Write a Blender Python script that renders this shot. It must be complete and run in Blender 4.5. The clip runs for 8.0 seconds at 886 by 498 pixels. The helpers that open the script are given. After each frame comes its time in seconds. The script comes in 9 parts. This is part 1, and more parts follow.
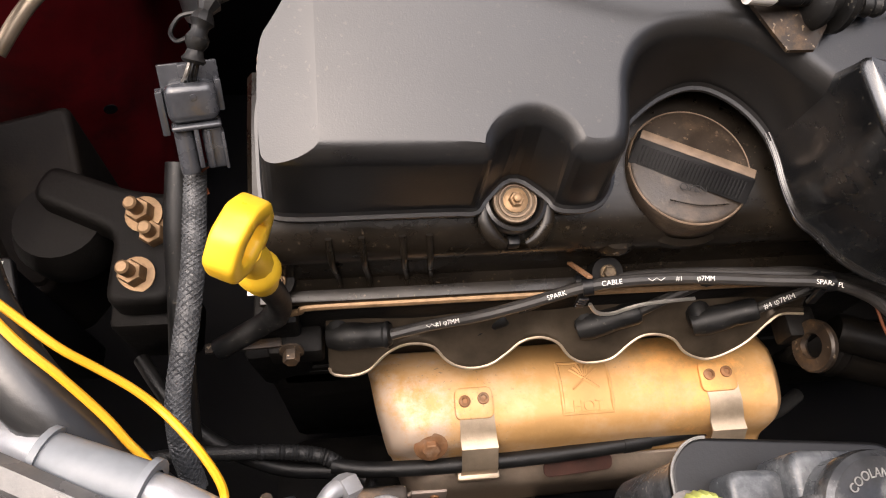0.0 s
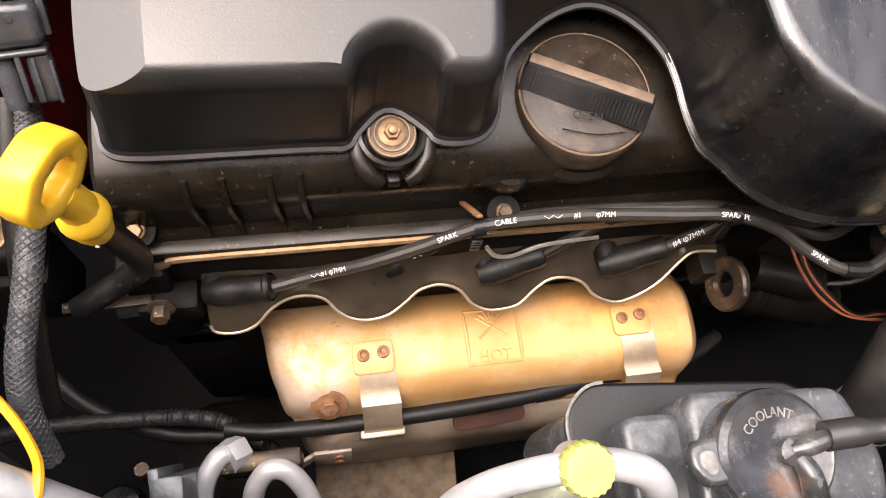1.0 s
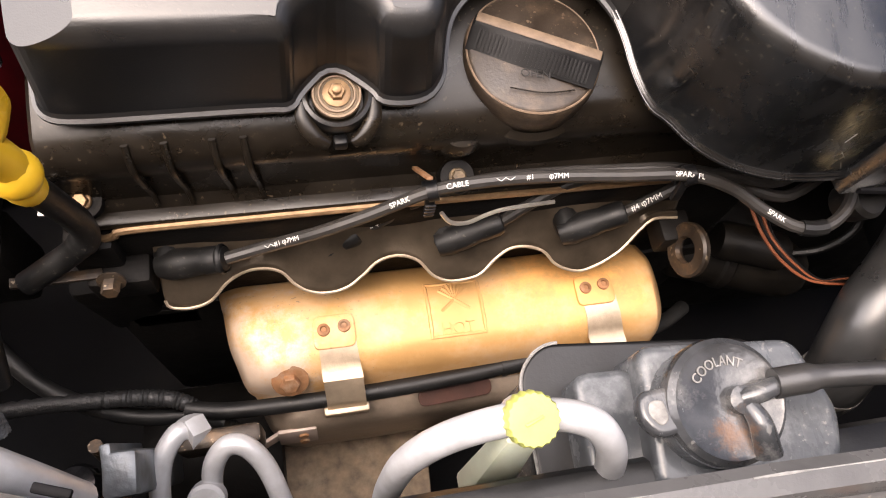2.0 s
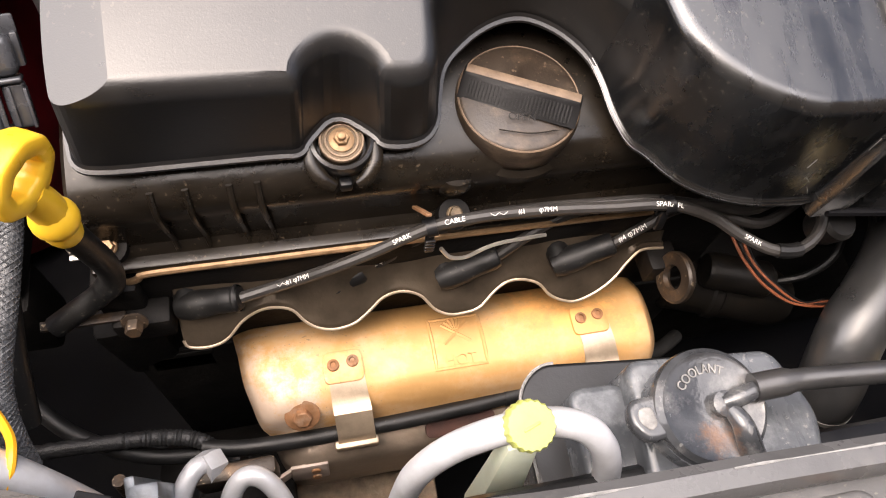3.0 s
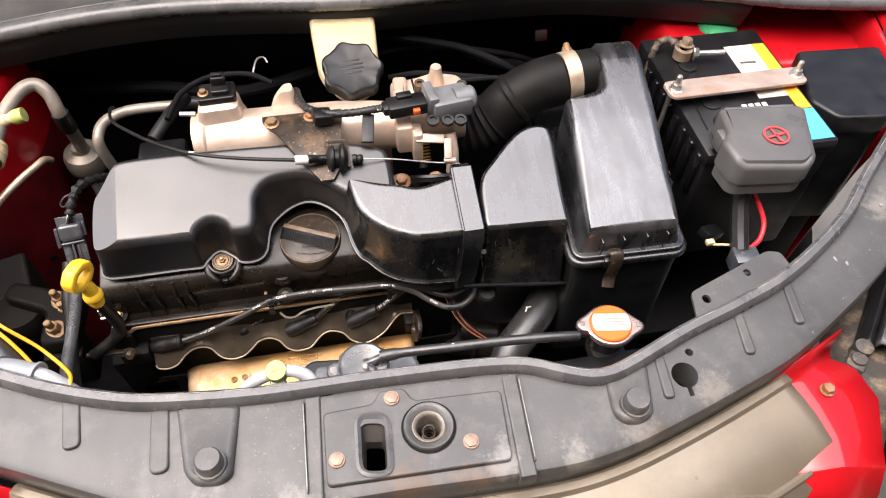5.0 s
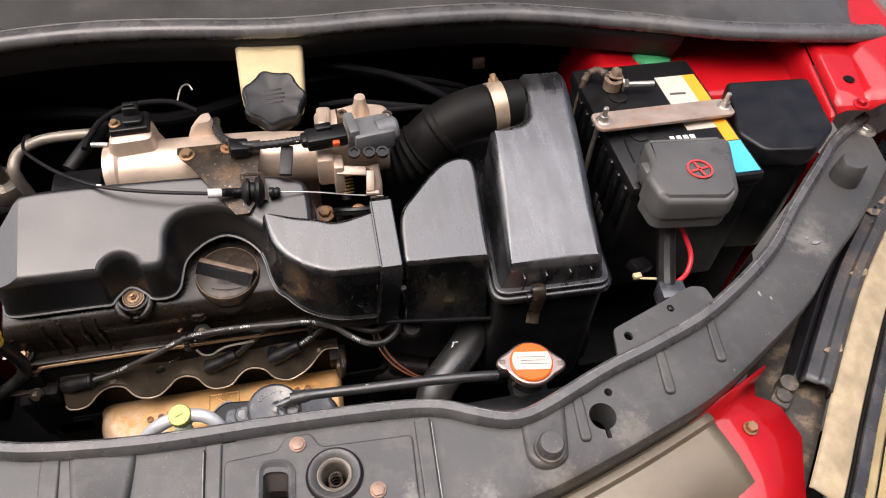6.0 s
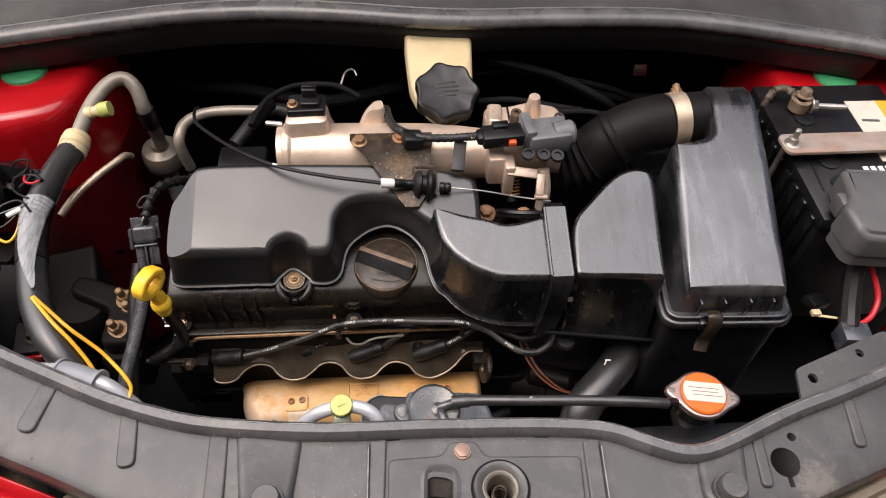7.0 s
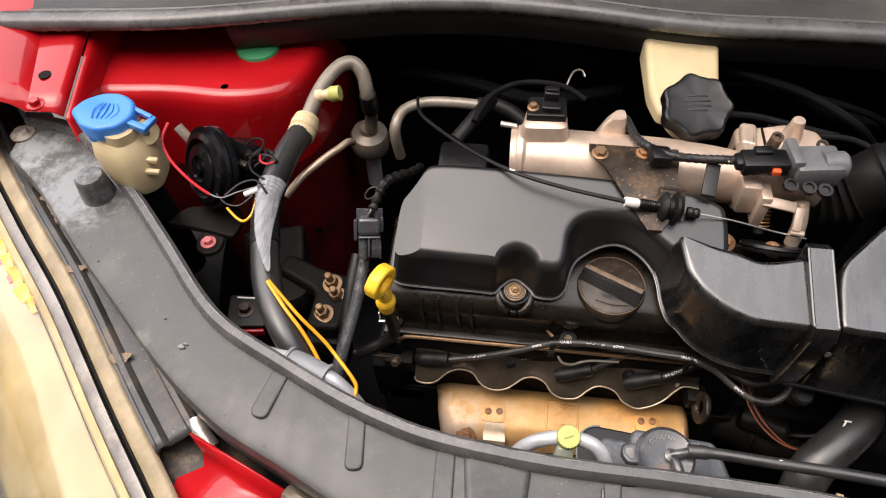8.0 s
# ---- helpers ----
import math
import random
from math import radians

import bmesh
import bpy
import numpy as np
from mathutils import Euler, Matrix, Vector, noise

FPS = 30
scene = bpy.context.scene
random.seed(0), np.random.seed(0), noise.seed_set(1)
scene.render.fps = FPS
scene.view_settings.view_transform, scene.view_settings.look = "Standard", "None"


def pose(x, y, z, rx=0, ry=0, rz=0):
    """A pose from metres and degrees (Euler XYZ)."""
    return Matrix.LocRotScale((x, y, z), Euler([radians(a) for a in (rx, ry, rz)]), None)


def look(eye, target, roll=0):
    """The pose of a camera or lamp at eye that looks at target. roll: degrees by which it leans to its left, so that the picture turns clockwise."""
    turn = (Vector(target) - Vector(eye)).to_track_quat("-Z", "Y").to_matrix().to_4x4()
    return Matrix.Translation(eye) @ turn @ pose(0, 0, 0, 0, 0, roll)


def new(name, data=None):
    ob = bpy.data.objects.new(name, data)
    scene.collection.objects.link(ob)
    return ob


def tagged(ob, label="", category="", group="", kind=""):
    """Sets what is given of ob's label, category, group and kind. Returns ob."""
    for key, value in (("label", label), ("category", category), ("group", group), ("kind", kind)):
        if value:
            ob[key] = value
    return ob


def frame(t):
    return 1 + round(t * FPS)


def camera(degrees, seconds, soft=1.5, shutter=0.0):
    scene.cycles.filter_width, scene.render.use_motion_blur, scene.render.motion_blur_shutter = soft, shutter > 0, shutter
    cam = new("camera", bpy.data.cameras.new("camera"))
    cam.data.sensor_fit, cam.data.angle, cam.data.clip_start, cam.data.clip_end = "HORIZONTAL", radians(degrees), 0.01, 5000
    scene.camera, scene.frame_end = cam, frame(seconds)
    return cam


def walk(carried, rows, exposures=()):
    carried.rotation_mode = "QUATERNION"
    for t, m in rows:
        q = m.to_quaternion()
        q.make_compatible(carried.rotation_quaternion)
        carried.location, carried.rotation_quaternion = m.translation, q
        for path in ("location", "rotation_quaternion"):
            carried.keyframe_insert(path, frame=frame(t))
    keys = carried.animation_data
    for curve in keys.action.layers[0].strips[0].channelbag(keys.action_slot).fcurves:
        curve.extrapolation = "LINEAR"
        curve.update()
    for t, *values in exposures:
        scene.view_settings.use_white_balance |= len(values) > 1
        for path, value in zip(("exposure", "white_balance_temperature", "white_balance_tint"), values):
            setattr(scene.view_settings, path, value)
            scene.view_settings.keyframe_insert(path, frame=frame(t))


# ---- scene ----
cam = camera(63.5, 8.0, soft=1.1)
PATH = [
    (0, (0.267, 0.081, 1.099), (0.487, 0.923, -0.701), 10.6),
    (0.5, (0.277, 0.074, 1.086), (0.539, 0.861, -0.734), 13.0),
    (1, (0.312, 0.082, 1.068), (0.637, 0.805, -0.768), 17.6),
    (1.5, (0.333, 0.071, 1.058), (0.675, 0.783, -0.779), 18.4),
    (3, (0.326, 0.037, 1.079), (0.685, 0.913, -0.683), 12.6),
    (3.2, (0.33, 0.027, 1.092), (0.682, 0.945, -0.649), 11.1),
    (3.5, (0.34, 0.003, 1.12), (0.667, 0.992, -0.588), 8.6),
    (3.8, (0.360, -0.052, 1.187), (0.677, 1.010, -0.468), 6.9),
    (4, (0.4, -0.115, 1.283), (0.632, 0.988, -0.369), 2.7),
    (4.2, (0.438, -0.183, 1.349), (0.644, 0.952, -0.289), 1.4),
    (4.5, (0.472, -0.259, 1.404), (0.692, 0.915, -0.201), 1.5),
    (4.8, (0.49, -0.28, 1.424), (0.729, 0.924, -0.155), 1.6),
    (5, (0.493, -0.28, 1.431), (0.754, 0.938, -0.134), 1.8),
    (5.2, (0.503, -0.273, 1.429), (0.788, 0.949, -0.129), 1.9),
    (6.3, (0.567, -0.26, 1.43), (0.904, 0.983, -0.1), 4.4),
    (6.5, (0.551, -0.255, 1.428), (0.854, 0.991, -0.108), 4.5),
    (6.8, (0.503, -0.24, 1.419), (0.709, 1.017, -0.123), 3.6),
    (7, (0.459, -0.224, 1.411), (0.598, 1.035, -0.137), 3.1),
    (7.3, (0.399, -0.209, 1.402), (0.426, 1.051, -0.15), 1.8),
    (7.5, (0.367, -0.193, 1.399), (0.323, 1.048, -0.169), 0.9),
    (7.8, (0.339, -0.176, 1.399), (0.207, 1.039, -0.184), -0.9),
    (8, (0.337, -0.172, 1.401), (0.158, 1.034, -0.185), -1.9),
]
EXPOSURES = [(0.0, 1.05, 6500, 14), (0.5, 1.2, 6500, 14), (1.5, 1.52, 6600, 16), (3.0, 1.5, 6500, 14), (4.0, 1.42, 6200, 14), (5.2, 1.25, 6200, 13), (6.5, 0.5, 6200, 13), (8.0, 0.6, 6300, 12)]
walk(cam, [(t, look(eye, target, roll)) for t, eye, target, roll in PATH], EXPOSURES)

# ---- world and light: bright overcast daylight, open sky over the bay ----
world = bpy.data.worlds.new("world")
scene.world = world
world.use_nodes = True
_nt = world.node_tree
_sky = _nt.nodes.new("ShaderNodeTexSky")
_sky.sky_type = "NISHITA"
_sky.sun_disc = False
_sky.sun_elevation, _sky.sun_rotation = radians(70), radians(252)
_sky.air_density, _sky.dust_density, _sky.ozone_density = 1.0, 10.0, 0.3
_bg = _nt.nodes["Background"]
_bg.inputs["Strength"].default_value = 0.10
_nt.links.new(_sky.outputs[0], _bg.inputs["Color"])
sun = new("sun", bpy.data.lights.new("sun", "SUN"))
sun.data.energy, sun.data.angle, sun.data.color = 3.6, radians(106), (1.0, 0.94, 0.90)
sun.matrix_world = look((-0.75, -0.1, 4.4), (0.5, 0.3, 0.8))


# ---- materials ----
def material(name, color, rough=0.5, metal=0.0, vary=0.25, scale=25.0, bump=0.15, grain=500.0, stain=None, stain_amount=0.0,
             stain_scale=12.0, coat=0.0, transmission=0.0, spec=0.5, rough_vary=0.12, stretch=(1, 1, 1), sub=0.0, per_object=0.0,
             specks=None, speck_scale=380.0, smear=0.0, smear_axis=(60, 7, 30), chalk=None, ior=1.5):
    m = bpy.data.materials.new(name)
    m.use_nodes = True
    nt = m.node_tree
    n, link = nt.nodes, nt.links.new
    b = n["Principled BSDF"]
    co = n.new("ShaderNodeTexCoord")
    mp = n.new("ShaderNodeMapping")
    mp.inputs["Scale"].default_value = stretch
    link(co.outputs["Object"], mp.inputs["Vector"])

    def noise_tex(s, detail=5.0, rough_=0.6):
        t = n.new("ShaderNodeTexNoise")
        t.inputs["Scale"].default_value, t.inputs["Detail"].default_value, t.inputs["Roughness"].default_value = s, detail, rough_
        link(mp.outputs["Vector"], t.inputs["Vector"])
        return t

    big, fine = noise_tex(scale), noise_tex(grain, 3.0)
    ramp = n.new("ShaderNodeMapRange")
    ramp.inputs["From Min"].default_value, ramp.inputs["From Max"].default_value = 0.3, 0.7
    ramp.inputs["To Min"].default_value, ramp.inputs["To Max"].default_value = 1 - vary, 1 + vary
    link(big.outputs["Fac"], ramp.inputs["Value"])
    base = n.new("ShaderNodeMix")
    base.data_type, base.blend_type = "RGBA", "MULTIPLY"
    base.inputs[0].default_value = 1.0
    base.inputs[6].default_value = (*color, 1)
    link(ramp.outputs["Result"], base.inputs[7])
    out = base.outputs[2]
    if stain:
        patch = noise_tex(stain_scale, 8.0, 0.7)
        r2 = n.new("ShaderNodeMapRange")
        r2.inputs["From Min"].default_value, r2.inputs["From Max"].default_value = 0.5, 0.72
        r2.inputs["To Min"].default_value, r2.inputs["To Max"].default_value = 0.0, stain_amount
        link(patch.outputs["Fac"], r2.inputs["Value"])
        mx = n.new("ShaderNodeMix")
        mx.data_type = "RGBA"
        link(r2.outputs["Result"], mx.inputs[0])
        link(out, mx.inputs[6])
        mx.inputs[7].default_value = (*stain, 1)
        out = mx.outputs[2]
    if specks:
        # settled dust grains, thicker in some places than in others
        dots, drift = noise_tex(speck_scale, 2.0, 0.5), noise_tex(9.0, 3.0)
        r3 = n.new("ShaderNodeMapRange")
        r3.inputs["From Min"].default_value, r3.inputs["From Max"].default_value = 0.655, 0.70
        link(dots.outputs["Fac"], r3.inputs["Value"])
        r4 = n.new("ShaderNodeMapRange")
        r4.inputs["From Min"].default_value, r4.inputs["From Max"].default_value = 0.42, 0.62
        link(drift.outputs["Fac"], r4.inputs["Value"])
        both = n.new("ShaderNodeMath")
        both.operation = "MULTIPLY"
        link(r3.outputs["Result"], both.inputs[0])
        link(r4.outputs["Result"], both.inputs[1])
        m3 = n.new("ShaderNodeMix")
        m3.data_type = "RGBA"
        link(both.outputs[0], m3.inputs[0])
        link(out, m3.inputs[6])
        m3.inputs[7].default_value = (*specks, 1)
        out = m3.outputs[2]
    for px, py, pz, size, tone in chalk or ():
        # a scuffed or tinted patch, or a painted reflection, round a place
        geo = n.new("ShaderNodeNewGeometry")
        far = n.new("ShaderNodeVectorMath")
        far.operation = "DISTANCE"
        link(geo.outputs["Position"], far.inputs[0])
        far.inputs[1].default_value = (px, py, pz)
        fall = n.new("ShaderNodeMapRange")
        fall.inputs["From Min"].default_value, fall.inputs["From Max"].default_value = 0.0, size
        fall.inputs["To Min"].default_value, fall.inputs["To Max"].default_value = 0.34, -0.26
        link(far.outputs["Value"], fall.inputs["Value"])
        ragged = noise_tex(55.0, 10.0, 0.75)
        add = n.new("ShaderNodeMath")
        link(ragged.outputs["Fac"], add.inputs[0])
        link(fall.outputs["Result"], add.inputs[1])
        edge = n.new("ShaderNodeMapRange")
        edge.inputs["From Min"].default_value, edge.inputs["From Max"].default_value = 0.56, 0.76
        edge.inputs["To Max"].default_value = 0.85
        link(add.outputs[0], edge.inputs["Value"])
        m4 = n.new("ShaderNodeMix")
        m4.data_type = "RGBA"
        link(edge.outputs["Result"], m4.inputs[0])
        link(out, m4.inputs[6])
        m4.inputs[7].default_value = (*tone, 1)
        out = m4.outputs[2]
    if per_object:
        info = n.new("ShaderNodeObjectInfo")
        hs = n.new("ShaderNodeMapRange")
        hs.inputs["To Min"].default_value, hs.inputs["To Max"].default_value = 1 - per_object, 1 + per_object
        link(info.outputs["Random"], hs.inputs["Value"])
        m2 = n.new("ShaderNodeMix")
        m2.data_type, m2.blend_type = "RGBA", "MULTIPLY"
        m2.inputs[0].default_value = 1.0
        link(out, m2.inputs[6])
        link(hs.outputs["Result"], m2.inputs[7])
        out = m2.outputs[2]
    link(out, b.inputs["Base Color"])
    rr = n.new("ShaderNodeMapRange")
    rr.inputs["From Min"].default_value, rr.inputs["From Max"].default_value = 0.25, 0.75
    rr.inputs["To Min"].default_value, rr.inputs["To Max"].default_value = max(rough - rough_vary, 0.02), min(rough + rough_vary, 1)
    link(big.outputs["Fac"], rr.inputs["Value"])
    rough_out = rr.outputs["Result"]
    if smear:
        wipe = n.new("ShaderNodeMapping")
        wipe.inputs["Scale"].default_value = smear_axis
        link(co.outputs["Object"], wipe.inputs["Vector"])
        streak = n.new("ShaderNodeTexNoise")
        streak.inputs["Scale"].default_value, streak.inputs["Detail"].default_value, streak.inputs["Roughness"].default_value = 1.0, 6.0, 0.65
        link(wipe.outputs["Vector"], streak.inputs["Vector"])
        r5 = n.new("ShaderNodeMapRange")
        r5.inputs["From Min"].default_value, r5.inputs["From Max"].default_value = 0.3, 0.7
        r5.inputs["To Min"].default_value, r5.inputs["To Max"].default_value = -smear, smear
        link(streak.outputs["Fac"], r5.inputs["Value"])
        plus = n.new("ShaderNodeMath")
        plus.use_clamp = True
        link(rough_out, plus.inputs[0])
        link(r5.outputs["Result"], plus.inputs[1])
        rough_out = plus.outputs[0]
    link(rough_out, b.inputs["Roughness"])
    b.inputs["Metallic"].default_value = metal
    b.inputs["Specular IOR Level"].default_value = spec
    b.inputs["IOR"].default_value = ior
    b.inputs["Coat Weight"].default_value = coat
    b.inputs["Coat Roughness"].default_value = 0.06
    b.inputs["Transmission Weight"].default_value = transmission
    if sub:
        b.inputs["Subsurface Weight"].default_value = sub
        b.inputs["Subsurface Radius"].default_value = (0.01, 0.008, 0.005)
        b.inputs["Subsurface Scale"].default_value = 0.5
    if bump:
        bp = n.new("ShaderNodeBump")
        bp.inputs["Strength"].default_value, bp.inputs["Distance"].default_value = bump, 0.0006
        link(fine.outputs["Fac"], bp.inputs["Height"])
        link(bp.outputs["Normal"], b.inputs["Normal"])
    return m


COVER = material("black_cover_plastic", (0.011, 0.011, 0.0115), 0.33, vary=0.2, scale=9, bump=0.12, grain=1100, stain=(0.021, 0.019, 0.016), stain_amount=0.5, stain_scale=14, spec=0.76, specks=(0.035, 0.03, 0.026), smear=0.03, smear_axis=(9, 20, 30), rough_vary=0.06)
DUCT = material("black_duct_plastic", (0.006, 0.0063, 0.0068), 0.26, ior=1.60, vary=0.35, scale=14, bump=0.07, grain=700, stain=(0.016, 0.014, 0.011), stain_amount=0.3, stain_scale=22, spec=1.0, specks=(0.05, 0.045, 0.036), smear=0.16)
# the bluish stain is dust plus sky sheen put into the colour
LIDTOP = material("dusty_sheen_filter_lid", (0.012, 0.0125, 0.0135), 0.29, ior=1.72, vary=0.35, scale=12, bump=0.07, grain=700, stain=(0.075, 0.076, 0.078), stain_amount=0.65, stain_scale=11, spec=1.0, specks=(0.06, 0.055, 0.045), smear=0.2)
BLACK = material("black_plastic", (0.007, 0.007, 0.0075), 0.38, vary=0.3, scale=40, spec=0.4)
RUBBER = material("black_rubber", (0.007, 0.007, 0.007), 0.48, vary=0.35, scale=60, stain=(0.022, 0.019, 0.015), stain_amount=0.35, stain_scale=50, spec=0.4, specks=(0.06, 0.055, 0.045))
INTAKE = material("matt_black_rubber", (0.006, 0.0057, 0.0054), 0.55, vary=0.35, scale=30, spec=0.18, stain=(0.018, 0.015, 0.012), stain_amount=0.4, stain_scale=20)
HOSE = material("smooth_dark_hose", (0.024, 0.024, 0.024), 0.34, vary=0.25, scale=40, stain=(0.05, 0.045, 0.04), stain_amount=0.4, stain_scale=30, spec=0.8)
OILY = material("oily_black_casting", (0.011, 0.0085, 0.006), 0.30, vary=0.4, scale=30, bump=0.1, grain=350, stain=(0.023, 0.017, 0.010), stain_amount=0.5, spec=0.38, stain_scale=35, specks=(0.10, 0.075, 0.05), smear=0.10, smear_axis=(25, 40, 40))
OILCAP = material("dusty_oil_cap", (0.032, 0.023, 0.016), 0.42, vary=0.35, scale=60, bump=0.35, grain=600, stain=(0.12, 0.085, 0.055), stain_amount=0.6, stain_scale=70, specks=(0.20, 0.15, 0.10), smear=0.08)
STARTER = material("oily_starter_paint", (0.007, 0.006, 0.005), 0.5, vary=0.45, scale=35, bump=0.3, grain=250, stain=(0.02, 0.015, 0.009), stain_amount=0.5, stain_scale=40, spec=0.2)
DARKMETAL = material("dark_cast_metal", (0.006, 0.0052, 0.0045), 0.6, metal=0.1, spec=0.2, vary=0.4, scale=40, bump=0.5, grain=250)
GREY = material("weathered_grey_plastic", (0.062, 0.0612, 0.060), 0.42, vary=0.2, scale=9, bump=0.2, grain=900, stain=(0.145, 0.138, 0.128), stain_amount=0.5, stain_scale=19, specks=(0.15, 0.138, 0.12), smear=0.08,
                chalk=((-0.165, 0.325, 0.80, 0.15, (0.23, 0.24, 0.25)), (-0.235, 0.385, 0.80, 0.08, (0.27, 0.28, 0.285)), (-0.02, 0.135, 0.80, 0.05, (0.16, 0.155, 0.145)), (1.13, 0.185, 0.80, 0.07, (0.17, 0.16, 0.145)), (0.605, -0.040, 0.80, 0.045, (0.20, 0.19, 0.175)), (0.52, -0.052, 0.80, 0.06, (0.10, 0.065, 0.042)), (0.58, -0.058, 0.80, 0.05, (0.13, 0.085, 0.055)), (0.76, -0.045, 0.80, 0.05, (0.075, 0.06, 0.045)), (0.83, -0.01, 0.80, 0.05, (0.16, 0.145, 0.125)), (0.675, -0.052, 0.80, 0.045, (0.19, 0.18, 0.165)), (0.42, -0.050, 0.80, 0.045, (0.19, 0.18, 0.165)), (0.74, -0.03, 0.80, 0.05, (0.17, 0.155, 0.135)), (0.345, -0.02, 0.81, 0.04, (0.16, 0.155, 0.145))))
SEAL = material("rubber_seal", (0.085, 0.085, 0.086), 0.28, vary=0.2, scale=30, stain=(0.3, 0.28, 0.25), stain_amount=0.3)
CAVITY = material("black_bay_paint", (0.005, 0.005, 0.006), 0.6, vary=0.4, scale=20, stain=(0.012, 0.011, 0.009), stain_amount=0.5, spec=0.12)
RED = material("red_car_paint", (0.40, 0.003, 0.007), 0.5, vary=0.15, scale=10, bump=0.0, coat=0.9, stain=(0.30, 0.012, 0.015), stain_amount=0.3, spec=0.15)
# darker copy of RED: the deep bay's shade is put into the colour
APRONRED = material("shaded_red_paint", (0.11, 0.003, 0.006), 0.5, vary=0.4, scale=12, bump=0.1, stain=(0.014, 0.004, 0.004), stain_amount=0.9, stain_scale=9, spec=0.3)
ALU = material("cast_aluminium", (0.63, 0.495, 0.39), 0.38, metal=0.45, vary=0.18, scale=35, bump=0.35, grain=450, stain=(0.4, 0.33, 0.25), stain_amount=0.35, stain_scale=45)
PIPE = material("aluminium_pipe", (0.54, 0.55, 0.57), 0.42, metal=0.35, vary=0.2, scale=40, bump=0.2, stain=(0.40, 0.38, 0.35), stain_amount=0.35, stain_scale=30)
SHIELD = material("heat_stained_aluminium", (0.60, 0.345, 0.13), 0.62, metal=0.3, vary=0.18, scale=14, bump=0.35, grain=220, stain=(0.62, 0.50, 0.38), stain_amount=0.6, stain_scale=14,
                  specks=(0.35, 0.24, 0.14), smear=0.12, chalk=((0.285, 0.175, 0.59, 0.11, (0.64, 0.52, 0.42)), (0.50, 0.215, 0.60, 0.10, (0.86, 0.44, 0.14)), (0.42, 0.150, 0.56, 0.04, (0.55, 0.40, 0.28))))
SLOT = material("dark_rust", (0.045, 0.016, 0.010), 0.6, vary=0.4, scale=60)
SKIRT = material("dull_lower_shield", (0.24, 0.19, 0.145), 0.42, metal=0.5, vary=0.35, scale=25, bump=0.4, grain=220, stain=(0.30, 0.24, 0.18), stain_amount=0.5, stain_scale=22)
SHIELD2 = material("dark_heat_shield", (0.10, 0.078, 0.055), 0.40, metal=0.6, vary=0.35, scale=30, bump=0.4, grain=260)
STEEL = material("galvanised_steel", (0.58, 0.55, 0.50), 0.38, metal=0.85, vary=0.25, scale=50, bump=0.3, stain=(0.28, 0.16, 0.08), stain_amount=0.4, stain_scale=40)
RUST = material("rusty_steel", (0.26, 0.13, 0.06), 0.65, metal=0.4, vary=0.45, scale=70, bump=0.6, grain=300, stain=(0.42, 0.34, 0.26), stain_amount=0.6, stain_scale=55)
BRASS = material("yellow_passivated_bolt", (0.30, 0.19, 0.10), 0.45, metal=0.5, vary=0.3, scale=120, bump=0.3, stain=(0.2, 0.13, 0.07), stain_amount=0.5, stain_scale=90)
GREYSTEEL = material("dark_grey_painted_steel", (0.045, 0.040, 0.037), 0.36, vary=0.35, scale=25, bump=0.2, stain=(0.10, 0.08, 0.06), stain_amount=0.4, stain_scale=30)
DARKSTEEL = material("dark_dusty_steel", (0.040, 0.030, 0.022), 0.42, metal=0.4, vary=0.5, scale=40, bump=0.4, grain=300, stain=(0.22, 0.125, 0.055), stain_amount=0.6, stain_scale=45, specks=(0.35, 0.27, 0.18), speck_scale=260)
YELLOW = material("yellow_plastic", (0.88, 0.54, 0.03), 0.35, vary=0.08, scale=30, bump=0.05, sub=0.1)
YWIRE = material("yellow_wire", (0.85, 0.42, 0.02), 0.4, vary=0.1)
RWIRE = material("red_wire", (0.6, 0.02, 0.03), 0.4, vary=0.1)
OWIRE = material("orange_wire", (0.22, 0.07, 0.03), 0.5, vary=0.2)
LIME = material("lime_cap_plastic", (0.42, 0.45, 0.12), 0.45, vary=0.15, scale=90, bump=0.3)
BLUE = material("blue_cap_plastic", (0.06, 0.25, 0.72), 0.35, vary=0.1, bump=0.1)
CREAM = material("cream_translucent_plastic", (0.60, 0.49, 0.29), 0.4, vary=0.12, scale=15, sub=0.25, stain=(0.45, 0.34, 0.18), stain_amount=0.35)
WHITE = material("white_paint", (0.8, 0.78, 0.74), 0.5, vary=0.08)
ORANGE = material("orange_label", (0.72, 0.12, 0.004), 0.45, vary=0.05, bump=0.0)
CHROME = material("pressed_steel_cap", (0.34, 0.26, 0.235), 0.30, metal=0.85, vary=0.2, bump=0.1, stain=(0.22, 0.15, 0.12), stain_amount=0.4, stain_scale=40)
PAPER = material("faded_paper_label", (0.60, 0.53, 0.45), 0.5, vary=0.12, scale=60, bump=0.0, stain=(0.50, 0.40, 0.31), stain_amount=0.4, stain_scale=60)
SMOKE = material("smoky_plastic", (0.066, 0.072, 0.079), 0.24, vary=0.3, scale=30, bump=0.15, grain=400, stain=(0.27, 0.28, 0.285), stain_amount=0.6, stain_scale=32, spec=0.5, specks=(0.30, 0.29, 0.27), smear=0.14, smear_axis=(55, 12, 12))
SENSOR = material("mid_grey_sensor_plastic", (0.13, 0.135, 0.14), 0.35, vary=0.2, scale=50, bump=0.2)
SLEEVE = material("pale_grey_rubber", (0.20, 0.215, 0.23), 0.42, vary=0.2, scale=30, bump=0.1)
CONN = material("grey_black_connector", (0.050, 0.053, 0.060), 0.24, vary=0.3, scale=60, spec=0.9)
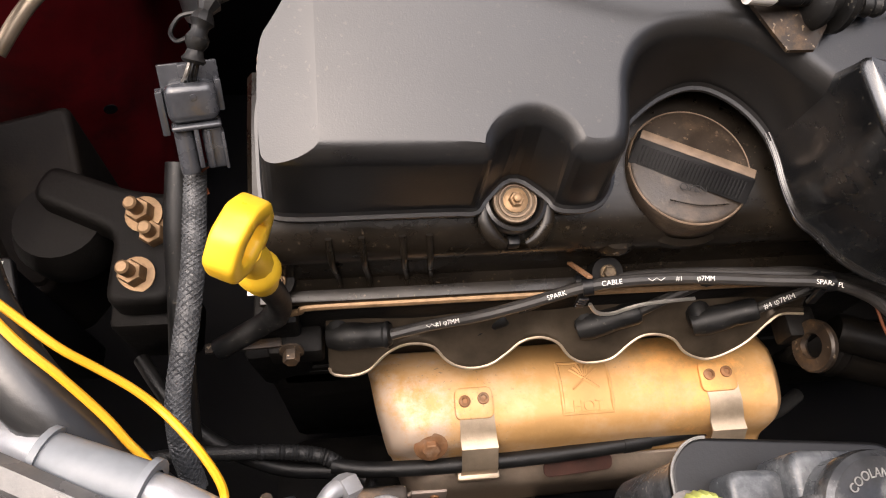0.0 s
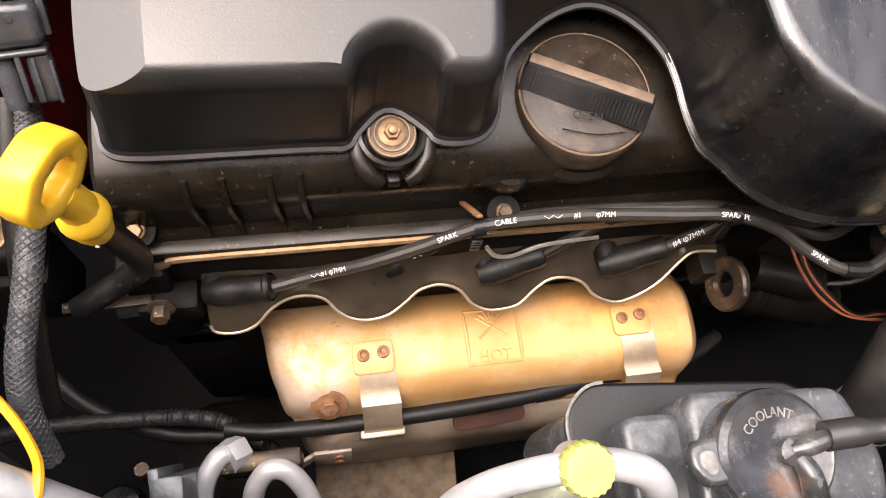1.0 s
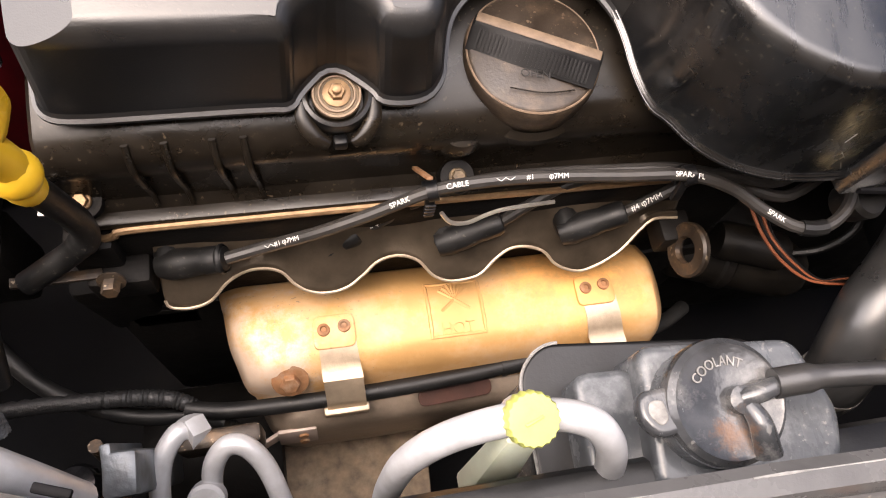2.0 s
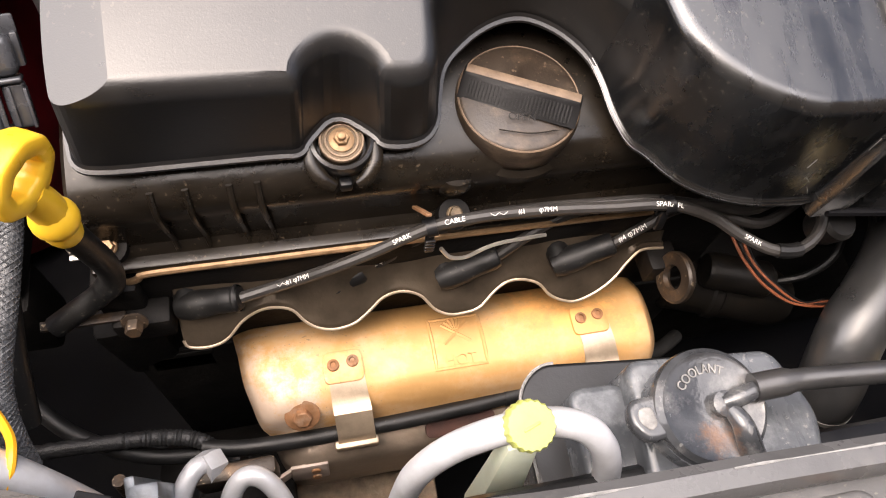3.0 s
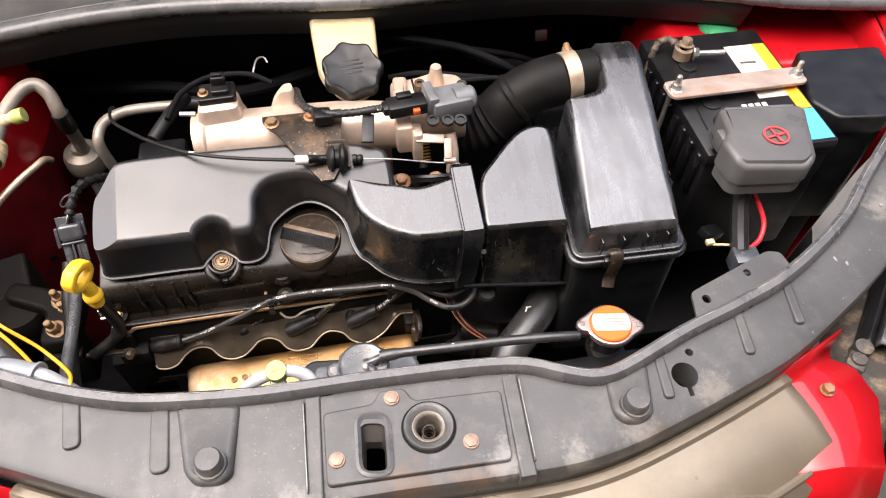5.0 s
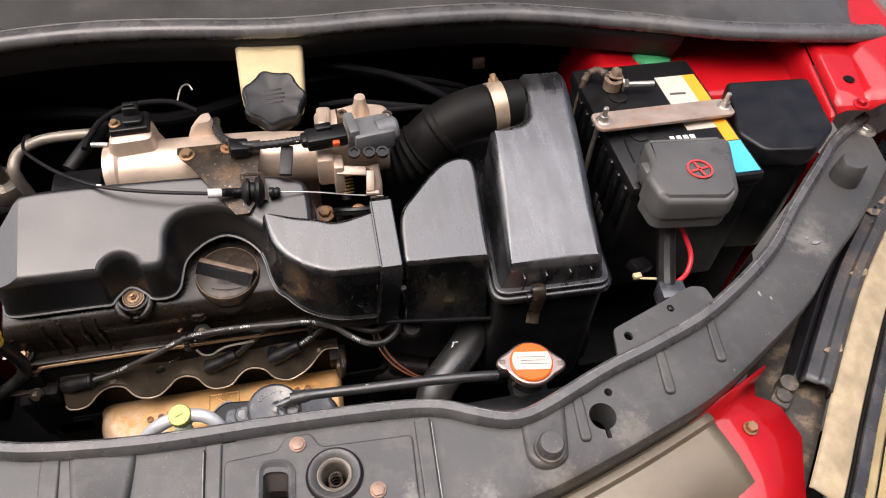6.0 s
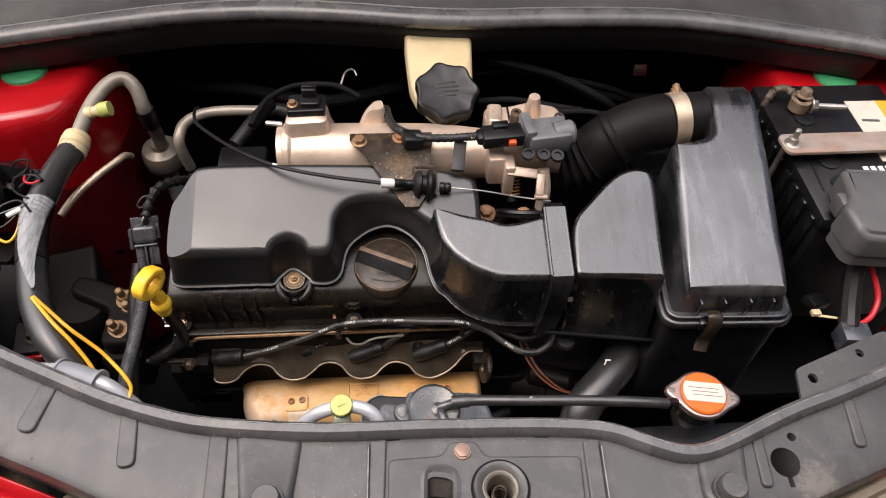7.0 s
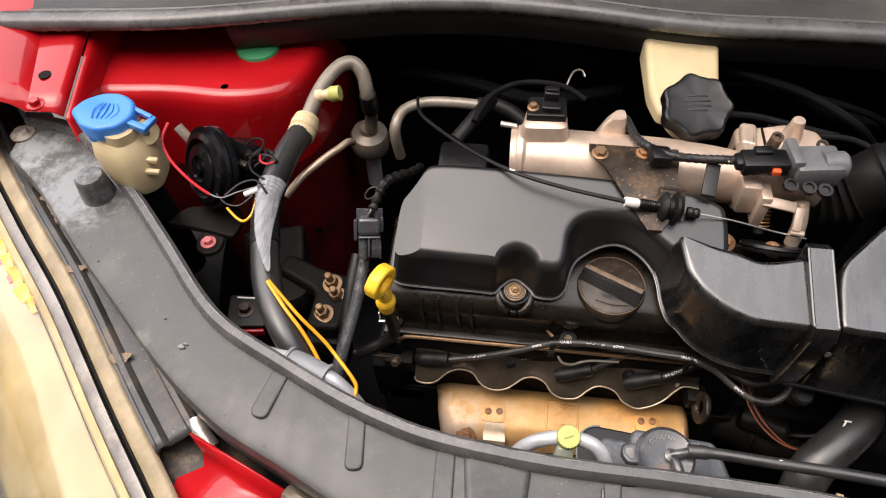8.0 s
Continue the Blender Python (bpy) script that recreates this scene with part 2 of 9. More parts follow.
TAPE = material("wrinkled_black_tape", (0.23, 0.235, 0.245), 0.28, vary=0.35, scale=70, bump=1.0, grain=90, stretch=(4, 0.5, 4), spec=0.6)
BRAID = material("braided_sleeve", (0.018, 0.018, 0.018), 0.42, vary=0.3, scale=300, bump=0.9, grain=700)
PRINT = material("white_print", (0.75, 0.74, 0.70), 0.6, vary=0.1, bump=0)
REDPRINT = material("red_print", (0.62, 0.05, 0.05), 0.5, vary=0.1, bump=0)
LBLUE = material("light_blue_label", (0.08, 0.50, 0.75), 0.4, vary=0.05, bump=0)
NAVY = material("navy_label", (0.04, 0.06, 0.30), 0.4, vary=0.05, bump=0)
AMBER = material("amber_label", (0.90, 0.36, 0.02), 0.4, vary=0.05, bump=0)
SILVER = material("dusty_silver_grille_plastic", (0.20, 0.165, 0.12), 0.35, metal=0.4, vary=0.12, scale=8, stain=(0.30, 0.26, 0.20), stain_amount=0.5, stain_scale=7)
GLASS = material("clear_lens", (0.95, 0.93, 0.85), 0.06, vary=0.03, bump=0.05, grain=60, transmission=1.0, rough_vary=0.03)
TAN = material("worn_tan_plastic", (0.17, 0.12, 0.08), 0.55, vary=0.4, scale=90, bump=0.4, grain=500)
WORN = material("worn_pale_print", (0.24, 0.24, 0.235), 0.6, vary=0.4, scale=120, bump=0)
BRONZE = material("bronze_toned_pipe", (0.45, 0.36, 0.26), 0.42, metal=0.6, vary=0.2, scale=40)
REFLECTOR = material("lamp_reflector", (0.50, 0.42, 0.27), 0.4, metal=0.1, vary=0.15, scale=6, bump=0.2, grain=30)
GREEN = material("green_rubber_cap", (0.05, 0.30, 0.12), 0.5, vary=0.2)
ASPHALT = material("asphalt", (0.10, 0.095, 0.085), 0.85, vary=0.3, scale=3, bump=0.8, grain=120)
PLASTER = material("brown_plaster", (0.13, 0.095, 0.06), 0.85, vary=0.15, scale=2.5, bump=0.5, grain=60)
SCREEN = material("dark_windscreen", (0.02, 0.022, 0.025), 0.08, vary=0.1, bump=0, rough_vary=0.02)

GLOSS = material("gloss_black_paint", (0.008, 0.008, 0.009), 0.14, vary=0.3, scale=40, bump=0.05)
WARMPIPE = material("yellowed_aluminium", (0.30, 0.265, 0.22), 0.42, metal=0.4, vary=0.2, scale=45, bump=0.2, stain=(0.5, 0.36, 0.2), stain_amount=0.3)
FADED = material("chalky_scuff", (0.20, 0.20, 0.19), 0.7, vary=0.4, scale=200, bump=0.2)
GRIME = material("dried_mud", (0.21, 0.155, 0.105), 0.85, vary=0.4, scale=90, bump=0.8, grain=250, stain=(0.32, 0.26, 0.19), stain_amount=0.6, stain_scale=60)
STRAP = material("strap_steel", (0.50, 0.40, 0.29), 0.42, metal=0.6, vary=0.2, scale=60, bump=0.2, stain=(0.4, 0.3, 0.2), stain_amount=0.3)
PINK = material("faded_red_bolt", (0.62, 0.16, 0.17), 0.4, vary=0.3, scale=150)
DIRTY = material("dirty_brass_washer", (0.10, 0.072, 0.043), 0.5, metal=0.4, vary=0.5, scale=250, bump=0.6, grain=600, stain=(0.27, 0.19, 0.10), stain_amount=0.5, stain_scale=160)
BOWL = material("golden_lamp_bowl", (0.42, 0.325, 0.165), 0.48, metal=0.25, vary=0.35, scale=9, bump=0.3, grain=40, stain=(0.56, 0.50, 0.35), stain_amount=0.7, stain_scale=7)
RIBBED = material("groove_shaded_cream", (0.36, 0.29, 0.185), 0.45, vary=0.3, scale=30, stain=(0.22, 0.17, 0.11), stain_amount=0.5, stain_scale=25)
MUDDY = material("muddy_dark_plastic", (0.050, 0.043, 0.036), 0.55, vary=0.4, scale=60, bump=0.8, grain=200, stain=(0.28, 0.205, 0.13), stain_amount=0.9, stain_scale=38)
BAR = material("rust_streaked_zinc", (0.36, 0.29, 0.245), 0.5, metal=0.3, vary=0.2, scale=60, bump=0.4, grain=300, stain=(0.34, 0.13, 0.045), stain_amount=0.75, stain_scale=45, stretch=(0.5, 1, 1))
EARTH = material("dirty_brown_braid", (0.10, 0.075, 0.055), 0.6, metal=0.2, vary=0.5, scale=150, bump=0.9, grain=400)
OXIDE = material("oxidised_terminal_metal", (0.26, 0.19, 0.13), 0.55, metal=0.35, vary=0.4, scale=120, bump=0.7, grain=350, stain=(0.22, 0.13, 0.07), stain_amount=0.6, stain_scale=90)
BRAIDGREY = material("grey_braided_sleeve", (0.075, 0.078, 0.082), 0.4, vary=0.3, scale=300, bump=1.0, grain=650, stretch=(1, 0.6, 1))
CABLE = material("dusty_cable_rubber", (0.026, 0.024, 0.022), 0.48, vary=0.3, scale=80, stain=(0.06, 0.05, 0.04), stain_amount=0.4, stain_scale=60)
BRACKET = material("grimy_black_bracket", (0.011, 0.009, 0.008), 0.55, spec=0.12, vary=0.4, scale=30, bump=0.25, stain=(0.03, 0.023, 0.016), stain_amount=0.5, stain_scale=25)
BLUESTEEL = material("bluish_bare_steel", (0.15, 0.165, 0.18), 0.40, metal=0.5, vary=0.35, scale=60, bump=0.6, grain=200, stain=(0.07, 0.06, 0.05), stain_amount=0.5, stain_scale=40)
FUSEGREY = material("mid_grey_fuse_cover", (0.085, 0.084, 0.082), 0.36, vary=0.15, scale=20, bump=0.1, stain=(0.15, 0.145, 0.135), stain_amount=0.4, stain_scale=25)
CAPWORD = material("dusty_raised_lettering", (0.20, 0.195, 0.185), 0.5, vary=0.45, scale=160, bump=0.3)
BOLT = material("dull_pinkish_bolt", (0.30, 0.20, 0.15), 0.5, metal=0.4, vary=0.3, scale=150, bump=0.4, stain=(0.16, 0.09, 0.05), stain_amount=0.5, stain_scale=120)
APRON = material("dark_grey_apron", (0.012, 0.0125, 0.013), 0.6, vary=0.3, scale=12)
GOLDEN = material("golden_spring_wire", (0.55, 0.36, 0.14), 0.35, metal=0.8, vary=0.3, scale=80)
LAMPTRIM = material("scuffed_chrome_trim", (0.22, 0.20, 0.18), 0.26, metal=0.85, vary=0.4, scale=20, bump=0.2, stain=(0.34, 0.28, 0.19), stain_amount=0.6, stain_scale=18)
FLANGE = material("dirty_lamp_flange", (0.040, 0.040, 0.041), 0.34, vary=0.35, scale=16, bump=0.25, stain=(0.17, 0.12, 0.07), stain_amount=0.6, stain_scale=26, specks=(0.25, 0.2, 0.14))
# dusty cap; its brown patch is an orange reflection painted in
CAPDUST = material("dusty_cap_with_reflection", (0.038, 0.040, 0.043), 0.20, vary=0.4, scale=50, bump=0.25, grain=300, stain=(0.22, 0.215, 0.205), stain_amount=0.6, stain_scale=48, spec=0.7, specks=(0.42, 0.41, 0.38), speck_scale=150, smear=0.12, chalk=((0.490, 0.079, 0.777, 0.022, (0.13, 0.065, 0.03)),))
PALEGREEN = material("pale_green_plastic", (0.55, 0.60, 0.48), 0.4, vary=0.15, scale=30, sub=0.2, stain=(0.4, 0.36, 0.25), stain_amount=0.3)
DULLRING = material("dull_worn_ring", (0.20, 0.175, 0.145), 0.42, metal=0.3, vary=0.3, scale=60, bump=0.3, stain=(0.30, 0.26, 0.21), stain_amount=0.5, stain_scale=60)



# ---- geometry helpers ----
def V(*a):
    return Vector(a)


def link_mesh(name, bm, mat_, parent=None, label="", angle=35):
    bmesh.ops.remove_doubles(bm, verts=bm.verts, dist=1e-6)
    bmesh.ops.recalc_face_normals(bm, faces=bm.faces)
    me = bpy.data.meshes.new(name)
    bm.to_mesh(me)
    bm.free()
    me.polygons.foreach_set("use_smooth", [True] * len(me.polygons))
    me.set_sharp_from_angle(angle=radians(angle))
    me.materials.append(mat_)
    ob = new(name, me)
    if parent is not None:
        ob.parent = parent
        ob.matrix_parent_inverse = parent_world(parent).inverted()
    if label:
        ob["label"] = label
    return ob


def parent_world(ob):
    m = ob.matrix_basis.copy()
    while ob.parent is not None:
        m = ob.parent.matrix_basis @ ob.matrix_parent_inverse @ m
        ob = ob.parent
    return m


def part(name, bm, mat_, parent, label="", angle=35):
    return link_mesh(name, bm, mat_, parent, label, angle)


def thing(name, at, label, category, group="", kind=""):
    e = new(name)
    e.empty_display_size = 0.02
    e.matrix_basis = Matrix.Translation(at)
    return tagged(e, label, category, group, kind)


def join(*bms):
    """All of the bmeshes in the first one."""
    first = bms[0]
    for other in bms[1:]:
        me = bpy.data.meshes.new("tmp")
        other.to_mesh(me)
        first.from_mesh(me)
        bpy.data.meshes.remove(me)
        other.free()
    return first


def moved(bm, m):
    bmesh.ops.transform(bm, matrix=m, verts=bm.verts)
    return bm


def curve(points, per=6, closed=False):
    """A Catmull-Rom curve through points."""
    p = [Vector(q) for q in points]
    n = len(p)
    out = []
    for i in range(n if closed else n - 1):
        if closed:
            a, b, c, d = p[i - 1], p[i], p[(i + 1) % n], p[(i + 2) % n]
        else:
            a, b, c, d = p[max(i - 1, 0)], p[i], p[i + 1], p[min(i + 2, n - 1)]
        for k in range(per):
            t = k / per
            out.append(0.5 * (2 * b + (c - a) * t + (2 * a - 5 * b + 4 * c - d) * t * t + (3 * b - a - 3 * c + d) * t ** 3))
    if not closed:
        out.append(p[-1].copy())
    return out


def rings(bm, loops, caps=True, closed=True):
    vs = [[bm.verts.new(q) for q in loop] for loop in loops]
    for a, b in zip(vs, vs[1:]):
        m = len(a)
        for i in range(m if closed else m - 1):
            j = (i + 1) % m
            bm.faces.new((a[i], a[j], b[j], b[i]))
    if caps and closed:
        bm.faces.new(list(reversed(vs[0])))
        bm.faces.new(vs[-1])
    return bm


def sweep_frames(path):
    tangents = [(path[min(i + 1, len(path) - 1)] - path[max(i - 1, 0)]).normalized() for i in range(len(path))]
    up = V(0, 0, 1) if abs(tangents[0].z) < 0.9 else V(0, 1, 0)
    nrm = (up - tangents[0] * up.dot(tangents[0])).normalized()
    out = []
    for t in tangents:
        nrm = (nrm - t * nrm.dot(t)).normalized()
        out.append((t, nrm, t.cross(nrm)))
    return out


def tube(points, r, seg=10, per=6, straight=False, flat=1.0):
    """A round bar or hose; r is a radius or a function of 0..1 along it."""
    path = [Vector(q) for q in points] if straight else curve(points, per)
    bm = bmesh.new()
    loops = []
    n = len(path) - 1
    for i, (q, (_, a, b)) in enumerate(zip(path, sweep_frames(path))):
        rad = r(i / n) if callable(r) else r
        loops.append([q + (a * math.cos(2 * math.pi * k / seg) * flat + b * math.sin(2 * math.pi * k / seg)) * rad for k in range(seg)])
    return rings(bm, loops)


def lathe(profile, at, axis=(0, 0, 1), seg=24, size=1.0):
    """Turned shape: rows of radius and height along the axis."""
    profile = [(r * size, h * size) for r, h in profile]
    z = Vector(axis).normalized()
    q = z.to_track_quat("Z", "Y").to_matrix().to_4x4()
    m = Matrix.Translation(at) @ q
    bm = bmesh.new()
    loops = [[m @ V(max(r, 1e-5) * math.cos(2 * math.pi * k / seg), max(r, 1e-5) * math.sin(2 * math.pi * k / seg), h) for k in range(seg)] for r, h in profile]
    return rings(bm, loops, caps=profile[0][0] < 1e-4 and profile[-1][0] < 1e-4)


def box(at, size, bevel=0.002, turn=(0, 0, 0), seg=2, taper=1.0):
    bm = bmesh.new()
    bmesh.ops.create_cube(bm, size=1)
    for v in bm.verts:
        k = taper if v.co.z > 0 else 1.0
        v.co = V(v.co.x * size[0] * k, v.co.y * size[1] * k, v.co.z * size[2])
    if bevel:
        bmesh.ops.bevel(bm, geom=list(bm.edges), offset=bevel, segments=seg, affect="EDGES", profile=0.5)
    return moved(bm, pose(*at, *turn))


def fillet(poly, r, seg=5):
    """Round the corners of a flat outline."""
    n = len(poly)
    out = []
    for i in range(n):
        a, b, c = (V(*poly[i - 1], 0), V(*poly[i], 0), V(*poly[(i + 1) % n], 0))
        rr = r[i] if isinstance(r, (list, tuple)) else r
        d1, d2 = a - b, c - b
        rr = min(rr, d1.length * 0.45, d2.length * 0.45)
        p, q = b + d1.normalized() * rr, b + d2.normalized() * rr
        for k in range(seg + 1):
            t = k / seg
            s = (1 - t) ** 2 * p + 2 * t * (1 - t) * b + t * t * q
            out.append((s.x, s.y))
    return out


def inset(poly, d):
    """Move an outline that runs anticlockwise inwards by d."""
    n = len(poly)
    out = []
    for i in range(n):
        a, b, c = V(*poly[i - 1]), V(*poly[i]), V(*poly[(i + 1) % n])
        t = (c - a)
        if t.length < 1e-9:
            t = V(1, 0)
        t.normalize()
        out.append((b.x - t.y * d, b.y + t.x * d))
    return out


def soft_inset(poly, d):
    """As inset, but less at tight outward corners, so that the new outline never crosses itself."""
    n = len(poly)
    lim = []
    for i in range(n):
        a, b, c = V(*poly[i - 1]), V(*poly[i]), V(*poly[(i + 1) % n])
        e, f = b - a, c - b
        if e.length < 1e-7 or f.length < 1e-7:
            lim.append(d)
            continue
        ang = math.atan2(e.x * f.y - e.y * f.x, e.dot(f))
        k = ang / (0.5 * (e.length + f.length))
        lim.append(min(d, 0.8 / k) if k > 1e-6 else d)
    low = [min(lim[(i + j) % n] for j in range(-3, 4)) for i in range(n)]
    low = [sum(low[(i + j) % n] for j in range(-3, 4)) / 7 for i in range(n)]
    out = []
    for i in range(n):
        a, b, c = V(*poly[i - 1]), V(*poly[i]), V(*poly[(i + 1) % n])
        t = (c - a).normalized() if (c - a).length > 1e-9 else V(1, 0)
        out.append((b.x - t.y * low[i], b.y + t.x * low[i]))
    return out


def slab(poly, bottom, top, edge=0.002, seg=3):
    """An outline with thickness and a rounded upper edge; bottom and top are heights or functions of (x, y)."""
    bot = bottom if callable(bottom) else (lambda x, y: bottom)
    tp = top if callable(top) else (lambda x, y: top)
    area = sum(poly[i - 1][0] * poly[i][1] - poly[i][0] * poly[i - 1][1] for i in range(len(poly)))
    if area < 0:
        poly = poly[::-1]
    loops = [[V(x, y, bot(x, y)) for x, y in poly]]
    for k in range(seg + 1):
        a = math.pi / 2 * k / seg
        ring = inset(poly, edge * (1 - math.cos(a)))
        loops.append([V(x, y, tp(*o) - edge * (1 - math.sin(a))) for (x, y), o in zip(ring, poly)])
    loops.append([V(x, y, tp(x, y)) for x, y in inset(poly, edge * 1.25)])
    return rings(bmesh.new(), loops)


def cut(ob, *cutters):
    """Take the solids away from a mesh object."""
    for c in cutters:
        me = bpy.data.meshes.new("cutter")
        bmesh.ops.recalc_face_normals(c, faces=c.faces)
        c.to_mesh(me)
        c.free()
        co = new("cutter", me)
        mod = ob.modifiers.new("cut", "BOOLEAN")
        mod.object, mod.operation, mod.solver = co, "DIFFERENCE", "EXACT"
        dg = bpy.context.evaluated_depsgraph_get()
        done = bpy.data.meshes.new_from_object(ob.evaluated_get(dg))
        ob.modifiers.clear()
        ob.data = done
        bpy.data.objects.remove(co)
    ob.data.polygons.foreach_set("use_smooth", [True] * len(ob.data.polygons))
    ob.data.set_sharp_from_angle(angle=radians(35))
    return ob


def letters(text, size, depth=0.0003):
    """The built-in font as a bmesh, centred, lying in the xy plane."""
    cu = bpy.data.curves.new("text", "FONT")
    cu.body, cu.size, cu.extrude, cu.align_x, cu.align_y = text, size, depth, "CENTER", "CENTER"
    ob = new("text", cu)
    dg = bpy.context.evaluated_depsgraph_get()
    me = bpy.data.meshes.new_from_object(ob.evaluated_get(dg))
    bm = bmesh.new()
    bm.from_mesh(me)
    bpy.data.objects.remove(ob)
    bpy.data.curves.remove(cu)
    bpy.data.meshes.remove(me)
    return bm


def hexbolt(at, axis=(0, 0, 1), r=0.0065, h=0.005, washer=1.5, stud=0.0):
    """Flanged hexagon head."""
    bm = lathe([(0, 0), (r * washer, 0), (r * washer, 0.0012), (r * 1.15, 0.0018), (0, 0.0018)], at, axis, 20)
    a = Vector(axis).normalized()
    head = lathe([(0, 0), (r, 0), (r, h * 0.85), (r * 0.88, h), (0, h)], Vector(at) + a * 0.0018, axis, 6)
    out = join(bm, head)
    if stud:
        out = join(out, lathe([(0, 0), (r * 0.55, 0), (r * 0.55, stud * 0.9), (r * 0.4, stud), (0, stud)], Vector(at) + a * (h + 0.0018), axis, 12))
    return out


def clamp01(t):
    return max(0.0, min(1.0, t))



# ---- the setting ----
MID = 0.53  # centre line of the car


def mirror(p):
    return (2 * MID - p[0], p[1] - 0.07 * (MID - p[0]), *p[2:])


def sheet(name, rows, mat_, parent=None, label="", thick=0.0):
    """A skin over rows of points, given thickness downwards."""
    bm = bmesh.new()
    rings(bm, rows, caps=False, closed=False)
    ob = link_mesh(name, bm, mat_, parent, label)
    if thick:
        md = ob.modifiers.new("thickness", "SOLIDIFY")
        md.thickness, md.offset = thick, 0
    return ob


def make_ground():
    bm = bmesh.new()
    s = 400
    bm.faces.new([bm.verts.new(q) for q in ((-s, -s, 0), (s, -s, 0), (s, s, 0), (-s, s, 0))])
    tagged(link_mesh("ground", bm, ASPHALT), "grey asphalt ground under the parked car", "ground", kind="structure")


# inner and outer edge of the radiator support, seen from above
INNER = [(-0.262, 0.425), (-0.195, 0.412), (-0.14, 0.372), (-0.075, 0.309), (-0.014, 0.245), (0.034, 0.193), (0.074, 0.160), (0.137, 0.128), (0.196, 0.1),
         (0.251, 0.080), (0.30, 0.069), (0.39, 0.060), (0.49, 0.058), (0.592, 0.054), (0.648, 0.047), (0.686, 0.031), (0.714, 0.022), (0.745, 0.026),
         (0.82, 0.055), (0.89, 0.077), (0.962, 0.105), (1.06, 0.165), (1.13, 0.228), (1.205, 0.293), (1.255, 0.335), (1.322, 0.372)]
OUTER = [(-0.268, 0.372), (-0.218, 0.334), (-0.169, 0.287), (-0.111, 0.231), (-0.061, 0.186), (-0.015, 0.144), (0.028, 0.108), (0.070, 0.078), (0.104, 0.058),
         (0.160, 0.033), (0.235, -0.003), (0.284, -0.025), (0.335, -0.040), (0.425, -0.050), (0.523, -0.053), (0.60, -0.056), (0.675, -0.056), (0.731, -0.048),
         (0.791, -0.032), (0.858, -0.011), (0.929, 0.014), (1.016, 0.06), (1.09, 0.105), (1.15, 0.155), (1.221, 0.207), (1.31, 0.285)]


def even(points, n):
    """n points at even steps along a smooth curve through points."""
    c = curve([(*p, 0) if len(p) == 2 else p for p in points], 12)
    acc = [0.0]
    for a, b in zip(c, c[1:]):
        acc.append(acc[-1] + (b - a).length)
    out = []
    j = 0
    for i in range(n):
        want = acc[-1] * i / (n - 1)
        while j < len(acc) - 2 and acc[j + 1] < want:
            j += 1
        t = (want - acc[j]) / max(acc[j + 1] - acc[j], 1e-9)
        out.append(c[j].lerp(c[j + 1], clamp01(t)))
    return out


def at_x(points, x):
    for a, b in zip(points, points[1:]):
        if a[0] <= x <= b[0]:
            t = (x - a[0]) / (b[0] - a[0])
            return a[1] + (b[1] - a[1]) * t
    return points[-1][1]


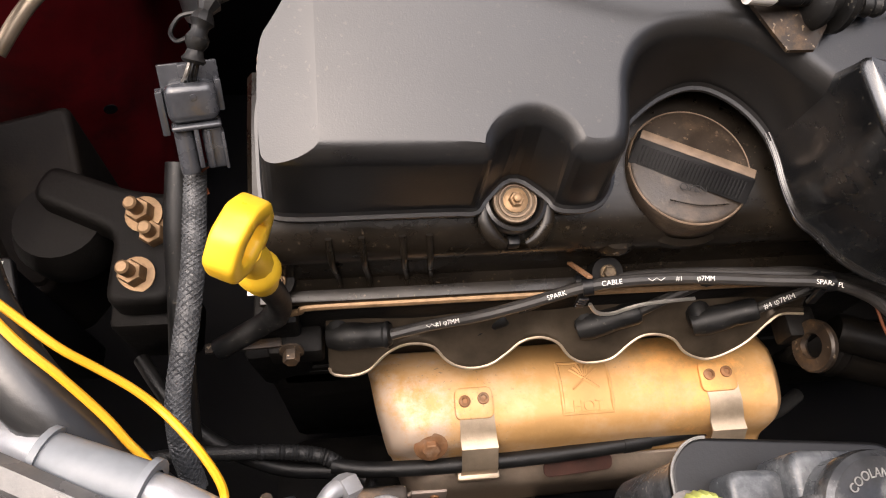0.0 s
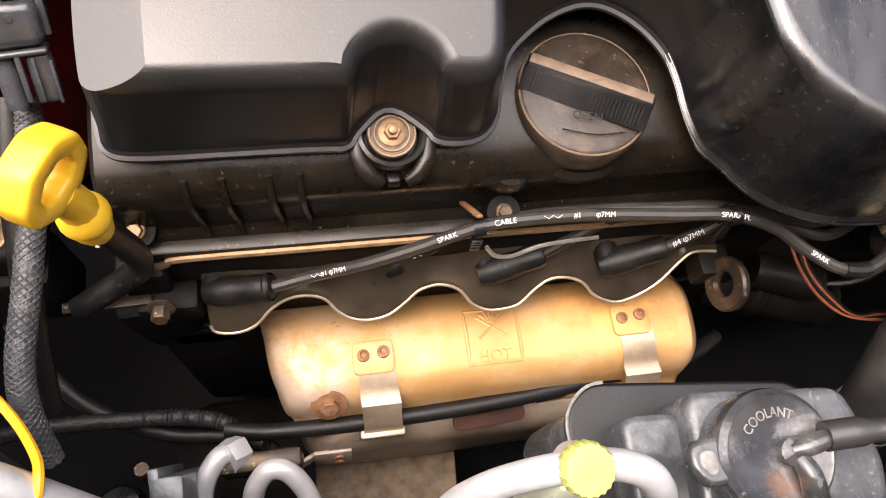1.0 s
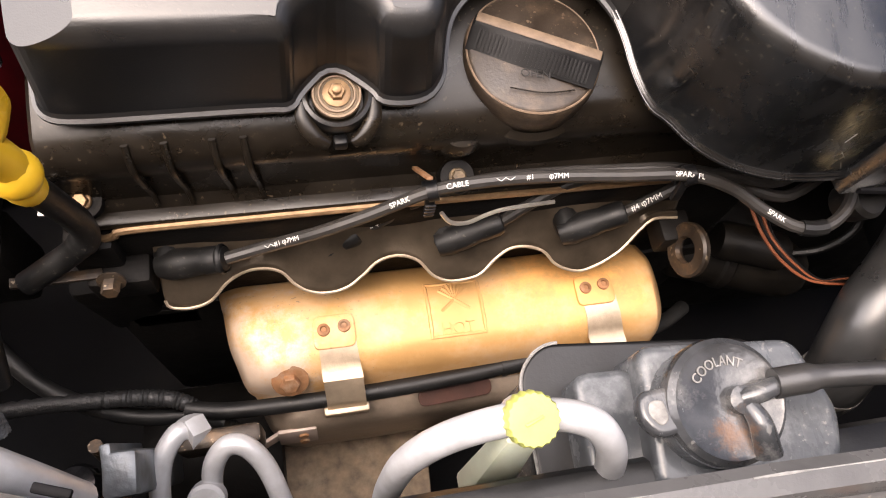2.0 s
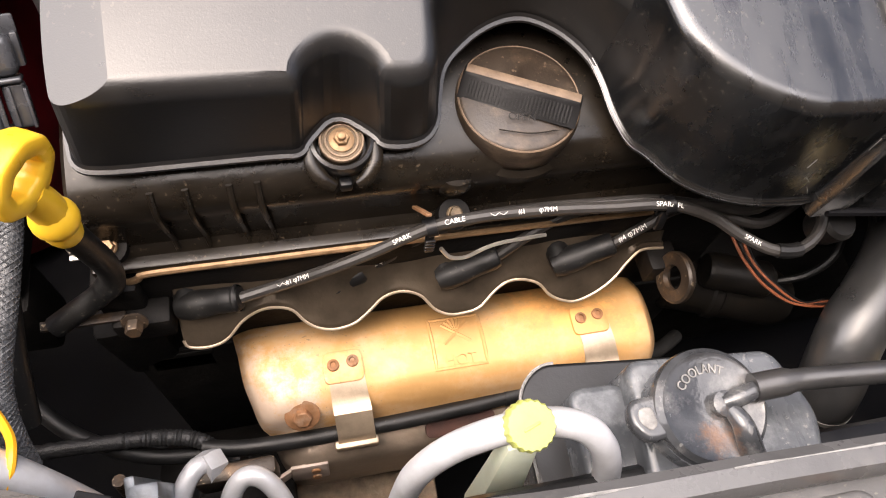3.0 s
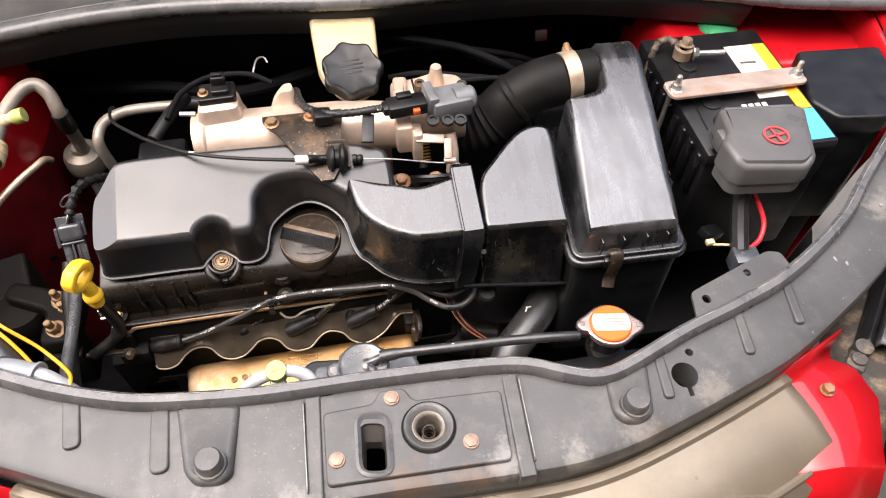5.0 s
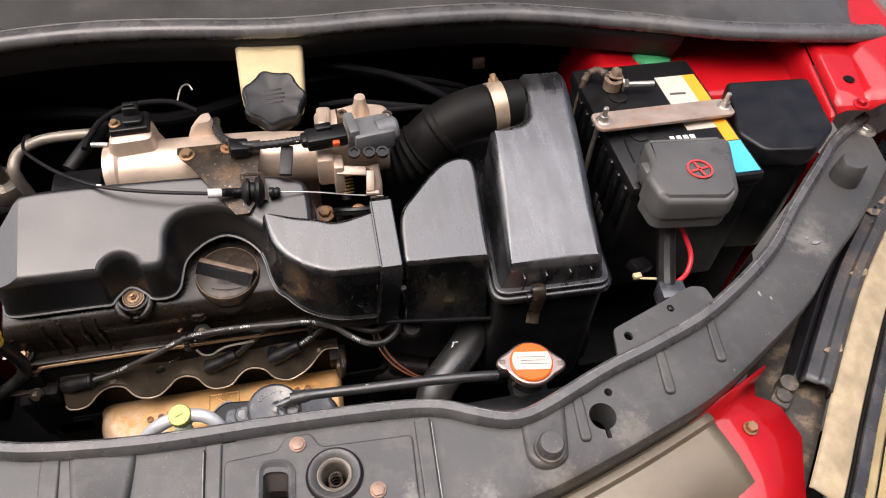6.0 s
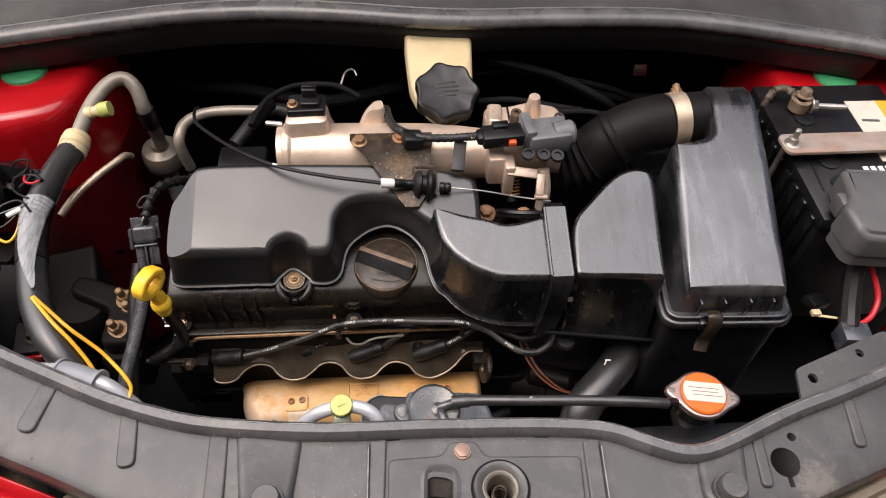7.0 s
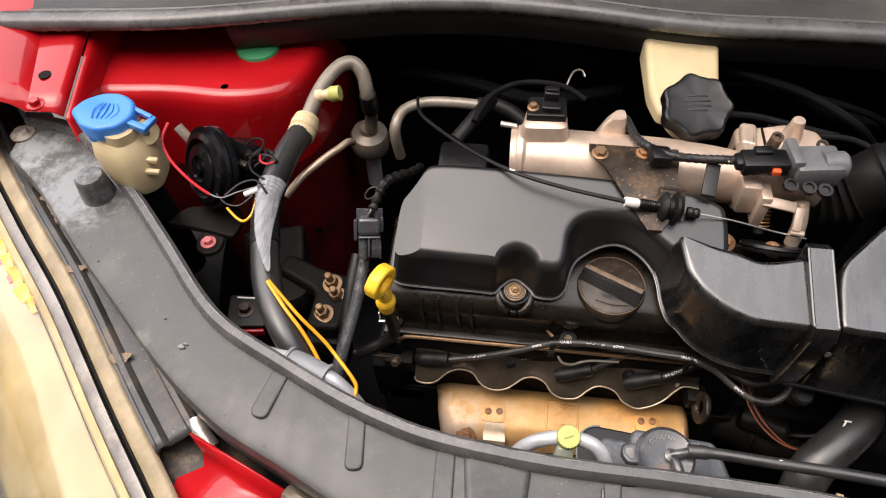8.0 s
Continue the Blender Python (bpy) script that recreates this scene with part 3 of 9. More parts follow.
def make_support():
    t = thing("radiator_support", (MID, 0.02, 0.78), "weathered dark grey plastic radiator support panel across the car front", "panel")
    n = 150
    a, b = even(INNER, n), even(OUTER, n)
    rows = []
    for p, q in zip(a, b):
        d = (p - q)
        d.z = 0
        col = []
        for f, z in ((1.0, 0.770), (1.0, 0.801), (0.97, 0.8035), (0.5, 0.802), (0.10, 0.798), (0.03, 0.795), (0.0, 0.789), (0.0, 0.762), (0.06, 0.755)):
            col.append(V(q.x + d.x * f, q.y + d.y * f, z))
        rows.append(col)
    loops = rows
    bm = bmesh.new()
    rings(bm, loops, caps=True, closed=True)
    panel = part("panel", bm, GREY, t)
    hole = lambda x, y, r: lathe([(0, -0.08), (r, -0.08), (r, 0.05), (0, 0.05)], (x, y, 0.8), seg=28)
    slot = slab(fillet([(0.478, -0.030), (0.503, -0.034), (0.506, 0.012), (0.482, 0.016)], 0.009), 0.70, 0.85, 0.0005)
    cut(panel, hole(0.805, 0.012, 0.0135), hole(0.819, 0.035, 0.0042), hole(0.545, 0.001, 0.0125), slot,
        box((0.805, -0.004, 0.8), (0.005, 0.012, 0.2), 0))
    # weatherstrip along the inner edge
    edge = [V(p.x, p.y, 0.811) for p in a]
    bm = bmesh.new()
    prof = [(-0.006, -0.010), (-0.007, 0.002), (-0.003, 0.0065), (0.004, 0.0055), (0.0075, 0.0), (0.0075, -0.008)]
    loops = []
    for i, p in enumerate(edge):
        tg = (edge[min(i + 1, n - 1)] - edge[max(i - 1, 0)]).normalized()
        nr = V(tg.y, -tg.x, 0)
        loops.append([p + nr * u + V(0, 0, w) for u, w in prof])
    rings(bm, loops)
    part("seal_strip", bm, SEAL, t, "worn grey rubber edge seal")
    crest = [p + V(0, 0, 0.0066) - V((edge[min(i + 1, n - 1)] - edge[max(i - 1, 0)]).normalized().y, -(edge[min(i + 1, n - 1)] - edge[max(i - 1, 0)]).normalized().x, 0) * 0.0028 for i, p in enumerate(edge)]
    # pale tubes draw the worn crest and paint in its highlight
    for i0, i1 in ((3, 40), (43, 68), (70, 104), (108, 146)):
        part("worn_crest", tube(crest[i0:i1], lambda u, i0=i0: 0.0004 + 0.0004 * math.sin(u * 31 + i0) * math.sin(u * 77), 6, 1, straight=True), WORN, t, "pale crest of the seal, wear with a painted highlight")
    # stiffening ribs
    for x0, y0, x1, y1, w in ((0.137, 0.122, 0.126, 0.076, 0.017), (0.216, 0.090, 0.222, 0.038, 0.016), (0.299, 0.064, 0.301, 0.001, 0.017),
                              (0.786, 0.037, 0.781, -0.010, 0.011), (0.888, 0.070, 0.881, 0.022, 0.011), (0.958, 0.099, 0.949, 0.047, 0.011)):
        d = V(x1 - x0, y1 - y0)
        ln = d.length
        bm = slab(fillet([(-w / 2, 0), (w / 2, 0), (w / 2, ln), (-w / 2, ln)], [0.003, 0.003, w * 0.49, w * 0.49]), 0, 0.0060, 0.0020)
        ang = math.degrees(math.atan2(d.y, d.x)) - 90
        part("rib", moved(bm, pose(x0, y0, 0.799, 0, 0, ang)), GREY, t)
    # raised pads with rubber bump stops
    for pts, bx, by in (([(0.313, 0.066), (0.374, 0.056), (0.365, -0.014), (0.353, -0.019), (0.332, -0.016), (0.323, -0.003)], 0.348, -0.003),
                        ([(0.723, 0.023), (0.774, 0.039), (0.758, -0.024), (0.743, -0.030), (0.727, -0.027), (0.720, -0.016)], 0.741, -0.014)):
        pad = part("pad", slab(fillet(pts, 0.007), 0.797, lambda x, y, b=by: 0.8065 + 0.005 * clamp01((b + 0.02 - y) * 30), 0.0055), GREY, t)
        part("stop_collar", lathe([(0, 0), (0.0148, 0), (0.0140, 0.0045), (0, 0.0045)], (bx, by, 0.8090)), GREY, pad)
        part("bump_stop", lathe([(0, 0), (0.0120, 0), (0.0124, 0.004), (0.0120, 0.012), (0.0106, 0.0145), (0, 0.0152)], (bx, by, 0.811)), GREY, pad, "dark grey rubber bump stop")
    for bx, by in ((-0.128, 0.320), (1.232, 0.272)):
        part("bump_stop", lathe([(0, 0), (0.019, 0), (0.0185, 0.012), (0.0165, 0.030), (0.014, 0.0335), (0, 0.035)], (bx, by, 0.800)), GREY, t, "tall dark grey rubber bump stop")
    # latch plate between two channels
    plate = part("latch_plate", slab(fillet([(0.449, 0.0325), (0.497, 0.034), (0.503, 0.046), (0.528, 0.046), (0.535, 0.031), (0.6205, 0.027), (0.6150, -0.043), (0.447, -0.038)], 0.006), 0.796, 0.8047, 0.0018), GREY, t)
    cut(plate, lathe([(0, -0.08), (0.0125, -0.08), (0.0125, 0.05), (0, 0.05)], (0.545, 0.001, 0.8), seg=28),
        slab(fillet([(0.478, -0.030), (0.503, -0.034), (0.506, 0.012), (0.482, 0.016)], 0.009), 0.70, 0.85, 0.0005))
    for x0, x1, y1 in ((0.431, 0.446, -0.053), (0.622, 0.637, -0.060)):
        m_ = (x0 + x1) / 2
        ys = at_x(INNER, m_) - 0.010
        part("channel", slab([(x0 + 0.002, ys), (x0 - 0.003, y1), (x1 - 0.003, y1), (x1 + 0.002, ys)], 0.78, lambda x, y: 0.8062 - 0.0035 * clamp01(-(y + 0.03) * 40), 0.0018), GREY, t)
        part("channel_ridge", box(((x0 if m_ < MID else x1), (ys + y1) / 2 + 0.004, 0.8062), (0.0018, abs(ys - y1) - 0.014, 0.005), 0.0008, (0, 0, -1.2 if m_ < MID else -3.6)), GREY, t)
        part("worn_ridge", box(((x0 if m_ < MID else x1), (ys + y1) / 2 + 0.004, 0.8086), (0.0011, abs(ys - y1) - 0.020, 0.0008), 0.0003, (0, 0, -1.2 if m_ < MID else -3.6)), WORN, t, "pale worn top of the ridge")
    for x, y, turn in ((0.588, 0.048, -3), (0.659, 0.040, -6), (0.454, 0.052, 1), (0.784, 0.041, 24), (0.330, 0.067, -8), (0.240, 0.094, -20)):
        part("clip_slot", box((x, y, 0.8033), (0.013, 0.0035, 0.0025), 0.0008, (0, 0, turn)), CAVITY, t, "dark moulded clip slot")
    # latch opening rim and round catch hole
    slot_rim = fillet([(0.474, -0.035), (0.507, -0.040), (0.511, 0.022), (0.478, 0.027)], 0.014)
    rim = bmesh.new()
    rings(rim, [[V(x, y, z) for x, y in inset(slot_rim, d)] for d, z in ((0, 0.8046), (-0.0005, 0.8066), (0.0025, 0.808), (0.0055, 0.8052), (0.0065, 0.790), (0.0065, 0.77))], caps=False)
    part("latch_opening", rim, SEAL, t, "worn steel rim of the latch opening")
    ramp = [fillet([(0.479, -0.031), (0.5025, -0.035), (0.506, 0.0155), (0.482, 0.020)], 0.009), fillet([(0.4815, -0.0290), (0.5000, -0.0325), (0.5025, 0.0005), (0.4845, 0.0035)], 0.004), fillet([(0.4820, -0.0285), (0.4995, -0.0320), (0.5020, 0.0000), (0.4850, 0.0030)], 0.004)]
    part("latch_ramp", rings(bmesh.new(), [[V(x, y, z) for x, y in r] for r, z in zip(ramp, (0.8045, 0.7900, 0.7760))], caps=False), GREYSTEEL, t, "dark sloping wall of the latch opening")
    part("catch_groove", lathe([(0.0238, 0.0004), (0.0238, 0.0016), (0.0258, 0.0016), (0.0258, 0.0004)], (0.545, 0.001, 0.8045), seg=40), CAVITY, t, "dark groove round the catch")
    part("catch_ring", lathe([(0.0150, -0.004), (0.0156, 0.0008), (0.0165, 0.0020), (0.0190, 0.0036), (0.0215, 0.0052), (0.0228, 0.0052), (0.0237, 0.0036), (0.0238, -0.002)], (0.545, 0.001, 0.8045), seg=48), GREY, t, "grey dished catch ring")
    part("catch_sleeve", lathe([(0.0118, -0.03), (0.0118, -0.0010), (0.0123, 0.0008), (0.0134, 0.0022), (0.0148, 0.0028), (0.0158, 0.0022), (0.0160, -0.004), (0.0160, -0.03)], (0.545, 0.001, 0.8045), seg=48), DULLRING, t, "bare worn metal sleeve")
    part("catch_spring", tube([V(0.545 + 0.006 * math.cos(k * 0.6), 0.001 + 0.006 * math.sin(k * 0.6), 0.798 - 0.0007 * k) for k in range(60)], 0.0011, 5, 1, straight=True), DARKSTEEL, t, "coil spring inside the catch")
    for x, y in ((0.515, 0.036), (0.458, -0.016), (0.581, -0.020)):
        part("bolt", hexbolt((x, y, 0.8046), r=0.0064, h=0.0022, washer=1.2), BOLT, t)
    # chalky scuffs and stone chips on the panel
    rnd = random.Random(5)
    chips = bmesh.new()
    for k in range(34):
        i = rnd.randrange(6, n - 6)
        f = rnd.choice((rnd.uniform(0.06, 0.22), rnd.uniform(0.06, 0.9)))
        p = b[i].lerp(a[i], f)
        ln, wd, an = rnd.uniform(0.0005, 0.0018), rnd.uniform(0.0003, 0.0007), rnd.uniform(0, 3.14)
        if 0.30 < p.x < 0.38 or 0.42 < p.x < 0.66 or 0.72 < p.x < 0.79:
            continue
        z0 = 0.7982 + 0.0041 * clamp01(f / 0.5)
        ring = [(p.x + ln * math.cos(c) * math.cos(an) - wd * math.sin(c) * math.sin(an), p.y + ln * math.cos(c) * math.sin(an) + wd * math.sin(c) * math.cos(an)) for c in [2 * math.pi * q / 7 for q in range(7)]]
        rings(chips, [[V(x, y, z0 - 0.001) for x, y in ring], [V(x, y, z0 + 0.0004) for x, y in ring]])
    ch = part("stone_chips", chips, FADED, t, "pale stone chips in the plastic")
    ch["kind"] = "stuff"
    # dried mud and chalky marks at the ends
    for x, y, rx, ry, mt in ((0.033, 0.139, 0.0035, 0.0022, FADED), (0.036, 0.142, 0.003, 0.0012, FADED), (0.006, 0.168, 0.0012, 0.0008, FADED), (1.135, 0.178, 0.006, 0.0022, WORN), (1.128, 0.186, 0.003, 0.002, WORN), (1.03, 0.120, 0.0012, 0.004, WORN), (1.04, 0.112, 0.0010, 0.003, WORN)):
        ph = x * 90
        ring = [(x + rx * math.cos(c) * (1 + 0.16 * math.sin(3 * c + ph) + 0.07 * math.sin(7 * c - ph)), y + ry * math.sin(c) * (1 + 0.16 * math.sin(2 * c - ph) + 0.07 * math.cos(5 * c + ph))) for c in [2 * math.pi * q / 30 for q in range(30)]]
        part("dirt_mark", rings(bmesh.new(), [[V(p, q, 0.796) for p, q in ring], [V(p, q, 0.8030) for p, q in ring], [V(x + (p - x) * 0.8, y + (q - y) * 0.8, 0.8035) for p, q in ring]]), mt, t, "dried dirt on the panel")
    # side tab with two holes
    tab = part("tab", rings(bmesh.new(), [[V(x, y, z) for x, y in fillet([(0.842, 0.066), (0.976, 0.108), (0.972, 0.139), (0.957, 0.143), (0.850, 0.104)], 0.005)] for z in (0.800, 0.804)]), GREY, t)
    cut(tab, box((0.922, 0.1185, 0.80), (0.008, 0.009, 0.05), 0.0035, seg=3), box((0.863, 0.093, 0.80), (0.009, 0.0105, 0.05), 0.004, seg=3))
    # end plates that carry the hood stops
    for s in (1, -1):
        q = (-0.263, 0.405, 0.803) if s == 1 else (1.315, 0.352, 0.803)
        part("end_bolt", hexbolt(q, r=0.0075, h=0.006, washer=1.9), STEEL, t, "grey flanged bolt")
    return t


def make_car_body():
    t = thing("car_body", (MID, 0.5, 0.3), "red painted car body shell around the open engine bay", "car body")
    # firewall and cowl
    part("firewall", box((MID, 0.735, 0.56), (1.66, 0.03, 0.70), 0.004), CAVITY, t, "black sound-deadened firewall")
    xs = [-0.32 + 1.70 * i / 60 for i in range(61)]

    line = curve([(-0.36, 0.532, 0), (-0.13, 0.548, 0), (-0.03, 0.564, 0), (0.106, 0.594, 0), (0.2, 0.611, 0), (0.3, 0.616, 0), (0.4, 0.608, 0), (0.5, 0.594, 0), (0.58, 0.589, 0), (0.68, 0.592, 0),
                  (0.82, 0.590, 0), (0.9, 0.578, 0), (1.05, 0.538, 0), (1.156, 0.506, 0), (1.32, 0.482, 0), (1.45, 0.475, 0)], 8)

    def seal_y(x):
        return at_x(line, x)

    def seal_z(x):
        return 0.878 - 0.01 * ((x - MID) / 0.8) ** 2

    rows = [[V(x, seal_y(x) + dy, seal_z(x) + dz) for dy, dz in ((0.0, -0.004), (0.055, -0.008), (0.075, -0.018), (0.08, -0.11), (0.135, -0.12))] for x in xs]
    sheet("cowl_edge", rows, CAVITY, t, "", 0.003)
    rows = [[V(x, seal_y(x) + dy, seal_z(x) + dz) for dy, dz in ((-0.010, -0.004), (-0.006, -0.022), (0.004, -0.048), (0.03, -0.062))] for x in xs if -0.05 < x < 1.12]
    sheet("cowl_apron", rows, APRON, t, "dark grey panel hanging under the cowl", 0.002)
    rows = [[V(x, seal_y(x) + dy, seal_z(x) + dz) for dy, dz in [(-0.002 + 0.0150 * math.cos(a), 0.004 + 0.0115 * math.sin(a)) for a in [2 * math.pi * k / 16 for k in range(16)]]] for x in xs]
    bm = bmesh.new()
    rings(bm, rows)
    part("cowl_seal", bm, SEAL, t, "grey rubber cowl weatherstrip")
    rows = [[V(x, seal_y(x) + dy, seal_z(x) + dz) for dy, dz in ((0.010, -0.004), (0.024, 0.003), (0.028, 0.001), (0.10, 0.010), (0.16, 0.026), (0.24, 0.05))] for x in xs]
    sheet("cowl_panel", rows, GREY, t, "dusty grey plastic cowl panel", 0.003)
    rows = [[V(x, seal_y(x) + dy, seal_z(x) + dz) for dy, dz in ((0.20, 0.045), (0.55, 0.28), (0.9, 0.5))] for x in xs]
    sheet("windscreen", rows, SCREEN, t, "dark tinted windscreen glass", 0.004)
    # inner wings, strut towers, fender flanges
    for s in (1, -1):
        f = (lambda p: V(*p)) if s == 1 else (lambda p: V(*mirror(p)))
        ys = [0.372, 0.398, 0.401, 0.42, 0.48, 0.54, 0.62, 0.74]
        rows = []
        for y in ys:
            x = -0.185 - 0.03 * clamp01((y - 0.40) / 0.16)
            z = 0.838 + 0.018 * clamp01((y - 0.38) / 0.2)
            if y < 0.40:
                z = 0.75 if y < 0.33 else 0.78
            rows.append([f((x + 0.06, y, 0.30)), f((x + 0.035, y, 0.55)), f((x + 0.02, y, 0.70)), f((x + 0.006, y, z - 0.02)), f((x + 0.002, y, z - 0.006)), f((x - 0.004, y, z))])
        sheet("inner_wing", rows, RED, t, "glossy red painted inner wing", 0.0015)
        rows = []
        for y in (0.40, 0.44, 0.50, 0.56, 0.64, 0.74):
            x = -0.190 - 0.03 * clamp01((y - 0.40) / 0.16)
            z = 0.838 + 0.018 * clamp01((y - 0.38) / 0.2) + 0.002
            rows.append([f((x, y, z)), f((x - 0.012, y, z + 0.006)), f((x - 0.045 - 0.1 * (y - 0.4), y, z + 0.004)), f((x - 0.058 - 0.12 * (y - 0.4), y, z + 0.014)), f((x - 0.10 - 0.12 * (y - 0.4), y, z + 0.024)),
                         f((x - 0.125 - 0.12 * (y - 0.4), y, z + 0.012)), f((x - 0.14 - 0.12 * (y - 0.4), y, z - 0.02)), f((x - 0.145 - 0.12 * (y - 0.4), y, z - 0.2 + 0.12 * clamp01((0.5 - y) / 0.08)))])
        sheet("fender", rows, RED, t, "red painted fender edge with bolt flange", 0.0015)
        part("fender_bolt", hexbolt(f((-0.226, 0.410, 0.8485)), r=0.0065, h=0.006, washer=1.6), RED, t, "red painted flange bolt")
        part("fender_bolt", lathe([(0.0, 0.0), (0.0075, 0), (0.0075, 0.0012), (0, 0.0012)], f((-0.235, 0.457, 0.8530))), CAVITY, t, "dark open flange hole")
        # strut tower: rounded box with sloping shoulders
        poly = fillet([(-0.24, 0.470), (-0.10, 0.485), (-0.02, 0.478), (0.052, 0.503), (0.072, 0.58), (0.072, 0.73), (-0.24, 0.73)], 0.045)
        if s == -1:
            poly = [mirror(p) for p in poly][::-1]
        # lower wall takes the shaded red in place of real occlusion
        part("lower_apron", rings(bmesh.new(), [[V(x, y, z) for x, y in inset(poly, d)] for d, z in ((-0.004, 0.30), (-0.004, 0.50), (-0.003, 0.69))], caps=False), APRONRED, t, "red lower apron with shade painted into its colour")
        loops = [[V(x, y, z) for x, y in inset(poly, d)] for d, z in ((-0.003, 0.69), (-0.002, 0.74), (-0.001, 0.785), (0.001, 0.801), (0.005, 0.809), (0.012, 0.8135), (0.018, 0.8145))]
        bm = bmesh.new()
        rings(bm, loops)
        part("strut_tower", bm, RED, t, "red painted strut tower top")
        part("tower_hole", lathe([(0, 0), (0.006, 0), (0.006, 0.001), (0, 0.001)], f((0.045, 0.4955, 0.545)), (0.3, -0.95, 0)), CAVITY, t, "dark open hole")
        part("tower_hole", lathe([(0, 0), (0.0048, 0), (0.0048, 0.001), (0, 0.001)], f((-0.035, 0.502, 0.8135))), CAVITY, t, "dark open hole")
        part("tower_cap", lathe([(0, 0), (0.029, 0), (0.028, 0.004), (0.022, 0.007), (0.0, 0.008)], f((-0.014, 0.582, 0.8140))), GREEN, t, "green strut mount cap")
    # front wheels under the towers
    for s in (1, -1):
        x = -0.17 if s == 1 else 1.23
        part("wheel", lathe([(0, -0.075), (0.17, -0.075), (0.19, -0.08), (0.27, -0.07), (0.283, -0.04), (0.285, 0.0), (0.283, 0.04), (0.27, 0.07), (0.19, 0.08), (0.17, 0.075), (0, 0.075)], (x, 0.58, 0.285), (1, 0, 0), 40), RUBBER, t, "black front tyre")
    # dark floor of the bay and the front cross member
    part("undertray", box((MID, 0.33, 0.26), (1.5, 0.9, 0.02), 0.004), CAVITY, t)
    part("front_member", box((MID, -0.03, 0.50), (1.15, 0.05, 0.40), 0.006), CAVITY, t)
    return t


def make_radiator():
    t = thing("radiator", (MID + 0.05, 0.05, 0.36), "black radiator with chromed cap and orange warning label", "radiator")
    part("core", box((MID + 0.02, 0.045, 0.54), (0.60, 0.030, 0.36), 0.003), CAVITY, t)
    part("top_tank", box((MID + 0.02, 0.058, 0.735), (0.62, 0.04, 0.035), 0.008), BLACK, t)
    part("filler_neck", lathe([(0, 0), (0.019, 0), (0.019, 0.028), (0.024, 0.030), (0.024, 0.034), (0, 0.034)], (0.759, 0.092, 0.745)), BLACK, t)
    part("neck_bridge", box((0.759, 0.075, 0.742), (0.04, 0.05, 0.02), 0.006), BLACK, t)
    part("overflow_spout", tube([(0.74, 0.088, 0.772), (0.725, 0.085, 0.785), (0.712, 0.079, 0.792)], 0.0042), BLACK, t)
    ear = []
    for k in range(64):
        a = 2 * math.pi * k / 64
        r = 0.0262 + 0.0105 * math.exp(-(math.sin(a) / 0.34) ** 2)
        ear.append((0.759 + r * math.cos(a - 0.20), 0.092 + r * math.sin(a - 0.20)))
    c = part("pressure_cap", slab(ear, 0.778, 0.784, 0.0028), CHROME, t, "chromed pressure cap with two ears")
    part("cap_dome", lathe([(0, 0), (0.0228, 0), (0.0225, 0.003), (0.0210, 0.0042), (0, 0.0048)], (0.759, 0.092, 0.783), seg=40), ORANGE, c, "orange round warning label")
    lab = []
    for k in range(13):
        a = 1.08 * (-0.5 + k / 12)
        lab.append((0.0206 * math.cos(a), 0.0206 * math.sin(a)))
    lab += [(-x, -y) for x, y in lab]
    part("cap_label", moved(slab(lab, 0, 0.0006, 0.0002), pose(0.759, 0.092, 0.7876, 0, 0, -9)), PAPER, c, "cream printed band")
    for i in range(3):
        part("print_line", box((0.759 + 0.001 * i, 0.0962 - 0.0042 * i, 0.7884), (0.030 - 0.004 * (i % 2), 0.0006, 0.0003), 0, (0, 0, -9)), TAN, c, "tiny brown line of print")
    for i, sx in enumerate((-1, 1)):
        part("stamp_mark", box((0.759 + sx * 0.030, 0.092 - sx * 0.006, 0.7843), (0.006, 0.005, 0.0006), 0.0002, (0, 0, -12)), DULLRING, c, "dull stamped mark")


def front_curve(n=60):
    return [p for p in even([q for q in OUTER if 0.14 < q[0] < 0.94], n)]


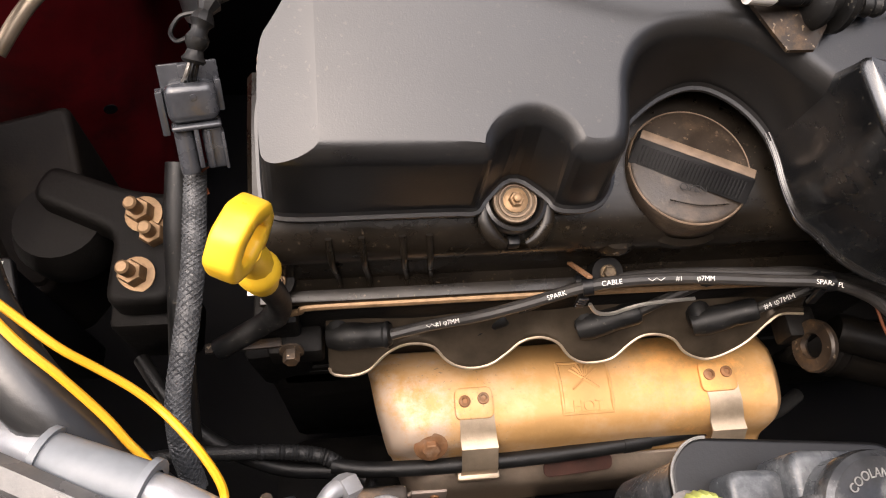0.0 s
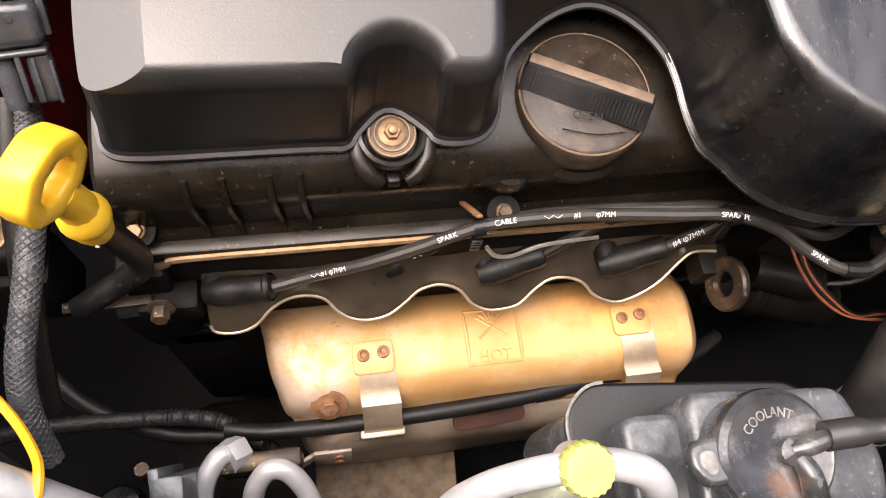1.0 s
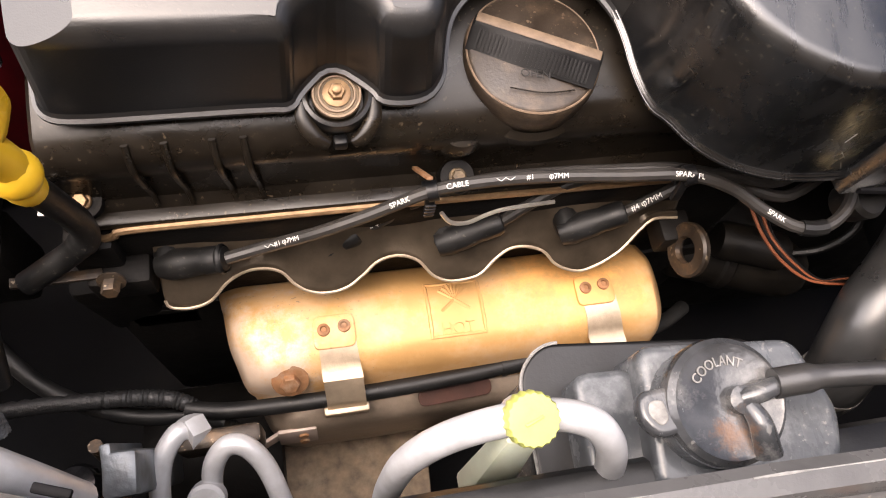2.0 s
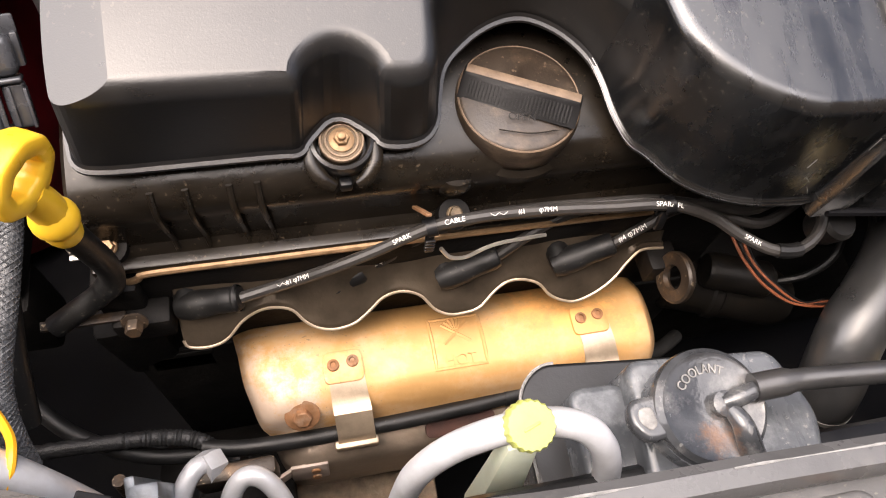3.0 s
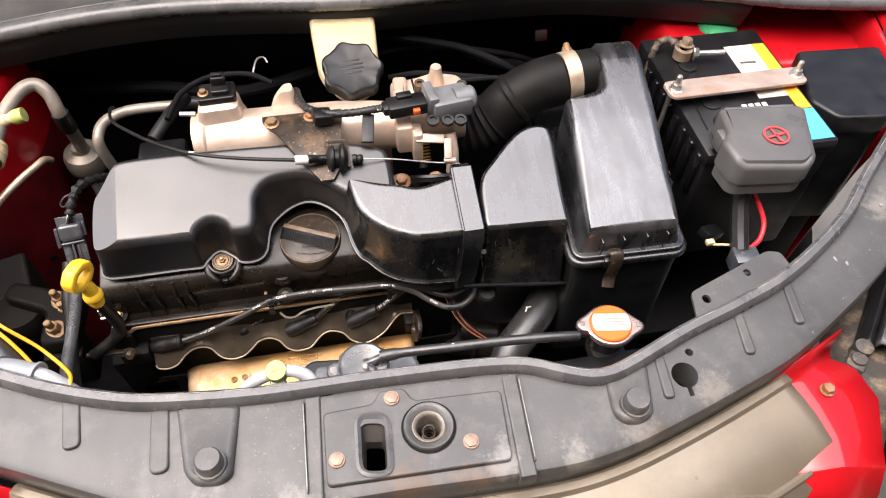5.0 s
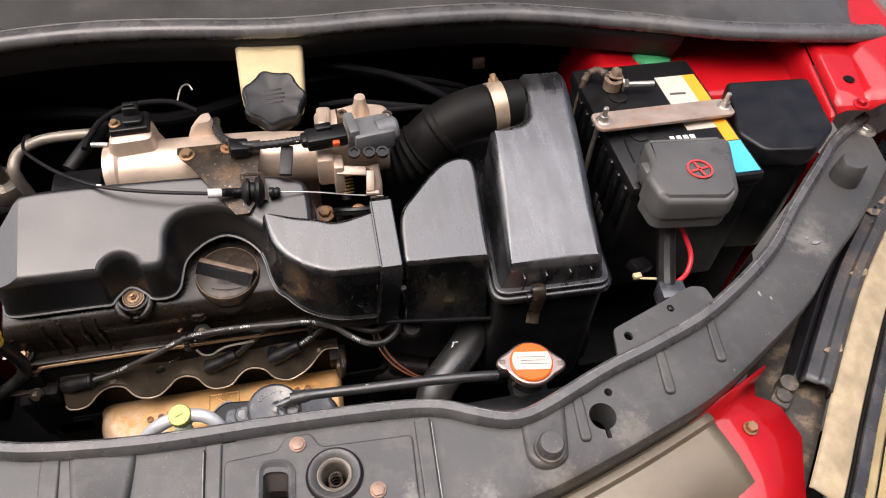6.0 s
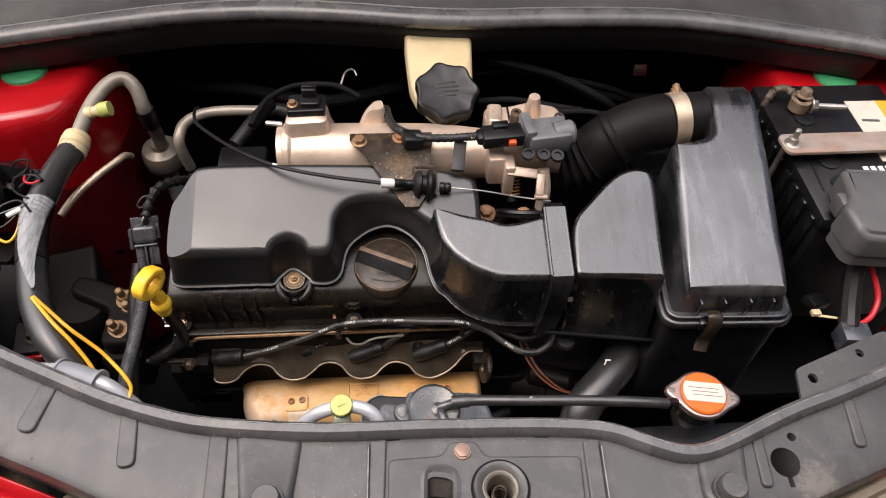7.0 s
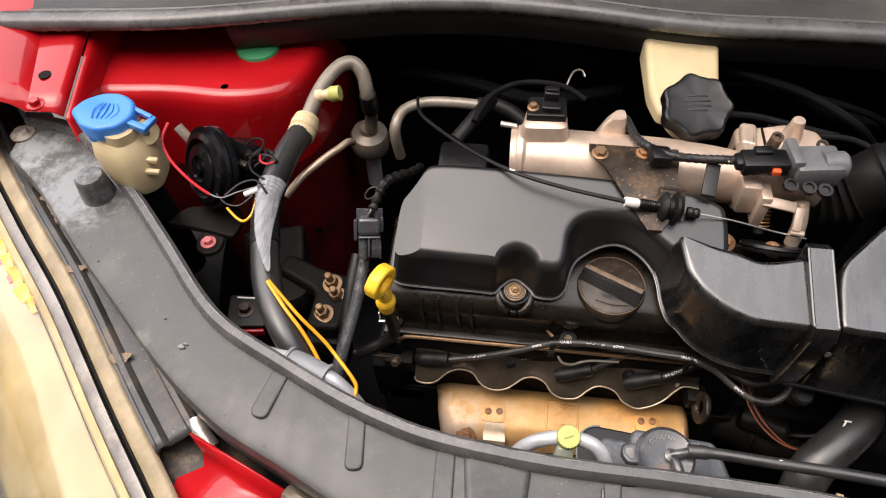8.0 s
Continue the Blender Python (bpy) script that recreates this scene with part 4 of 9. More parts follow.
def make_front():
    # silver grille surround in front of the support
    t = thing("grille_panel", (MID, -0.1, 0.70), "dusty silver-beige plastic grille panel with a push rivet", "grille")
    fc = front_curve()
    rows = []
    for i, p in enumerate(fc):
        a, b = fc[max(i - 1, 0)], fc[min(i + 1, len(fc) - 1)]
        tg = (b - a).normalized()
        o = V(tg.y, -tg.x, 0)
        rows.append([p + o * d + V(0, 0, z) for d, z in ((-0.012, 0.750), (0.004, 0.7635), (0.010, 0.764), (0.013, 0.758), (0.030, 0.756), (0.050, 0.752), (0.075, 0.742), (0.10, 0.722), (0.115, 0.69), (0.12, 0.60))])
    sheet("panel_skin", rows, SILVER, t, "", 0.003)
    rim = []
    for i in range(4, len(fc) - 3):
        a, b = fc[i - 1], fc[i + 1]
        tg = (b - a).normalized()
        o = V(tg.y, -tg.x, 0)
        k = clamp01((len(fc) - 8 - i) / 5)
        rim.append(fc[i] + o * (0.068 + 0.02 * (1 - k) ** 2) + V(0, 0, 0.745 - 0.012 * (1 - k) ** 2))
    part("grille_rim", tube(rim, 0.0045, 8, 1, straight=True), SILVER, t, "raised pale grille rim")
    part("push_rivet", lathe([(0, 0), (0.0105, 0), (0.0105, 0.002), (0.008, 0.0035), (0.006, 0.003), (0.006, 0.004), (0.003, 0.004), (0.002, 0.0028), (0, 0.0028)], (0.546, -0.079, 0.7545)), GREY, t, "grey plastic push rivet")
    # red bumper corners: a flat plate with a folded-up flange and a stamped crease
    for s in (1, -1):
        g = (lambda p: V(*p)) if s == -1 else (lambda p: V(2 * MID + 0.010 - p[0], p[1] + 0.018, p[2]))
        r = thing("bumper_corner", g((0.97, -0.03, 0.70)), "glossy red painted bumper corner bracket with a bolt", "bumper", "bumper corners")
        rows = [[g(p) for p in row] for row in (
            [(0.906, 0.006, 0.764), (0.960, 0.028, 0.768), (1.013, 0.049, 0.771)],
            [(0.907, 0.000, 0.749), (0.957, 0.021, 0.750), (1.003, 0.040, 0.751)],
            [(0.906, -0.006, 0.744), (0.956, 0.013, 0.744), (1.000, 0.029, 0.744)],
            [(0.905, -0.010, 0.743), (0.960, 0.008, 0.743), (1.022, 0.015, 0.743)],
            [(0.899, -0.035, 0.742), (0.965, -0.022, 0.742), (1.028, -0.024, 0.742)],
            [(0.893, -0.058, 0.741), (0.962, -0.056, 0.741), (1.006, -0.068, 0.741)],
            [(0.889, -0.082, 0.736), (0.955, -0.084, 0.736), (0.998, -0.092, 0.735)],
            [(0.886, -0.100, 0.715), (0.952, -0.104, 0.714), (0.993, -0.110, 0.71)],
            [(0.883, -0.120, 0.64), (0.948, -0.124, 0.64), (0.990, -0.13, 0.64)],
            [(0.880, -0.13, 0.56), (0.944, -0.135, 0.56), (0.986, -0.14, 0.56)])]
        sheet("bumper_skin", rows, RED, r, "", 0.0022)
        part("bumper_bolt", hexbolt(g((0.977, -0.006, 0.7445)), r=0.0062, h=0.006, washer=1.25), RUST, r, "rusty brown bolt")
        part("bumper_crease", tube([g((0.941, 0.006, 0.7435)), g((0.941, -0.015, 0.7435)), g((0.940, -0.038, 0.7420))], lambda u: 0.0028 * (1 - 0.7 * u), 8, 5), RED, r)
        part("flange_fold", tube([g((0.992, 0.0375, 0.7535)), g((0.996, 0.0395, 0.757)), g((0.990, 0.038, 0.760))], 0.0012, 6, 4), RED, r)


def make_headlamp(s):
    g = (lambda p: V(*p)) if s == 1 else (lambda p: V(2 * MID - p[0], p[1] - 0.133 * (MID - p[0]), p[2]))
    line = [(-0.40, 0.50), (-0.315, 0.41), (-0.231, 0.323), (-0.136, 0.228), (-0.026, 0.105), (0.036, 0.038), (0.072, -0.002)] if s == 1 else [(-0.40, 0.50), (-0.315, 0.41), (-0.231, 0.323), (-0.138, 0.226), (-0.033, 0.100), (0.024, 0.028), (0.058, -0.014)]
    rib = 0.021 if s == 1 else 0.035
    m = 60
    pts = even(line, m)
    t = thing("headlamp", g((-0.15, 0.1, 0.62)), "clear headlamp with ribbed edge, chrome strip and amber bulb", "headlamp", "headlamps")

    def strip(cols, first=0, last=m):
        rows = []
        for i in range(first, last):
            p = pts[i]
            tg = (pts[min(i + 1, m - 1)] - pts[max(i - 1, 0)]).normalized()
            o = V(tg.y, -tg.x, 0)
            rows.append([g((p.x + o.x * d, p.y + o.y * d, z)) for d, z in cols])
        return rows

    def spot(i, d, z):
        return strip([(d, z)], i, i + 1)[0][0]

    if s == 1:
        sheet("housing", strip([(-0.046, 0.742), (-0.044, 0.753), (-0.040, 0.7555), (-0.036, 0.7550), (-0.034, 0.7525), (-0.014, 0.7525), (-0.012, 0.7560), (-0.009, 0.7585), (-0.005, 0.7585), (-0.0035, 0.7555), (-0.001, 0.7550), (0.0, 0.738)], 0, 54), FLANGE, t, "worn brown-black housing flange", 0.003)
        sheet("housing_step", strip([(-0.060, 0.60), (-0.058, 0.738), (-0.052, 0.744), (-0.045, 0.741)], 0, 54), BLACK, t, "", 0.003)
    else:
        sheet("housing", strip([(-0.030, 0.742), (-0.027, 0.753), (-0.016, 0.7545), (-0.0135, 0.758), (-0.006, 0.758), (-0.001, 0.753), (0.0, 0.738)], 0, 49), FLANGE, t, "worn brown-black housing flange", 0.003)
        sheet("housing_step", strip([(-0.044, 0.60), (-0.043, 0.736), (-0.036, 0.742), (-0.029, 0.741)], 0, 49), BLACK, t, "", 0.003)
    sheet("housing_floor", strip([(-0.075, 0.715), (-0.04, 0.722), (0.002, 0.735)]), MUDDY, t, "muddy ledge under the lamp flange", 0.003)
    # edge is darker than its ribs: groove shade is put into the colour
    sheet("ribbed_edge", strip([(0.0, 0.750), (0.004, 0.7515), (rib * 0.45, 0.749), (rib - 0.004, 0.744), (rib, 0.738)]), RIBBED, t, "cream ribbed lens edge with groove shade in its colour", 0.002)
    bm = bmesh.new()
    big = strip([(0.003, 0.7520), (rib - 0.003, 0.7440)])
    for k in range(220):
        i = k / 220 * (m - 1)
        j = int(i)
        f = i - j
        tube_ = tube([big[j][0].lerp(big[j + 1][0], f), big[j][1].lerp(big[j + 1][1], f)], 0.0007, 4, 1, straight=True)
        me = bpy.data.meshes.new("tmp")
        tube_.to_mesh(me)
        tube_.free()
        bm.from_mesh(me)
        bpy.data.meshes.remove(me)
    part("lens_ribs", bm, REFLECTOR, t)["kind"] = "stuff"
    sheet("dark_line", strip([(rib - 0.0015, 0.742), (rib + 0.0005, 0.7435), (rib + 0.0025, 0.741)]), BLACK, t, "thin dark joint line", 0.001)
    sheet("chrome_strip", strip([(rib + 0.002, 0.739), (rib + 0.0045, 0.7430), (rib + 0.010, 0.7415), (rib + 0.0155, 0.7385), (rib + 0.017, 0.733)]), LAMPTRIM, t, "scuffed chrome strip", 0.002)
    lens = sheet("lens", strip([(rib + 0.0225, 0.7330), (rib + 0.031, 0.7295), (0.095, 0.714), (0.135, 0.684), (0.175, 0.632), (0.20, 0.56), (0.205, 0.48)]), GLASS, t, "clear polished lens", 0.0015)
    sheet("bezel", strip([(rib + 0.0165, 0.7320), (rib + 0.0185, 0.7345), (rib + 0.025, 0.7325), (rib + 0.031, 0.724)]), BOWL, t, "pale inner bezel", 0.0015)
    lens.visible_shadow = False
    sheet("reflector", strip([(rib - 0.002, 0.736), (rib + 0.005, 0.7325), (rib + 0.027, 0.720), (0.094, 0.700), (0.132, 0.668), (0.170, 0.616), (0.192, 0.55), (0.196, 0.48)]), BOWL, t, "warm silver reflector bowl", 0.003)
    # amber indicator under the lens
    for i in range(7):
        k0 = 20 + 1.7 * i
        q = spot(int(k0), rib + 0.0310 + 0.0025 * (i % 2), 0.7255)
        part("indicator_facet", box(q, (0.021, 0.010 + 0.003 * (i % 3), 0.006), 0.002, (0, 22, -48 * s + 9 * (i % 2))), (AMBER, YELLOW, YELLOW)[i % 3], t, "amber and yellow indicator facet")
    # red blocks put the indicator's glints into solid colour
    for i in (19, 22, 25):
        part("indicator_glint", box(spot(i, rib + 0.0405, 0.7215), (0.010, 0.005, 0.004), 0.001, (0, 18, -48 * s)), REDPRINT, t, "red block painted in for an indicator glint")
    if s == 1:
        for k, (px, py, rx, ry, m_) in enumerate(((-0.262, 0.390, 0.015, 0.010, FADED), (-0.243, 0.367, 0.018, 0.010, GRIME), (-0.222, 0.344, 0.012, 0.007, DIRTY), (-0.203, 0.325, 0.017, 0.008, GRIME))):
            ca, sa = math.cos(-0.82), math.sin(-0.82)
            ring = []
            for q in [2 * math.pi * n / 26 for n in range(26)]:
                w = 1 + 0.28 * math.sin(3 * q + k) + 0.16 * math.sin(7 * q - 2 * k)
                ring.append((px + rx * w * math.cos(q) * ca - ry * w * math.sin(q) * sa, py + rx * w * math.cos(q) * sa + ry * w * math.sin(q) * ca))
            part("torn_patch", rings(bmesh.new(), [[V(a, b, z) for a, b in inset(ring, d)] for d, z in ((0, 0.750), (0.0002, 0.7568), (0.0016, 0.7585))]), m_, t, "flaking crust of dried mud")
    # rusty fixings on the housing and a plain tube at the inner end
    k = g((0.030, 0.088, 0.742))
    part("rust_bracket", join(box(k, (0.026, 0.022, 0.010), 0.005, (0, 0, -42 * s)), lathe([(0, 0), (0.009, 0), (0.008, 0.004), (0.0045, 0.005), (0, 0.004)], k + V(0, 0, 0.004), seg=16), lathe([(0, 0), (0.011, 0), (0.010, 0.016), (0, 0.018)], k + V(-0.012 * s, 0.012, -0.006), seg=16)), MUDDY, t, "muddy rusty mounting bracket")
    if s == 1:
        part("lamp_tube", tube([g((0.050, 0.088, 0.752)), g((0.057, 0.078, 0.750)), g((0.070, 0.066, 0.742))], 0.0085, 16, 4), STEEL, t, "short grey metal tube")
    for i, d in ((17, -0.012), (20, -0.020), (31, -0.007), (43, -0.009)):
        q = spot(i, d, 0.7575)
        part("housing_clip", box(q, (0.012, 0.007, 0.003), 0.001, (0, 0, -46 * s)), GREY, t)
        part("clip_hole", lathe([(0, 0), (0.0022, 0), (0.0022, 0.0006), (0, 0.0006)], q + V(0.006, -0.007 * s, 0.0008), seg=12), CAVITY, t)
        part("mud_patch", slab([(q.x + 0.011 * math.cos(k) * (1 + 0.3 * math.sin(3 * k + i)), q.y + 0.007 * math.sin(k) * (1 + 0.35 * math.cos(2 * k + i))) for k in [2 * math.pi * n / 18 for n in range(18)]], 0.7575, 0.7588, 0.0004), GRIME, t, "dried mud patch")
    return t


def make_bonnet():
    """The bonnet stands open on its hinges behind the cowl."""
    t = thing("bonnet", (MID, 0.79, 0.92), "open red car bonnet standing on its hinges with a dark underside", "bonnet")
    lean = radians(86)
    rows = []
    for i in range(25):
        u = i / 24
        x = -0.22 + 1.50 * u
        row = []
        for j in range(13):
            v = j / 12
            ln = 0.86 - 0.10 * (2 * u - 1) ** 2
            d = ln * v
            bulge = 0.035 * (1 - (2 * u - 1) ** 2) + 0.03 * math.sin(math.pi * v)
            row.append(V(x, 0.80 - d * math.cos(lean) + bulge * math.sin(lean), 0.93 + d * math.sin(lean) + bulge * math.cos(lean)))
        rows.append(row)
    sheet("outer_skin", rows, RED, t, "", 0.002)
    inner = [[q + V(0, -0.016, -0.004) for q in row[1:-1]] for row in rows[1:-1]]
    sheet("lining", inner, CAVITY, t, "dark sound-deadening lining", 0.006)
    for x in (-0.14, 1.20):
        part("hinge", box((x, 0.765, 0.90), (0.03, 0.10, 0.02), 0.004, (35, 0, 0)), RED, t, "red painted hinge arm")


def make_blocking_wall():
    # unseen wall, added to block front light and brown the reflections
    w = link_mesh("wall_south", box((0.5, -1.7, 2.2), (14, 0.2, 4.4), 0.01), PLASTER)
    tagged(w, "unseen plain brown wall added in front of the car to block light", "wall", kind="structure")


make_ground()
make_blocking_wall()
make_car_body()
make_bonnet()
make_support()
make_radiator()
make_front()
make_headlamp(1)
make_headlamp(-1)



# ---- the engine ----
def cover_top(x, y):
    return 0.826 + 0.36 * (y - 0.268)


def cover_foot(x, y):
    return 0.771 + 0.36 * (y - 0.258)


def duct_top(x, y):
    return 0.833 + 0.27 * (y - 0.207)


def chaikin(pts, times=2):
    for _ in range(times):
        out = []
        for i in range(len(pts)):
            a, b = pts[i], pts[(i + 1) % len(pts)]
            out.append(tuple(0.75 * u + 0.25 * w for u, w in zip(a, b)))
            out.append(tuple(0.25 * u + 0.75 * w for u, w in zip(a, b)))
        pts = out
    return pts


def shell(controls, top, foot, radius=0.009, lip=0.006, lip_h=0.0035, seg=4, times=2, dome=None):
    """A moulded cover: rows of upper and lower outline points (anticlockwise), a rounded upper edge and a thin lip at the foot."""
    c = chaikin(controls, times)
    up = [(p[0], p[1]) for p in c]
    low = [(p[2], p[3]) for p in c]
    out = inset(low, -lip)
    loops = [[V(x, y, foot(x, y) - lip_h) for x, y in out], [V(x, y, foot(x, y)) for x, y in out], [V(x, y, foot(x, y) + 0.0005) for x, y in inset(low, -0.0012)],
             [V(x, y, foot(x, y) + 0.002) for x, y in low]]
    for f in (0.35, 0.75):
        loops.append([V(a[0] + (b[0] - a[0]) * f, a[1] + (b[1] - a[1]) * f, foot(*a) + (top(*b) - radius - foot(*a)) * f) for a, b in zip(low, up)])
    for k in range(seg + 1):
        a = math.pi / 2 * k / seg
        r = soft_inset(up, radius * (1 - math.cos(a)))
        loops.append([V(x, y, top(x, y) - radius * (1 - math.sin(a))) for x, y in r])
    if not dome:
        loops.append([V(x, y, top(x, y)) for x, y in soft_inset(up, radius * 1.2)])
    if dome:
        for f in (0.25, 0.5, 0.75, 0.92):
            loops.append([V(x + (dome[0](y) - x) * f, y + (min(max(y, dome[1]), dome[2]) - y) * f, 0) for x, y in r])
            for q in loops[-1]:
                q.z = top(q.x, q.y)
    return rings(bmesh.new(), loops)


def make_cover():
    t = thing("engine_cover", (0.36, 0.30, 0.75), "dusty black plastic engine cover with a bolt recess", "engine cover")
    ctr = [(0.2215, 0.271, 0.2175, 0.269), (0.2225, 0.262, 0.219, 0.260), (0.232, 0.2585, 0.229, 0.257), (0.270, 0.258, 0.270, 0.257), (0.318, 0.257, 0.316, 0.257), (0.329, 0.257, 0.327, 0.256), (0.333, 0.268, 0.330, 0.262), (0.348, 0.2755, 0.347, 0.276),
           (0.364, 0.268, 0.367, 0.262), (0.369, 0.2565, 0.370, 0.256), (0.388, 0.2555, 0.390, 0.2555), (0.396, 0.263, 0.399, 0.264), (0.398, 0.278, 0.401, 0.275), (0.399, 0.296, 0.405, 0.291), (0.409, 0.309, 0.413, 0.301), (0.428, 0.3145, 0.432, 0.314),
           (0.457, 0.3130, 0.454, 0.3195), (0.477, 0.3015, 0.474, 0.3115), (0.491, 0.290, 0.490, 0.297), (0.503, 0.281, 0.499, 0.279), (0.54, 0.272, 0.54, 0.270), (0.556, 0.276, 0.558, 0.272), (0.556, 0.325, 0.560, 0.33),
           (0.548, 0.338, 0.552, 0.345), (0.50, 0.350, 0.50, 0.358), (0.41, 0.356, 0.41, 0.366), (0.30, 0.358, 0.30, 0.368), (0.252, 0.357, 0.246, 0.366), (0.243, 0.351, 0.236, 0.358), (0.2365, 0.336, 0.230, 0.338),
           (0.230, 0.325, 0.223, 0.325), (0.2225, 0.316, 0.217, 0.312), (0.221, 0.29, 0.217, 0.29)]
    bm = shell(ctr, cover_top, cover_foot, 0.0085, 0.0030, 0.0016, seg=10)
    # sloping facet at the end of the top
    done = bmesh.ops.bisect_plane(bm, geom=list(bm.verts) + list(bm.edges) + list(bm.faces), plane_co=V(0.2485, 0.268, 0.8258), plane_no=V(-0.30, -0.335, 0.93).normalized(), clear_outer=True)
    bmesh.ops.contextual_create(bm, geom=[e for e in done["geom_cut"] if isinstance(e, bmesh.types.BMEdge)])
    part("cover_shell", bm, COVER, t, "", 10)
    # recessed bolt with its collar
    c = (0.3485, 0.262, 0.768)
    part("bolt_collar", lathe([(0.013, -0.012), (0.0165, -0.012), (0.0175, 0.0), (0.0168, 0.0035), (0.0150, 0.0042), (0.0138, 0.002), (0.0132, -0.006)], c, (0, -0.3, 1), 40), COVER, t)
    part("bolt_bush", lathe([(0, -0.012), (0.0118, -0.012), (0.0118, -0.001), (0.0105, 0.0008), (0.0055, 0.001), (0, 0.001)], c, (0, -0.3, 1), 32), DIRTY, t, "dirty brass washer")
    for rr in (0.0112, 0.0086):
        part("washer_ridge", lathe([(rr - 0.0009, 0.0004), (rr - 0.0004, 0.0018), (rr + 0.0004, 0.0018), (rr + 0.0009, 0.0004)], c, (0, -0.3, 1), 36), OXIDE, t, "raised ring of the washer")
    part("cover_bolt", hexbolt((c[0], c[1], c[2] + 0.0008), (0, -0.3, 1), r=0.0042, h=0.0035, washer=1.6, stud=0.0035), BRASS, t, "yellow passivated flange bolt")
    for sx in (-1, 1):
        leg = [(c[0] + sx * 0.0172, c[1] - 0.003, c[2] + 0.000), (c[0] + sx * 0.0165, c[1] - 0.011, c[2] - 0.004), (c[0] + sx * 0.0115, c[1] - 0.018, c[2] - 0.0085), (c[0] + sx * 0.0060, c[1] - 0.0205, c[2] - 0.0115)]
        part("collar_leg", tube(leg, lambda u: 0.0030 + 0.0014 * math.sin(math.pi * u), 10, 5, flat=0.8), OILY, t)
    part("collar_lug", box((c[0], c[1] - 0.016, 0.751), (0.007, 0.006, 0.007), 0.0015), BLACK, t)
    return t


def make_duct():
    t = thing("air_duct", (0.63, 0.26, 0.75), "dusty black plastic air intake duct with resonator box and clamp band", "air duct")
    foot = cover_foot
    ctr = [(0.501, 0.287, 0.491, 0.298), (0.504, 0.270, 0.498, 0.279), (0.5085, 0.250, 0.5005, 0.262), (0.519, 0.235, 0.5070, 0.2445), (0.525, 0.229, 0.5150, 0.2395), (0.5395, 0.2175, 0.529, 0.2240), (0.564, 0.2065, 0.550, 0.2120), (0.580, 0.205, 0.576, 0.2050), (0.605, 0.2045, 0.606, 0.2035), (0.628, 0.2045, 0.628, 0.2030), (0.634, 0.2045, 0.634, 0.2030),
           (0.636, 0.240, 0.636, 0.240), (0.638, 0.275, 0.638, 0.282), (0.630, 0.2755, 0.630, 0.286), (0.590, 0.268, 0.590, 0.285), (0.575, 0.267, 0.575, 0.29), (0.560, 0.2735, 0.560, 0.30), (0.535, 0.2785, 0.530, 0.31), (0.512, 0.2865, 0.498, 0.315)]
    part("duct_elbow", shell(ctr, duct_top, foot, 0.0065, 0.0032, 0.0016, seg=6), DUCT, t)
    low = [(p[2], p[3]) for p in chaikin(ctr, 2)]
    for d, z in ((-0.0026, 0.0008), (-0.0008, 0.0012)):
        ring = [V(x, y, foot(x, y) + z) for x, y in inset(low, d) if x < 0.632 and y < 0.30]
        part("foot_seam", tube(ring, 0.00045, 5, 1, straight=True), DUCT, t)
    rnd = random.Random(3)
    for _ in range(9):
        x0, z0 = rnd.uniform(0.545, 0.72), rnd.uniform(0.765, 0.82)
        y0 = 0.2035 + 0.14 * max(0.0, 0.59 - x0) - 0.0002
        part("scratch", tube([V(x0, y0 - 0.0016, z0), V(x0 + rnd.uniform(-0.006, 0.006), y0 - 0.0018, z0 - rnd.uniform(0.003, 0.010))], 0.00022, 4, 1, straight=True), FADED, t, "pale hairline scratch")
    foot2 = lambda x, y: 0.735
    ctr = [(0.6438, 0.214, 0.6438, 0.209), (0.645, 0.206, 0.6448, 0.200), (0.653, 0.2035, 0.653, 0.1975), (0.69, 0.2025, 0.69, 0.195), (0.730, 0.200, 0.732, 0.190), (0.738, 0.200, 0.741, 0.189), (0.739, 0.215, 0.742, 0.21), (0.742, 0.260, 0.745, 0.262), (0.746, 0.305, 0.750, 0.310), (0.744, 0.322, 0.748, 0.328),
           (0.728, 0.327, 0.728, 0.334), (0.708, 0.322, 0.705, 0.330), (0.690, 0.308, 0.685, 0.314), (0.668, 0.286, 0.663, 0.292), (0.652, 0.270, 0.648, 0.275), (0.6465, 0.250, 0.645, 0.255), (0.645, 0.225, 0.6445, 0.225)]
    part("resonator", shell(ctr, lambda x, y: duct_top(x, y) + 0.002, foot2, 0.0055, 0.0, seg=6), DUCT, t)
    # clamp band with ridges
    band = bmesh.new()
    loops = []
    for x in (0.6185, 0.620, 0.6405, 0.642):
        g = 0.0 if x in (0.6185, 0.642) else 0.0035
        loops.append([V(x, 0.285, 0.80), V(x, 0.283 + g, 0.852 + g), V(x, 0.278, 0.8555 + g), V(x, 0.215, 0.8365 + g), V(x, 0.2045 - g * 0.5, 0.834 + g * 0.8), V(x, 0.200 - g, 0.826), V(x - 0.004, 0.1985 - g, 0.775), V(x - 0.008, 0.1985 - g, 0.742), V(x - 0.008, 0.215, 0.74)])
    rings(band, loops)
    bd = part("clamp_band", band, DUCT, t, "scratched black clamp band")
    for x in (0.6195, 0.641):
        part("band_ridge", tube([V(x, 0.278, 0.8582), V(x, 0.215, 0.8392), V(x, 0.2035, 0.8355), V(x - 0.001, 0.1972, 0.822)], 0.0014, 6, 3), DUCT, bd)
    part("duct_screw", lathe([(0, 0), (0.0032, 0), (0.0032, 0.001), (0.0018, 0.001), (0, 0.0)], (0.642, 0.1975, 0.803), (0, -1, 0.2), 14), STEEL, t)
